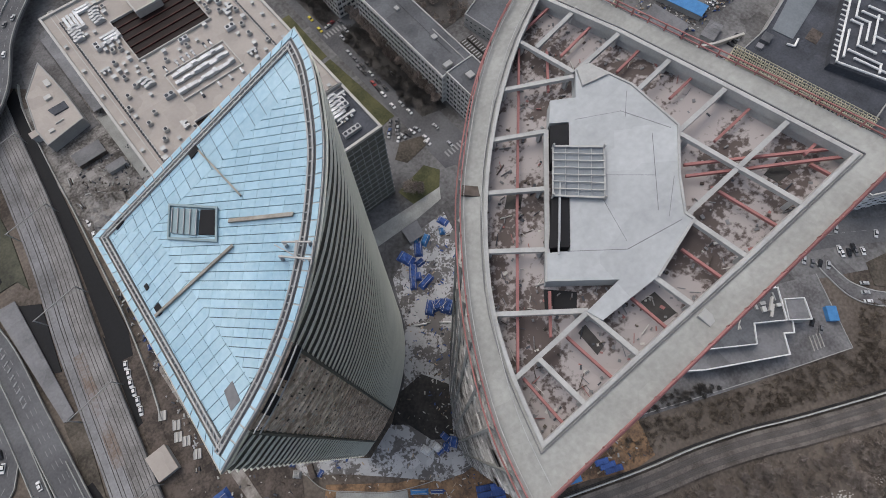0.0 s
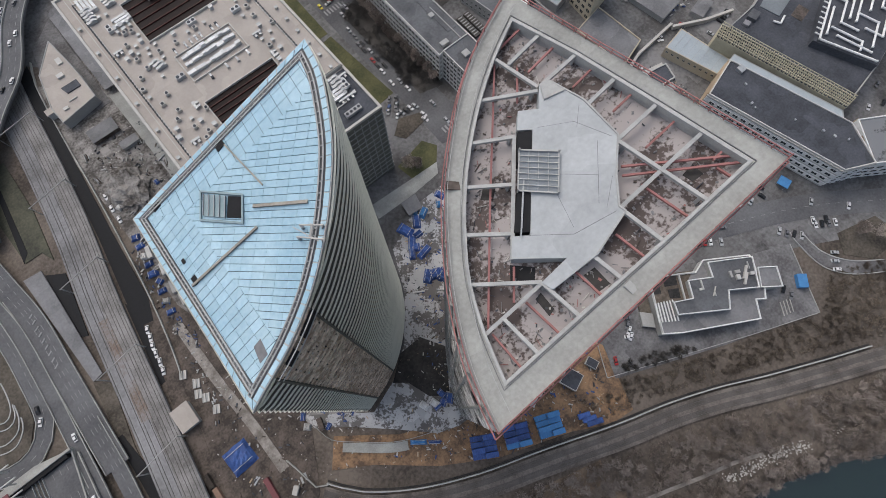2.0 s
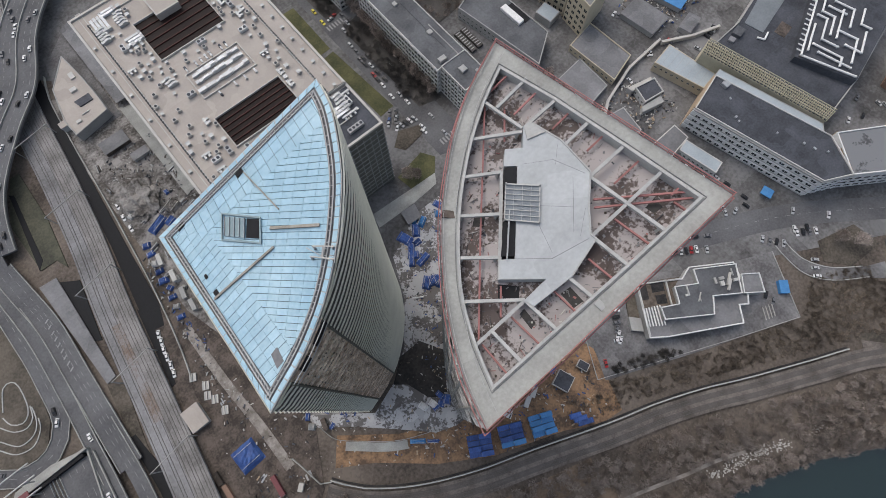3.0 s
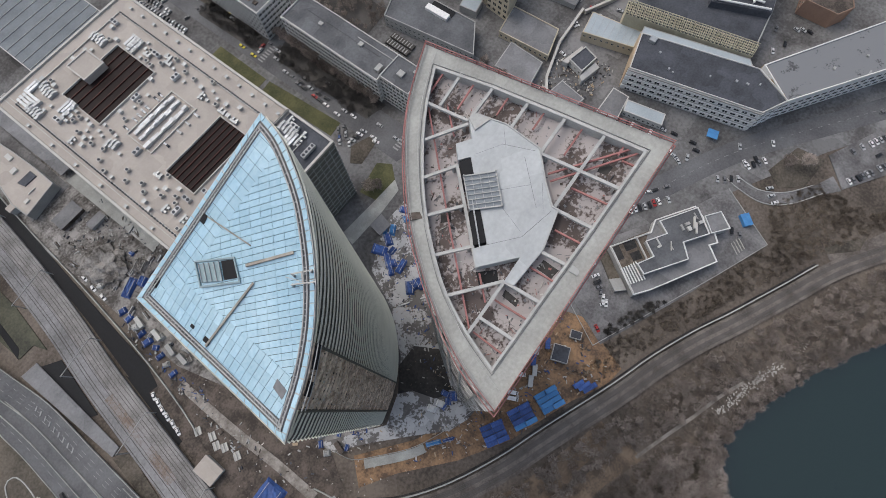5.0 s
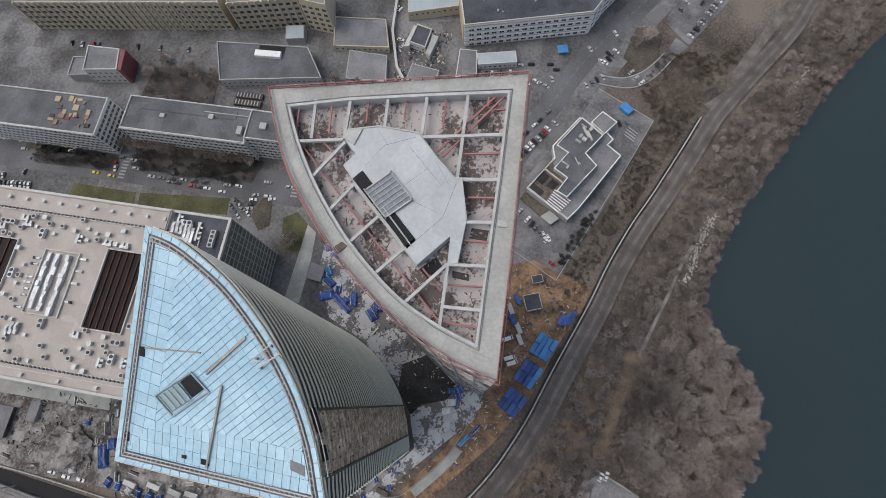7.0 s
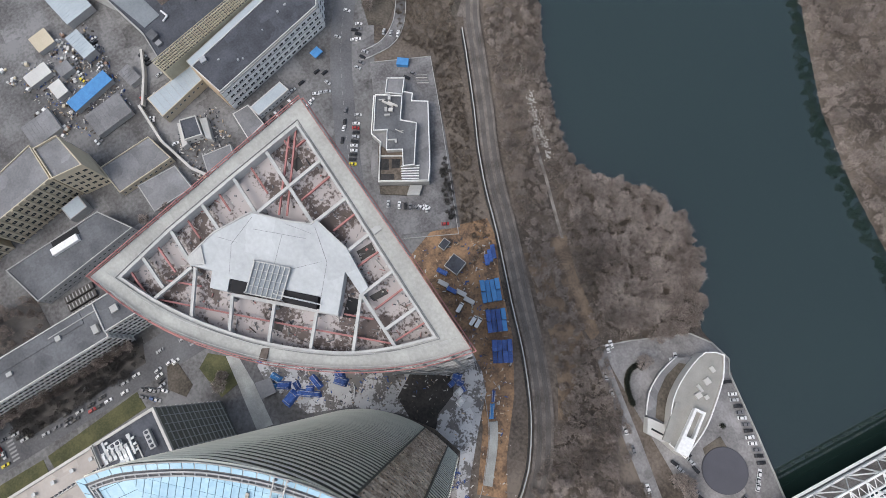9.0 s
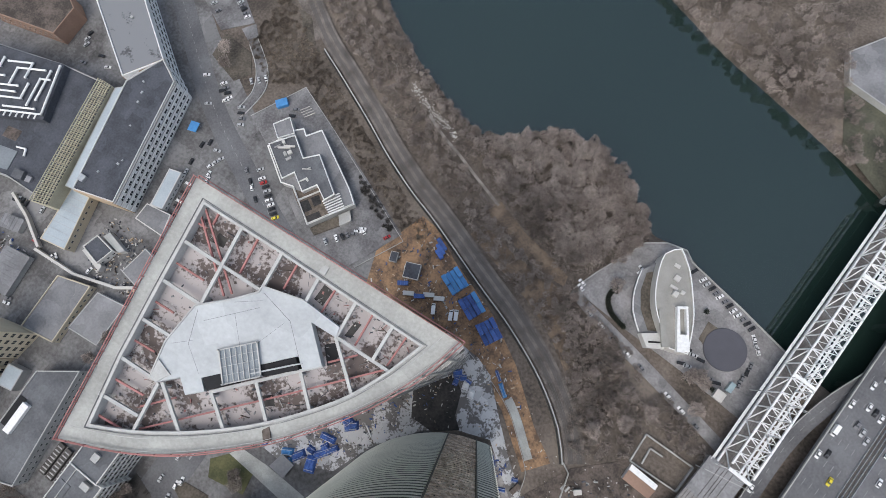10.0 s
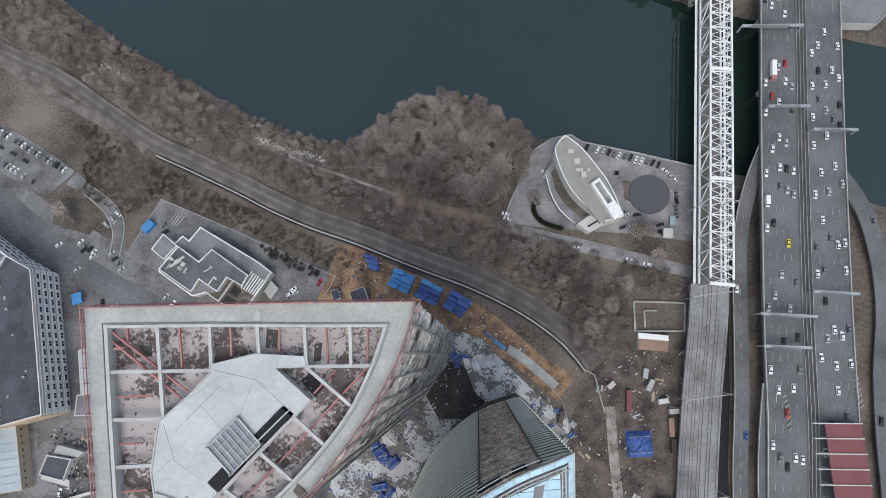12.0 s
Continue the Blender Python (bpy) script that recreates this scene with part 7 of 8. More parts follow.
car_row((-206, -21), (-211, 2), 8, 10, 0.1)
car_row((-200, 4), (-206, 18), 4, 100, 0.1)
car_row((-201, -27), (-199, -6), 6, 20, 0.2)
car_row((-207, 16), (-203, 26), 3, 60, 0)
car_row((-222, 74), (-212, 84), 3, 140, 0.3)
car_row((-219, -76), (-228, -73), 3, 80, 0.2)
car_row((-258, -77), (-246, -82), 5, 70, 0.2)
car_row((-264, -66), (-268, -80), 5, 10, 0.3)
car_row((-300, -66), (-276, -62), 8, 100, 0.3)
car_row((-330, -104), (-262, -112), 22, 20, 0.35)
car_row((-330, -88), (-290, -96), 12, 110, 0.4)
car_row((-262, -96), (-256, -118), 7, 15, 0.4)
car_row((-202, -205), (-196, -300), 24, 8, 0.45)
car_row((-160, -240), (-152, -226), 4, 30, 0.1)
car_row((-174, -120), (-160, -112), 5, 60, 0.3)
car_row((84.4, -131), (90, -103), 6, 70, 0.0, 0.4, "white")
car_row((63, 117.5), (106, 105.5), 14, 60, 0.1)
car_row((107, 103), (113, 96), 3, 130, 0.0)
car_row((113.5, 94), (111.5, 74), 5, 100, 0.2)
car_row((80, 69.5), (104, 70.5), 6, 20, 0.2)
car_row((80, 78), (92, 76), 3, 10, 0.0)
car_row((40, 104), (42, 98), 2, 150, 0.0, tone="white")
car_row((16.5, 80), (18.5, 74), 2, 160, 0.0, tone="white")
car_row((24, 67), (108, 44.6), 9, 164, 0.35, 0.45)
for x, y, r in ((-317.3, 37, 20), (-335.4, 45.5, 80), (-334.2, 41.3, 80), (-332, 38, 80), (-325, 27, 10), (-308, 33, 30), (-106.9, 30.9, 30), (-104.1, 36.2, 30), (-105.6, 33.4, 30), (-89.2, 39.8, 60), (-183.4, 70.8, 30), (-183.8, 75.6, 30), (-226.2, 56.6, 50), (-232.4, 60.7, 50), (-234.4, 48.9, 35), (-248.1, 63.9, 36), (-218.5, 13, 100), (-216.9, 6, 100), (-209.1, 27.3, 20), (-216.4, 29.1, 100), (-219.9, 25.1, 100), (-117.6, -225.3, 90), (-114.8, -223.6, 90), (-112.4, -221.8, 90), (-113.8, -235.9, 0), (-110.8, -234.9, 0), (-112.2, -290.8, 80), (-109.4, -292.6, 80), (-116, -325.8, 0), (-115.4, -321.7, 0)):
    put_car(x, y, 0.45, r)
for x, y, r in ((-43.5, 20.5, 28), (-33.5, 22.8, 25), (-31, 24.6, 25)):
    put_car(x, y, 0.4, r + 90, "van")
for tone in CARS:
    if tone not in USED:
        put_car(-205, 48, 0.3, 20, tone)


def join_far_cars():
    verts, faces, mats, slots = [], [], [], []
    for tone, spots in FAR_CARS.items():
        for ob in CARS[tone].children:
            mat = ob.data.materials[0]
            if mat not in mats:
                mats.append(mat)
            own = [v.co.copy() for v in ob.data.vertices]
            for m in spots:
                base = len(verts)
                verts += [tuple(m @ v) for v in own]
                for f in ob.data.polygons:
                    faces.append([base + i for i in f.vertices])
                    slots.append(mats.index(mat))
    me = bpy.data.meshes.new("distant_cars")
    me.from_pydata(verts, [], faces)
    for mat in mats:
        me.materials.append(mat)
    me.polygons.foreach_set("material_index", slots)
    tagged(new("distant_cars"  , me), "many small parked cars of mixed colours", "cars", kind="stuff")


join_far_cars()


# ---- trees and scrub ----
def twigs(rng, n, crown, height, squash=0.75):
    """Corner arrays of n thin twig triangles filling an uneven crown."""
    d = rng.normal(size=(n, 3))
    d /= np.linalg.norm(d, axis=1, keepdims=True)
    lump = 0.72 + 0.28 * np.sin(d[:, 0] * 3.1 + rng.uniform(0, 6)) * np.cos(d[:, 1] * 2.7 + rng.uniform(0, 6))
    r = crown * lump * rng.uniform(0.25, 1, n) ** 0.5
    p = d * r[:, None] * (1, 1, squash) + (0, 0, height - crown * squash)
    out = d * 0.8 + rng.normal(size=(n, 3)) * 0.5 + (0, 0, 0.25)
    out /= np.linalg.norm(out, axis=1, keepdims=True)
    length, width = rng.uniform(0.6, 1.7, n)[:, None], rng.uniform(0.05, 0.13, n)[:, None]
    side = np.cross(out, rng.normal(size=(n, 3)))
    side /= np.linalg.norm(side, axis=1, keepdims=True)
    return np.stack([p - side * width, p + side * width, p + out * length], 1)


def mesh_from(tris, name, mat):
    me = bpy.data.meshes.new(name)
    v = tris.reshape(-1, 3)
    n = len(v)
    me.vertices.add(n)
    me.vertices.foreach_set("co", v.astype(np.float32).ravel())
    me.loops.add(n)
    me.loops.foreach_set("vertex_index", np.arange(n, dtype=np.int32))
    me.polygons.add(n // 3)
    me.polygons.foreach_set("loop_start", np.arange(0, n, 3, dtype=np.int32))
    me.polygons.foreach_set("loop_total", np.full(n // 3, 3, dtype=np.int32))
    me.update(calc_edges=True)
    me.materials.append(mat)
    return me


def tree_kinds():
    kinds = []
    for k in range(5):
        rng = np.random.default_rng(40 + k)
        crown, height = rng.uniform(3.0, 5.2), rng.uniform(8, 12)
        t = tagged(new("bare_tree"), "leafless grey-brown tree with fine twigs", "tree", "bank trees")
        bm = bmesh.new()
        tube_into(bm, (0, 0, -0.5), (0.2, 0.1, height * 0.55), 0.22, 6)
        for v in bm.verts:
            if v.co.z > 1:
                v.co.x, v.co.y = 0.2 + (v.co.x - 0.2) * 0.5, 0.1 + (v.co.y - 0.1) * 0.5
        for j in range(9):
            a = j * 2.4
            z = height * rng.uniform(0.25, 0.55)
            tip = (math.cos(a) * crown * 0.8, math.sin(a) * crown * 0.8, z + height * rng.uniform(0.15, 0.35))
            tube_into(bm, (0.1, 0.05, z), tip, 0.07, 4)
        part("trunk", bm, BARK, t)
        ob = new("crown", mesh_from(twigs(rng, 1300, crown, height), "crown", TWIG))
        ob.parent = t
        kinds.append(t)
    return kinds


TREES = tree_kinds()
tree_used = set()
tree_rnd = random.Random(8)


def put_tree(x, y, z=0.0, s=1.0):
    k = tree_rnd.randrange(5)
    m = pose(x, y, z, 0, 0, tree_rnd.uniform(0, 360))
    if k in tree_used:
        t = copy_thing(TREES[k], m)
    else:
        tree_used.add(k)
        t = TREES[k]
        t.matrix_basis = m
    return t


def in_poly(x, y, poly):
    odd = False
    for (ax, ay), (bx, by) in zip(poly, poly[1:] + poly[:1]):
        if (ay > y) != (by > y) and x < (bx - ax) * (y - ay) / (by - ay) + ax:
            odd = not odd
    return odd


HEADLAND = [(-84, 118), (-60, 132), (-45, 148), (-14, 152), (9, 144), (28, 128), (33, 112), (26, 92), (4, 84), (-30, 96), (-60, 104)]
count = 0
while count < 150:
    x, y = tree_rnd.uniform(-90, 40), tree_rnd.uniform(80, 156)
    if in_poly(x, y, HEADLAND):
        put_tree(x, y, -0.5)
        count += 1
for k in range(16):
    put_tree(-126 + tree_rnd.uniform(-1, 1), -232 + k * 5.6, 0.1)
for x, y in ((91, 68), (95, 66), (88, 65.5), (33, 86), (-82, -110), (-78, -113), (-246, 84), (-240, 76), (60, 30), (66, 40), (54, 48), (72, 26), (46, 40), (80, 38), (60, 14), (98, 52), (-187, -95), (-190, -110), (-176, -95), (-182, -215), (-178, -232), (-190, -226), (-186, -206)):
    put_tree(x, y, 0.1)


def wood(name, label, spots, crown, height, n, seed, mat=TWIG):
    """Scrub or a far wood as one mesh of many small clumps of twigs."""
    rng = np.random.default_rng(seed)
    tris = []
    for x, y, z in spots:
        tris.append(twigs(rng, n, crown * rng.uniform(0.6, 1.25), height * rng.uniform(0.7, 1.2)) + (x, y, z))
    ob = new(name, mesh_from(np.concatenate(tris), name, mat))
    return tagged(ob, label, "vegetation", kind="stuff")


def scatter(n, box_, test, seed):
    rng = random.Random(seed)
    out = []
    while len(out) < n:
        x, y = rng.uniform(box_[0], box_[2]), rng.uniform(box_[1], box_[3])
        if test(x, y):
            out.append((x, y, 0))
    return out


NB = [p for p in NEAR_BANK if -460 < p[0] < 60]
BANK_ZONE = [(p[0], p[1]) for p in offset_line(RAIL, 15)] + [(64, 40), (40, 66), (16, 74), (20, 90), (36, 118)] + NB[::-1][1:]
BANK_ZONE = [p for p in BANK_ZONE if p[0] > -430]


TRAIL = smooth_line([(-112, 117, 0.2), (-98, 110.4, 0.2), (-82, 105, 0.2), (-64, 98, 0.2), (-45.6, 91.2, 0.2)])
RED_DIRT = [(-50, 84), (-46, 94), (-24, 85.5), (-3, 81), (9, 77), (10, 71), (-4, 71), (-30, 77)]


def bank_test(x, y):
    if in_poly(x, y, RED_DIRT) and (x * 7.3 + y * 3.1) % 1 > 0.12:
        return False
    if min(math.hypot(x - p[0], y - p[1]) for p in TRAIL) < 3.4:
        return False
    if (-136 < x < -88 and abs(y - (130 - (x + 134) * 0.39)) < 3.0) or (-240 < x < -214 and abs(y - (183 - (x + 240) * 0.62)) < 2.5):
        return False
    return in_poly(x, y, BANK_ZONE) and float(river_depth(np.array([x]), np.array([y]))[0]) < -1.5


spots = [(x, y, max(-4, min(0, -5.5 + 0.6 * -float(river_depth(np.array([x]), np.array([y]))[0])))) for x, y, _ in scatter(1350, (-420, 10, 64, 330), bank_test, 21)]
wood("bank_scrub", "leafless grey-brown scrub along the river bank", spots, 2.6, 4.4, 230, 5, MIDBRUSH)
spots = scatter(2200, (-420, 10, 64, 330), bank_test, 22)
wood("undergrowth", "low tangled brown undergrowth on the bank", spots, 1.7, 1.6, 90, 6, BRUSH)
FB = [p for p in FAR_BANK if -200 < p[0] < 140]
FAR_ZONE = FB + [(120, 230), (84, 262), (70, 300), (-60, 420), (-200, 520)]
wood("far_wood", "leafless brown wood on the far river bank", scatter(1100, (-200, 205, 140, 480), lambda x, y: in_poly(x, y, FAR_ZONE), 23), 3.4, 8.0, 330, 7)
edge_spots = []
far_line = smooth_line([p for p in FAR_BANK if -360 < p[0] < 140], 3.0)
for k, p in enumerate(far_line):
    edge_spots.append((p[0] + math.sin(k * 2.1) * 1.2, p[1] + 1.0 + math.cos(k * 1.7) * 1.6, -3.6))
wood("waterside_trees", "leafless trees leaning over the far water's edge", edge_spots, 3.2, 8.5, 300, 31)
wood("headland_scrub", "dense leafless brush under the headland trees", scatter(260, (-90, 80, 40, 156), lambda x, y: in_poly(x, y, HEADLAND), 33), 3.0, 6.5, 260, 32)
wood("evergreen_hedge", "dark clipped evergreen hedge on the quay", [(p[0], p[1], 0.6) for p in smooth_line([(34, 86), (33, 80), (36, 74.6), (41, 71.4), (48, 69.4)], 0.8)], 1.5, 1.8, 160, 34, HEDGE)
SOUTH = [(p[0], p[1]) for p in offset_line(RAIL, -5)][20:] + [(-80, 50), (-84, 48), (-139, 73), (-155, 79), (-188, 93), (-210, 80), (-240, 95), (-240, 130)]
wood("trackside_grass", "dry brown grass and shrubs below the railway", scatter(900, (-250, 40, -60, 140), lambda x, y: in_poly(x, y, SOUTH), 24), 1.6, 1.2, 90, 8, DRYGRASS)
MID = [(58, -6), (84, 14), (84, 30), (112, 30), (116, 40), (64, 58), (30, 66), (20, 60), (36, 30)]
wood("thicket", "leafless thicket between railway and quay road", scatter(250, (10, -10, 120, 70), lambda x, y: in_poly(x, y, MID), 25), 2.3, 3.4, 200, 9, MIDBRUSH)


# ---- the building site's clutter ----
def tarp_stack(x, y, w, l, h, turn, mat, label):
    """Goods stacked under a sagging tarpaulin with ridges."""
    s = tagged(new("tarpaulin_stack"), label, "tarpaulin", "covered stacks")
    rng = np.random.default_rng(int(abs(x * 7 + y * 13)))
    bm = bmesh.new()
    nx, ny = 9, 9
    grid = [[None] * (ny + 1) for _ in range(nx + 1)]
    for i in range(nx + 1):
        for j in range(ny + 1):
            u, v = i / nx * 2 - 1, j / ny * 2 - 1
            edge = min(1, 3.2 * (1 - max(abs(u), abs(v))))
            z = h * edge * rng.uniform(0.75, 1.08)
            p = pose(x, y, 0.4, 0, 0, turn) @ Vector((u * w / 2 + rng.uniform(-0.12, 0.12), v * l / 2 + rng.uniform(-0.12, 0.12), z))
            grid[i][j] = bm.verts.new(p)
    for i in range(nx):
        for j in range(ny):
            bm.faces.new((grid[i][j], grid[i + 1][j], grid[i + 1][j + 1], grid[i][j + 1]))
    part("cover", bm, mat, s)
    m = pose(x, y, 0.4, 0, 0, turn)
    for k in (-0.3, 0.3):
        part("strap", box_into(bmesh.new(), -w * 0.42, k * l - 0.08, h * 0.95, w * 0.42, k * l + 0.08, h * 1.12, m), WHITEWALL, s)
    return s


def container(x, y, turn, mat, label, l=6.0, z=0.4):
    """A site container with ribbed sides, a door end and corner posts."""
    c = tagged(new("site_container"), label, "container", "site containers")
    m = pose(x, y, z, 0, 0, turn)
    part("body", box_into(bmesh.new(), -l / 2, -1.2, 0.12, l / 2, 1.2, 2.5, m), mat, c)
    part("roof", box_into(bmesh.new(), -l / 2 - 0.05, -1.25, 2.5, l / 2 + 0.05, 1.25, 2.62, m), mat, c)
    for k in range(5):
        xx = -l / 2 + (k + 0.5) * l / 5
        part("roof_rib", box_into(bmesh.new(), xx - 0.09, -1.2, 2.62, xx + 0.09, 1.2, 2.72, m), mat, c)
    part("door", box_into(bmesh.new(), l / 2, -0.5, 0.15, l / 2 + 0.06, 0.5, 2.2, m), STEEL, c)
    return c


# three large groups of blue containers beside the railway
for gx, gy, turn, mats in ((-42, 40, -24, (BRIGHTBLUE, BRIGHTBLUE, BRIGHTBLUE, BRIGHTBLUE)), (-26.5, 33.5, -26, (BLUETARP, BLUETARP, BLUETARP, BRIGHTBLUE)), (-11, 27, -30, (BLUETARP, BLUETARP, BLUETARP, BLUETARP))):
    for k in range(4):
        for j in range(2):
            p = pose(gx, gy, 0, 0, 0, turn) @ Vector(((j - 0.5) * 6.2, (k - 1.5) * 2.75, 0))
            container(p.x, p.y, turn, mats[k], "blue site container in a row on clay")
            if (k + j) % 3 == 0:
                container(p.x, p.y, turn, mats[k], "blue site container stacked on another", z=3.15)
for k in range(3):
    container(-60 + k * 1.0, 51 - k * 0.2 - k * 2.6 + 2.6, -24, BLUETARP, "dark blue site container on clay", 8 - k)
for x, y, t in ((-60, 20, 28), (-54, 22, 30), (-50, 25.5, 30), (-44, 27, 28), (-66, 23, 30)):
    container(x, y, t, random.Random(int(x)).choice((BLUETARP, WHITEWALL, STEEL)), "site container beside the tower's fence")
for x, y, w, l, h in ((-65.5, 31.5, 9, 9, 3.2), (-79, 32.6, 4.4, 6, 2.6)):
    hut = tagged(new("site_hut"), "dark flat-roofed site hut with pale rim", "hut")
    m = pose(x, y, 0, 0, 0, 20)
    part("wall", box_into(bmesh.new(), -w / 2, -l / 2, 0, w / 2, l / 2, h, m), GREYWALL, hut)
    part("roof", box_into(bmesh.new(), -w / 2 + 0.3, -l / 2 + 0.3, h, w / 2 - 0.3, l / 2 - 0.3, h + 0.12, m), BITUMEN, hut)
    for a, b, c, d in ((-1, -1, 1, -0.93), (-1, 0.93, 1, 1), (-1, -1, -0.93, 1), (0.93, -1, 1, 1)):
        part("rim", box_into(bmesh.new(), a * w / 2, b * l / 2, h - 0.1, c * w / 2, d * l / 2, h + 0.3, m), PALEBAND, hut)
shed = tagged(new("site_shed"), "small grey flat-roofed site shed", "shed")
part("wall", prism([(-69, -96), (-67, -88), (-59, -89), (-60, -97)], 0, 3.2), GREYWALL, shed)
part("roof", prism([(-69.3, -96.4), (-67.2, -87.6), (-58.6, -88.6), (-59.6, -97.4)], 3.2, 3.4), GREYROOF, shed)
# blue covered heaps between the towers
for x, y, w, l, h, t, mat in ((-66, -86, 7, 4, 2.4, 30, BRIGHTBLUE), (-60, -84, 8, 4.5, 2.6, 55, BLUETARP), (-52, -84, 6, 9, 2.4, 20, BLUETARP), (-50, -76, 9, 4, 2.6, 50, BLUETARP), (-47, -72, 9, 3.4, 2.4, 52, BLUETARP), (-56, -78, 5, 4, 2, 0, BLUETARP), (-45, -56, 8, 5, 2.2, 40, BLUETARP), (-50, -54, 6, 5, 2.4, 10, BLUETARP), (-80, -88, 4, 6, 1.8, 20, BLUETARP), (-76, -84, 4, 3, 2, 60, BRIGHTBLUE), (-64, -90, 7, 3, 2, 40, BRIGHTBLUE), (82.5, -45.5, 13, 13, 2.6, 2, BLUETARP), (12, 5, 8, 2.4, 1.8, -38, BRIGHTBLUE), (6, 10, 6, 2, 1.6, -38, BLUETARP), (-5.8, -3.9, 3.6, 5, 1.8, 14, WHITEPAINT), (-1.0, -6.3, 3.4, 5, 1.8, 14, WHITEPAINT), (-9.1, -1.5, 3.6, 3.4, 1.6, 30, BLUETARP), (-13, -1, 5, 4, 1.8, 40, BLUETARP), (-11.5, -5, 3, 5, 1.8, 10, BLUETARP), (-6, -1.6, 4, 2.2, 1.4, 0, BLUETARP), (-52, -51, 8, 6, 2.6, 35, BLUETARP), (-48, -55, 6, 5, 2.4, 70, BLUETARP), (-52, -68, 9, 4, 2.6, 10, BLUETARP), (-55, -47, 5, 4, 2, 20, BLUETARP), (-50, -73, 5, 5, 2.2, 60, BLUETARP), (63.8, -177, 4, 5, 1.6, 70, BLUETARP), (64.4, -171, 3, 5, 1.6, 85, BLUETARP), (65.4, -164.5, 4, 4, 1.6, 60, WHITEWALL), (66, -159, 3, 5, 1.8, 80, BLUETARP), (67, -153, 4, 6, 1.8, 75, BLUETARP), (66.4, -147, 3, 4, 1.4, 30, BLUETARP), (68.2, -141.5, 3, 5, 1.6, 80, BLUETARP), (69.2, -135.6, 3, 4, 1.4, 60, GREYWALL), (70.4, -129, 3, 5, 1.4, 78, BLUETARP)):
    tarp_stack(x, y, w, l, h, t, mat, "heap of goods under crumpled blue tarpaulin" if mat is not WHITEPAINT else "heap of goods under white sheeting")
for a, c in (((-48, -44), (-43.6, -47.4)), ((-38.4, -51), (-33, -54.4))):
    pole = tagged(new("drain_pipe"), "long white plastic pipe lying on the slab", "pipe")
    part("pipe", tube_into(bmesh.new(), (*a, 0.9), (*c, 0.9), 0.45), WHITEPAINT, pole)
# long west yard: bundles, sheds and rubble against the tower
yard_rnd = random.Random(17)
for k in range(46):
    y = -120 + k * 2.0 + yard_rnd.uniform(-1, 1)
    x = 27 + max(0, (k - 20)) * 0.5 + yard_rnd.uniform(-2, 12)
    if y > -84 and x < 24:
        x = 25 + yard_rnd.uniform(0, 8)
    kind = yard_rnd.random()
    if kind < 0.4:
        tarp_stack(x, y, yard_rnd.uniform(2, 5), yard_rnd.uniform(2, 4), yard_rnd.uniform(1, 2), yard_rnd.uniform(0, 180), yard_rnd.choice((BLUETARP, BLUETARP, GREYWALL)), "small heap under blue sheeting in the yard")
    elif kind < 0.6:
        container(x, y, yard_rnd.choice((75, 80, 165)), yard_rnd.choice((WHITEWALL, GREYWALL, BLUETARP, RUST)), "weathered site container in the yard")
    else:
        pile = tagged(new("material_pile"), "stack of timber and rebar in the yard", "pile", "yard stacks")
        m = pose(x, y, 0.2, 0, 0, yard_rnd.uniform(0, 180))
        for j in range(5):
            w = yard_rnd.uniform(1.5, 3)
            part("board", box_into(bmesh.new(), -w, -1.2 + j * 0.5, 0, w, -0.8 + j * 0.5, yard_rnd.uniform(0.3, 1.0), m), yard_rnd.choice((RUST, GREYWALL, STEEL, BITUMEN, GREYROOF)), pile)
for k in range(60):
    x, y = yard_rnd.uniform(26, 64), yard_rnd.uniform(-240, -110)
    if yard_rnd.random() < 0.35:
        tarp_stack(x, y, yard_rnd.uniform(2, 6), yard_rnd.uniform(2, 4), yard_rnd.uniform(0.8, 1.8), yard_rnd.uniform(0, 180), yard_rnd.choice((BLUETARP, GREYWALL, YARD, WHITEWALL)), "covered heap in the dusty yard")
    else:
        pile = tagged(new("material_pile"), "loose stack of site timber and panels", "pile", "yard stacks")
        m = pose(x, y, 0.2, 0, 0, yard_rnd.choice((0, 15, 80, 95)))
        for j in range(4):
            w = yard_rnd.uniform(1.0, 3)
            part("board", box_into(bmesh.new(), -w, -1.2 + j * 0.6, 0, w, -0.75 + j * 0.6, yard_rnd.uniform(0.3, 1.2), m), yard_rnd.choice((RUST, GREYROOF, GREYWALL, STEEL, BITUMEN)), pile)
# rubble mound
rng = np.random.default_rng(2)
bm = bmesh.new()
bmesh.ops.create_icosphere(bm, subdivisions=4, radius=1.0)
for v in bm.verts:
    n = noise.noise(v.co * 3) * 0.25 + noise.noise(v.co * 9) * 0.12
    v.co = Vector((v.co.x * 12 * (1 + n), v.co.y * 15 * (1 + n), max(-0.2, v.co.z * 4 * (1 + 2 * n)))) + Vector((52, -206, 0.2))
tagged(part("rubble_mound", bm, YARD), "grey rubble mound in the yard", "mound")
for x, y, t in ((62, -164, 78), (61, -151, 80), (62, -139, 78), (61.5, -130, 84)):
    container(x, y, t, WHITEWALL if y < -140 else GREYWALL, "pale site container beside the yard fence", 7)
for x, y in ((64, -209), (65, -200.5), (65, -192)):
    put_car(x, y, 0.3, 84, "white")
for x, y, w, l in ((52, -184, 12, 6), (45, -181, 6, 5), (39, -189, 8, 8)):
    tarp_stack(x, y, w, l, 2.0, 20, BLUETARP if x > 40 else YARD, "large heap under dull sheeting in the yard")
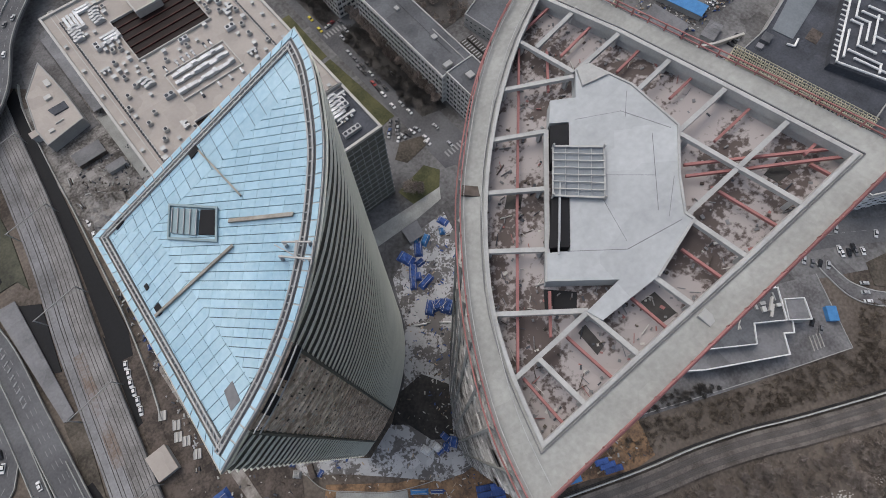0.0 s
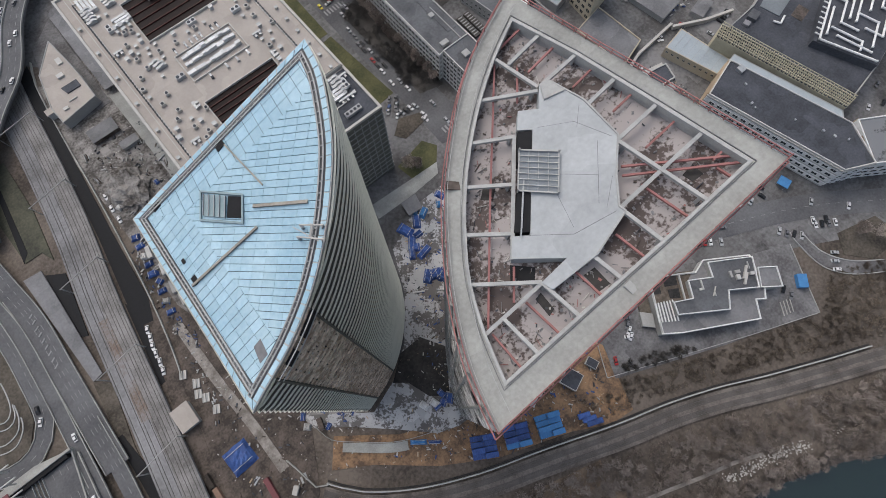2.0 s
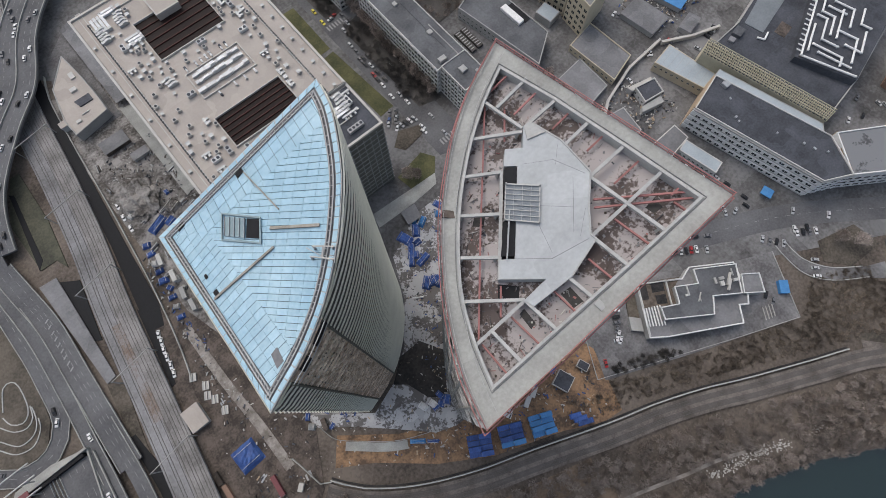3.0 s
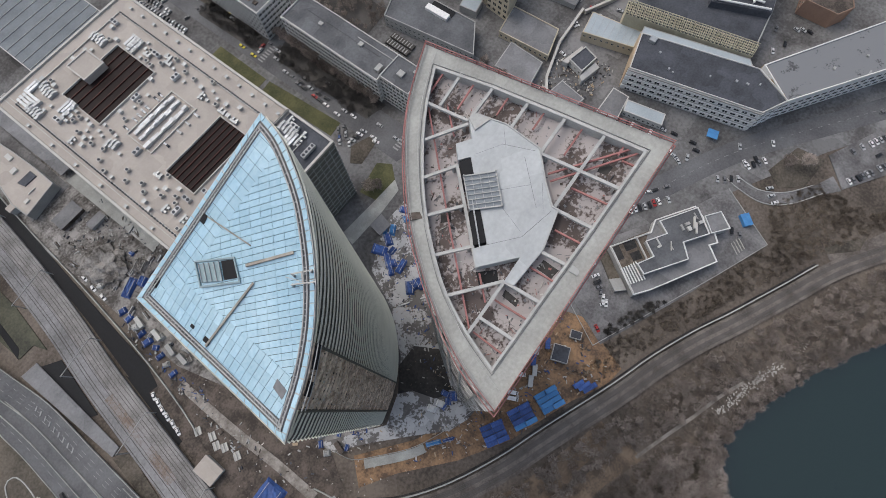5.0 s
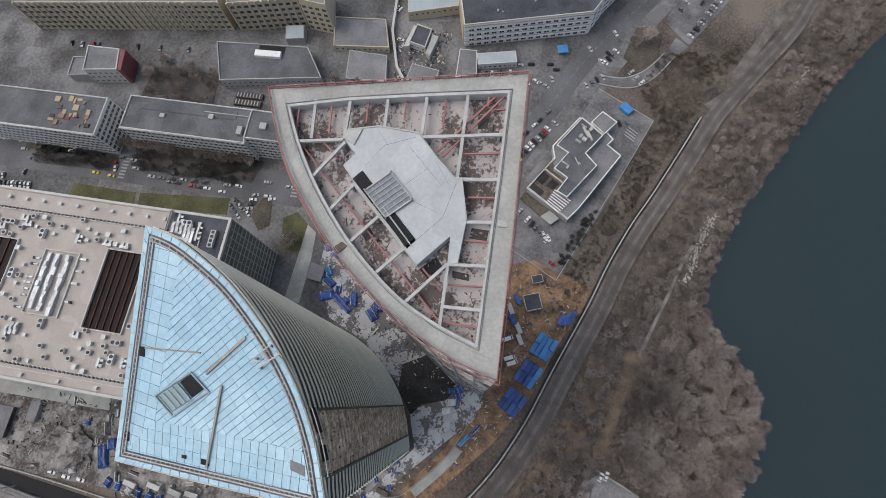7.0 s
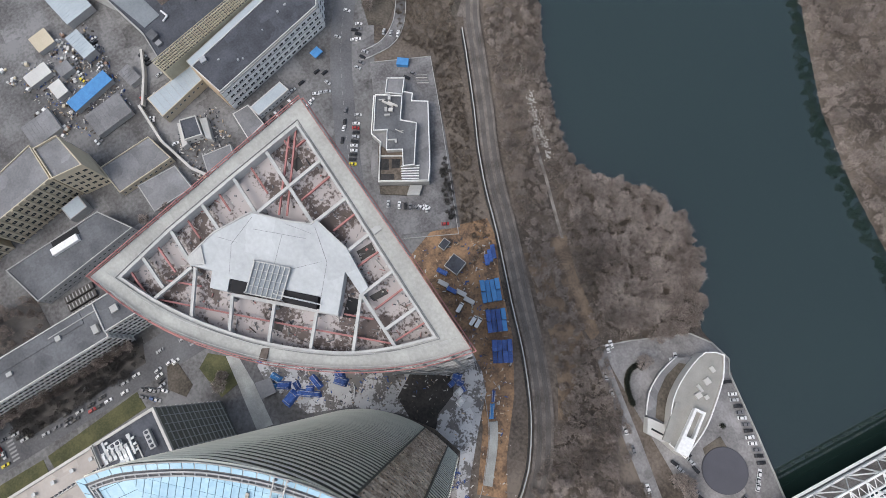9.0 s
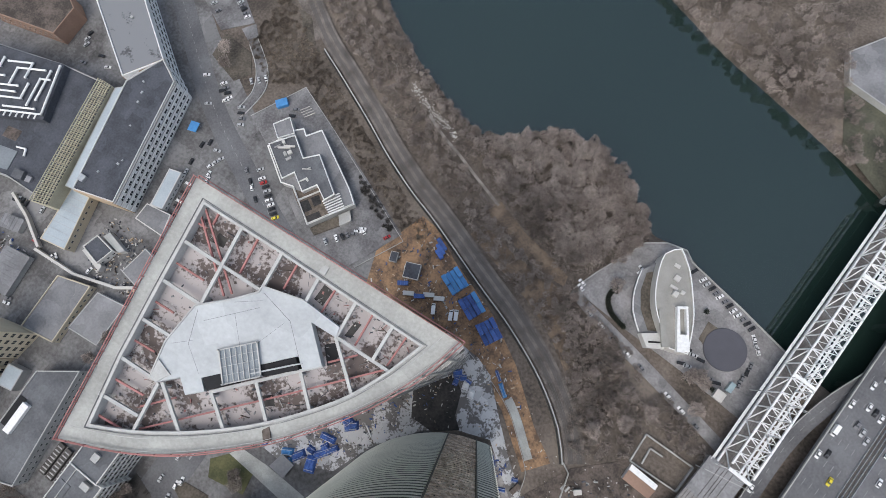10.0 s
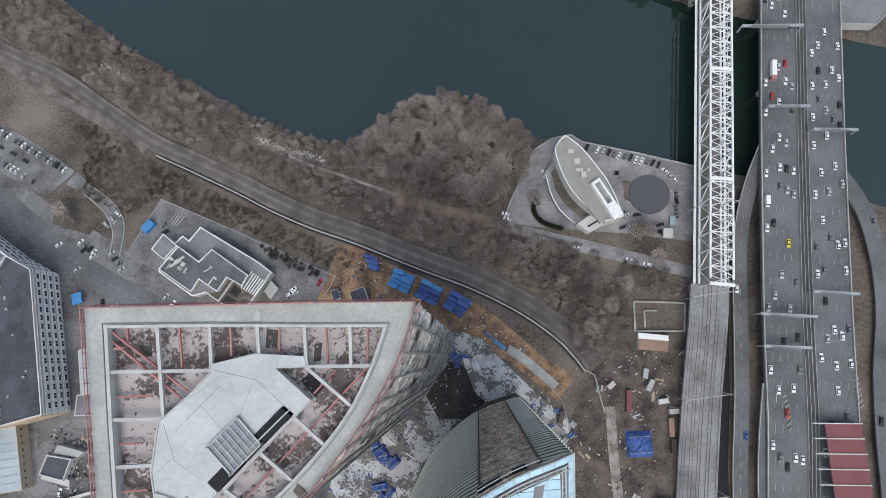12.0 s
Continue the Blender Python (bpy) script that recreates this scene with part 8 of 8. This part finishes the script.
for x, y in ((83, -97), (80, -89), (80, -80), (79, -72), (82, -84)):
    pile = tagged(new("material_pile"), "pale stack of panels beside the haul strip", "pile", "yard stacks")
    m = pose(x, y, 0.3, 0, 0, 62)
    for j in range(4):
        part("panel", box_into(bmesh.new(), -2.2, -1.8 + j * 0.95, 0, 2.2, -1.0 + j * 0.95, 0.5 + 0.3 * (j % 2), m), PALEBAND if j % 2 else GREYWALL, pile)
# fenced pad, huts and rusty containers by the railway
pad = tagged(new("foundation_frame"), "pale concrete foundation frame on waste ground", "foundation")
for a, b in (((85, 28), (112, 27)), ((112, 27), (110.5, 12)), ((110.5, 12), (84.5, 12)), ((84.5, 12), (85, 28)), ((90, 23), (90, 14)), ((90, 23), (97, 23))):
    part("wall", beam_into(bmesh.new(), (*a, 1.4), (*b, 1.4), 0.8, 1.4), CONCRETE, pad)
hut = tagged(new("red_roofed_hut"), "low hut with rusty red sheet roof", "hut")
part("wall", prism([(85.5, 11), (101, 9.4), (100, 1.4), (84.8, 2.6)], 0, 3), WHITEWALL, hut)
part("roof", prism([(85.5, 8), (101, 6.6), (100, 1.2), (84.8, 2.4)], 3, 3.4), BRICK, hut)
part("front", prism([(85.5, 11.2), (101, 9.6), (101, 6.8), (85.5, 8.2)], 3, 3.3), WHITEPAINT, hut)
for x, y, t, mat, l in ((99, -37, 88, BRICK, 9), (99.4, -46, 88, RUST, 7), (78.4, -24, 86, REDROOF, 11), (90, -16, 60, GREYWALL, 6), (96, -24, 10, WHITEWALL, 5), (88, -10, 80, STEEL, 5), (101, -29, 5, GREYWALL, 5), (70, -16, 40, PALEBAND, 4)):
    container(x, y, t, mat, "weathered site container by the railway", l)
tagged(part("haul_road", ribbon_into(bmesh.new(), smooth_line([(71.5, -122, 0.5), (71.3, -86, 0.5), (69.5, -54, 0.5), (69.2, -27, 0.5)], 4), 5.0, 0, 0.3), PALEDIRT), "pale rubble haul strip", "path", kind="structure")
for k in range(14):
    x, y = yard_rnd.uniform(52, 110), yard_rnd.uniform(-110, 2)
    if 94 < x and y < -60 or 66 < x < 75 or (74 < x < 92 and -54 < y < -36):
        continue
    pile = tagged(new("debris_heap"), "scattered heap of boards and scrap", "debris", "scrap heaps")
    m = pose(x, y, 0.2, 0, 0, yard_rnd.uniform(0, 180))
    for j in range(4):
        w, l = yard_rnd.uniform(0.4, 2.2), yard_rnd.uniform(0.2, 0.8)
        cx, cy = yard_rnd.uniform(-1.5, 1.5), yard_rnd.uniform(-1.5, 1.5)
        part("board", box_into(bmesh.new(), cx - w, cy - l, 0, cx + w, cy + l, yard_rnd.uniform(0.2, 0.9), m), yard_rnd.choice((RUST, RUST, BRICK, GREYWALL, STEEL, BROWNWALL, BITUMEN)), pile)
# blue sheet roofs and market clutter in the north-west quarter
for x, y, w, l, t, mat, lab in ((-290.5, -105, 10, 30, 105, BRIGHTBLUE, "long bright blue sheet-roofed store"), (-325, -96, 9, 22, 13, BLUEROOF, "pale teal sheet-roofed market store"), (-316, -113, 9, 9, 100, GREYROOF, "grey flat-roofed store among crates"), (-304, -122, 12, 8, 100, WHITEWALL, "white sheet-roofed store among crates"), (-268, -101, 18, 25, 98, GREYROOF, "grey flat-roofed garage beside cars"), (-284, -142, 18, 20, 98, GREYROOF, "grey flat-roofed warehouse with seams"), (-322, -130, 10, 16, 100, WHITEWALL, "pale store with white roof"), (-345, -118, 14, 12, 100, CREAMWALL, "cream store with flat roof"), (-366, -92, 20, 40, 12, BLUEROOF, "long warehouse with pale blue roof"), (-286, -78, 8, 14, 14, GREYROOF, "low grey shed behind the factory")):
    s = tagged(new("store"), lab, "shed")
    m = pose(x, y, 0, 0, 0, t - 90)
    h = 3.8 if mat is not BLUEROOF else 5.5
    part("wall", box_into(bmesh.new(), -w / 2, -l / 2, 0, w / 2, l / 2, h, m), GREYWALL, s)
    part("roof", box_into(bmesh.new(), -w / 2 - 0.3, -l / 2 - 0.3, h, w / 2 + 0.3, l / 2 + 0.3, h + 0.2, m), mat, s)
    for k in range(int(l / 2.5)):
        part("roof_seam", box_into(bmesh.new(), -w / 2, -l / 2 + k * 2.5, h + 0.2, w / 2, -l / 2 + k * 2.5 + 0.2, h + 0.32, m), mat, s)
for k in range(50):
    x, y = yard_rnd.uniform(-345, -262), yard_rnd.uniform(-150, -86)
    c = tagged(new("crate_pile"), "jumble of pale crates and sheeting", "crates", "crate heaps")
    m = pose(x, y, 0.1, 0, 0, yard_rnd.uniform(0, 90))
    for j in range(3):
        w = yard_rnd.uniform(0.6, 2.2)
        cx, cy = yard_rnd.uniform(-2, 2), yard_rnd.uniform(-2, 2)
        part("crate", box_into(bmesh.new(), cx - w / 2, cy - w / 2, 0, cx + w / 2, cy + w / 2, yard_rnd.uniform(0.6, 2), m), yard_rnd.choice((WHITEPAINT, WHITEWALL, BRICK, GREYWALL, RUST, CREAMWALL)), c)
# garden wall running through the blocks
for line in ([(-263, -82), (-232, -80), (-205, -72), (-196, -66)], [(-262, -80), (-282, -70), (-300, -64)]):
    tagged(part("yard_wall", ribbon_into(bmesh.new(), [(x, y, 3.2) for x, y in line], 1.6, 0, 3.2), PALEBAND), "pale concrete yard wall with coping", "wall", kind="structure")

# shore path with pale stones, reddish dirt, crossings
patch("muddy_bank", [(-50, 68), (-20, 58.5), (1, 52), (20, 42), (34, 32), (38, 38), (27, 47), (19, 56), (11, 68), (0, 70), (-20, 71), (-46, 77)], EARTH, 0.1, "bare brown mud beside the bank railway", "mud")
patch("dirt_track", RED_DIRT, EARTH, 0.12, "reddish dirt patch on the bank", "track")
tagged(part("shore_path", ribbon_into(bmesh.new(), TRAIL, 1.7, 0.2, 0.4), PALEDIRT), "pale trodden path along the shore", "path", kind="structure")
rng = np.random.default_rng(12)
bm = bmesh.new()
for run, n in (([(-132, 129), (-118, 122), (-108, 119), (-97, 116), (-90, 113)], 330), ([(-238, 182), (-229, 177), (-216, 168)], 70), ([(-152, 134), (-145, 133)], 20)):
    line = smooth_line(run, 1.0)
    for k in range(n):
        p = line[rng.integers(0, len(line))]
        x, y = p[0] + rng.normal() * 0.9, p[1] + rng.normal() * 1.3
        r = rng.uniform(0.1, 0.4)
        box_into(bm, -r, -r * 0.7, 0, r, r * 0.7, r, pose(x, y, 0.05, rng.uniform(-15, 15), rng.uniform(-15, 15), rng.uniform(0, 180)))
tagged(part("shore_stones", bm, PALEBAND), "pale broken stones strewn along the shore", "stones", kind="stuff")
bm = bmesh.new()
for k in range(450):
    x, y = rng.uniform(24, 112), rng.uniform(-240, 4)
    if x > 66 + (y + 130) * 0.34 and y < -20 and x > 70:
        continue
    r = rng.uniform(0.12, 0.4)
    box_into(bm, -r, -r * 0.6, 0, r, r * 0.6, r * 0.7, pose(x, y, 0.2, 0, 0, rng.uniform(0, 180)))
tagged(part("site_litter", bm, [PALEBAND]), "pale litter and broken boards on the mud", "litter", kind="stuff")
bm = bmesh.new()
for k in range(900):
    x, y = rng.uniform(-64, 50), rng.uniform(-90, 60)
    if not (in_poly(x, y, [(-79, 62), (-49, 50), (-14, 36), (35, -1), (52, -12), (42, -30), (10, -22), (-14, 12), (-84, 12)]) or in_poly(x, y, [(-30, -58), (-40, -80), (-66, -92), (-84, -92), (-74, -50), (-40, -30), (-14, 4), (2, -26)])):
        continue
    r = rng.uniform(0.15, 0.8)
    box_into(bm, -r, -r * 0.3, 0, r, r * 0.3, r * 0.6, pose(x, y, 0.4, 0, 0, rng.uniform(0, 180)), mat=int(rng.integers(0, 4)))
tagged(part("site_debris", bm, [PALEBAND, RUST, BROWNWALL, GREYROOF]), "scattered boards, rebar and scraps", "debris", kind="stuff")
# rubble, boards and blue sheeting along the towers' feet and the haul strip
bm = bmesh.new()
ZONES = (([(66, -178), (70, -178), (74.5, -138), (77, -112), (72, -100), (66, -106), (67, -140)], 90, (0, 4, 4, 5)), ([(66, -170), (71, -170), (76, -126), (79, -90), (77, -58), (69, -58), (70, -90)], 150, (5, 5, 3, 4)), ([(23, -84), (23, -26), (34, -24), (36, -60), (32, -96)], 420, (0, 0, 0, 3, 4, 5)), ([(24, -120), (48, -128), (60, -200), (56, -240), (24, -240)], 420, (5, 3, 3, 4, 4, 5)), ([(34, -60), (44, -34), (70, -20), (84, -60), (80, -100), (50, -80)], 130, (1, 3, 3, 4, 4, 5)), ([(76, -34), (112, -30), (110, 0), (84, 2), (62, -14)], 130, (1, 3, 3, 4, 4, 5)), ([(-84, -92), (-74, -50), (-40, -28), (-14, 4), (-8, 2), (-30, -56), (-44, -78)], 700, (0, 0, 1, 3, 4, 5)), ([(-330, -150), (-262, -120), (-262, -86), (-345, -86)], 900, (1, 1, 2, 3, 4, 5, 0)), ([(-212, -76), (-190, -70), (-192, -44), (-236, -40), (-240, -66)], 400, (1, 2, 3, 4, 5)), ([(-84, 14), (-40, 16), (-14, 14), (14, -2), (34, -2), (-10, 34), (-76, 60)], 500, (1, 2, 3, 4, 5, 0)))
for zone, n, tones in ZONES:
    xs, ys = [p[0] for p in zone], [p[1] for p in zone]
    for _ in range(n):
        x, y = rng.uniform(min(xs), max(xs)), rng.uniform(min(ys), max(ys))
        if not in_poly(x, y, zone):
            continue
        a, c = rng.uniform(0.2, 1.1), rng.uniform(0.12, 0.4)
        box_into(bm, -a, -c, 0, a, c, rng.uniform(0.1, 0.8), pose(x, y, 0.3, rng.uniform(-8, 8), rng.uniform(-8, 8), rng.uniform(0, 180)), mat=int(tones[rng.integers(0, len(tones))]))
tagged(part("rubble", bm, [BLUETARP, PALEBAND, BROWNWALL, RUST, BITUMEN, GREYWALL]), "scattered rubble, boards and blue sheeting on the ground", "rubble", kind="stuff")
for cx, cy, n in ((-112, -230, 7), (-113, -118, 6)):
    for k in range(n):
        tagged(part("crossing_stripe", box_into(bmesh.new(), cx - 7 + k * 2.2, cy - 2, 0.2, cx - 6 + k * 2.2, cy + 2, 0.34), LINEPAINT), "worn white crossing stripe", "marking", kind="structure")
# the strips' dark tone holds bare soil and the trees' shade together
patch("planting_strip", [(-128.4, -227), (-112, -224), (-113.5, -146), (-128.4, -142)], TIEBED, 0.28, "bare planting strip darkened for the shade under trees", "bed")
patch("street_bed", [(-121, -300), (-116, -300), (-117, -245), (-121, -245)], SCRUB, 0.3, "bare planting strip along the street", "bed")
# tree shade is in this strip's colour too
patch("planting_strip", [(-120, -290), (-107.4, -290), (-108.6, -237), (-120, -235)], TIEBED, 0.3, "bare planting strip darkened for tree shade before the office", "bed")
patch("court", [(-162, -236), (-160, -186), (-186, -188), (-186, -234)], TIEBED, 0.3, "dark overgrown court behind the offices", "yard")
spots = [(x, y, 0.2) for x, y, _ in scatter(120, (-128, -226, -112, -144), lambda x, y: True, 51)] + [(x, y, 0.2) for x, y, _ in scatter(60, (-119, -289, -109, -238), lambda x, y: True, 52)]
wood("street_shrubs", "dark bare shrubs and trees along the office fronts", spots, 2.2, 4.6, 160, 53, TIEBED)
spots = [(x, y, 0.2) for x, y, _ in scatter(70, (-186, -236, -160, -186), lambda x, y: True, 54)] + [(x, y, 0.2) for x, y, _ in scatter(40, (-172, -128, -158, -84), lambda x, y: True, 55)]
wood("court_trees", "tangle of bare trees in the back courts", spots, 2.6, 6.0, 170, 56, BRUSH)
wood("lot_bushes", "dark bushes against the institute's lot wall", [(x, y, 0.4) for x, y, _ in scatter(36, (-124, 42, -90, 62), lambda x, y: abs(y - (44 - (x + 90) * 0.5)) < 3.2, 57)], 1.3, 1.8, 150, 58, TIEBED)
wood("quay_shrubs", "dark evergreen shrubs beside the quay plaza", [(88.8, 63.7, 0.3), (90.4, 66.6, 0.3), (92.9, 68.1, 0.3), (95.6, 67.8, 0.3), (98.7, 66.9, 0.3), (101.6, 66.4, 0.3), (35, 83.8, 0.6), (80.4, 100.9, 0.3)], 2.0, 3.0, 260, 59, HEDGE)
kiosk = tagged(new("green_container"), "small dull green container on the quay", "container")
part("body", box_into(bmesh.new(), -1.3, -2.6, 0.3, 1.3, 2.6, 2.8, pose(108.8, 72.4, 0, 0, 0, -6)), DULLGLASS, kiosk)
part("roof", box_into(bmesh.new(), -1.4, -2.7, 2.8, 1.4, 2.7, 2.95, pose(108.8, 72.4, 0, 0, 0, -6)), DULLGLASS, kiosk)
hut = tagged(new("quay_hut"), "small white flat-roofed hut on the quay", "hut")
part("wall", box_into(bmesh.new(), -2.4, -2.4, 0.3, 2.4, 2.4, 3.2, pose(105.6, 65.4, 0, 0, 0, -6)), WHITEWALL, hut)
part("roof", box_into(bmesh.new(), -2.6, -2.6, 3.2, 2.6, 2.6, 3.4, pose(105.6, 65.4, 0, 0, 0, -6)), PALEBAND, hut)
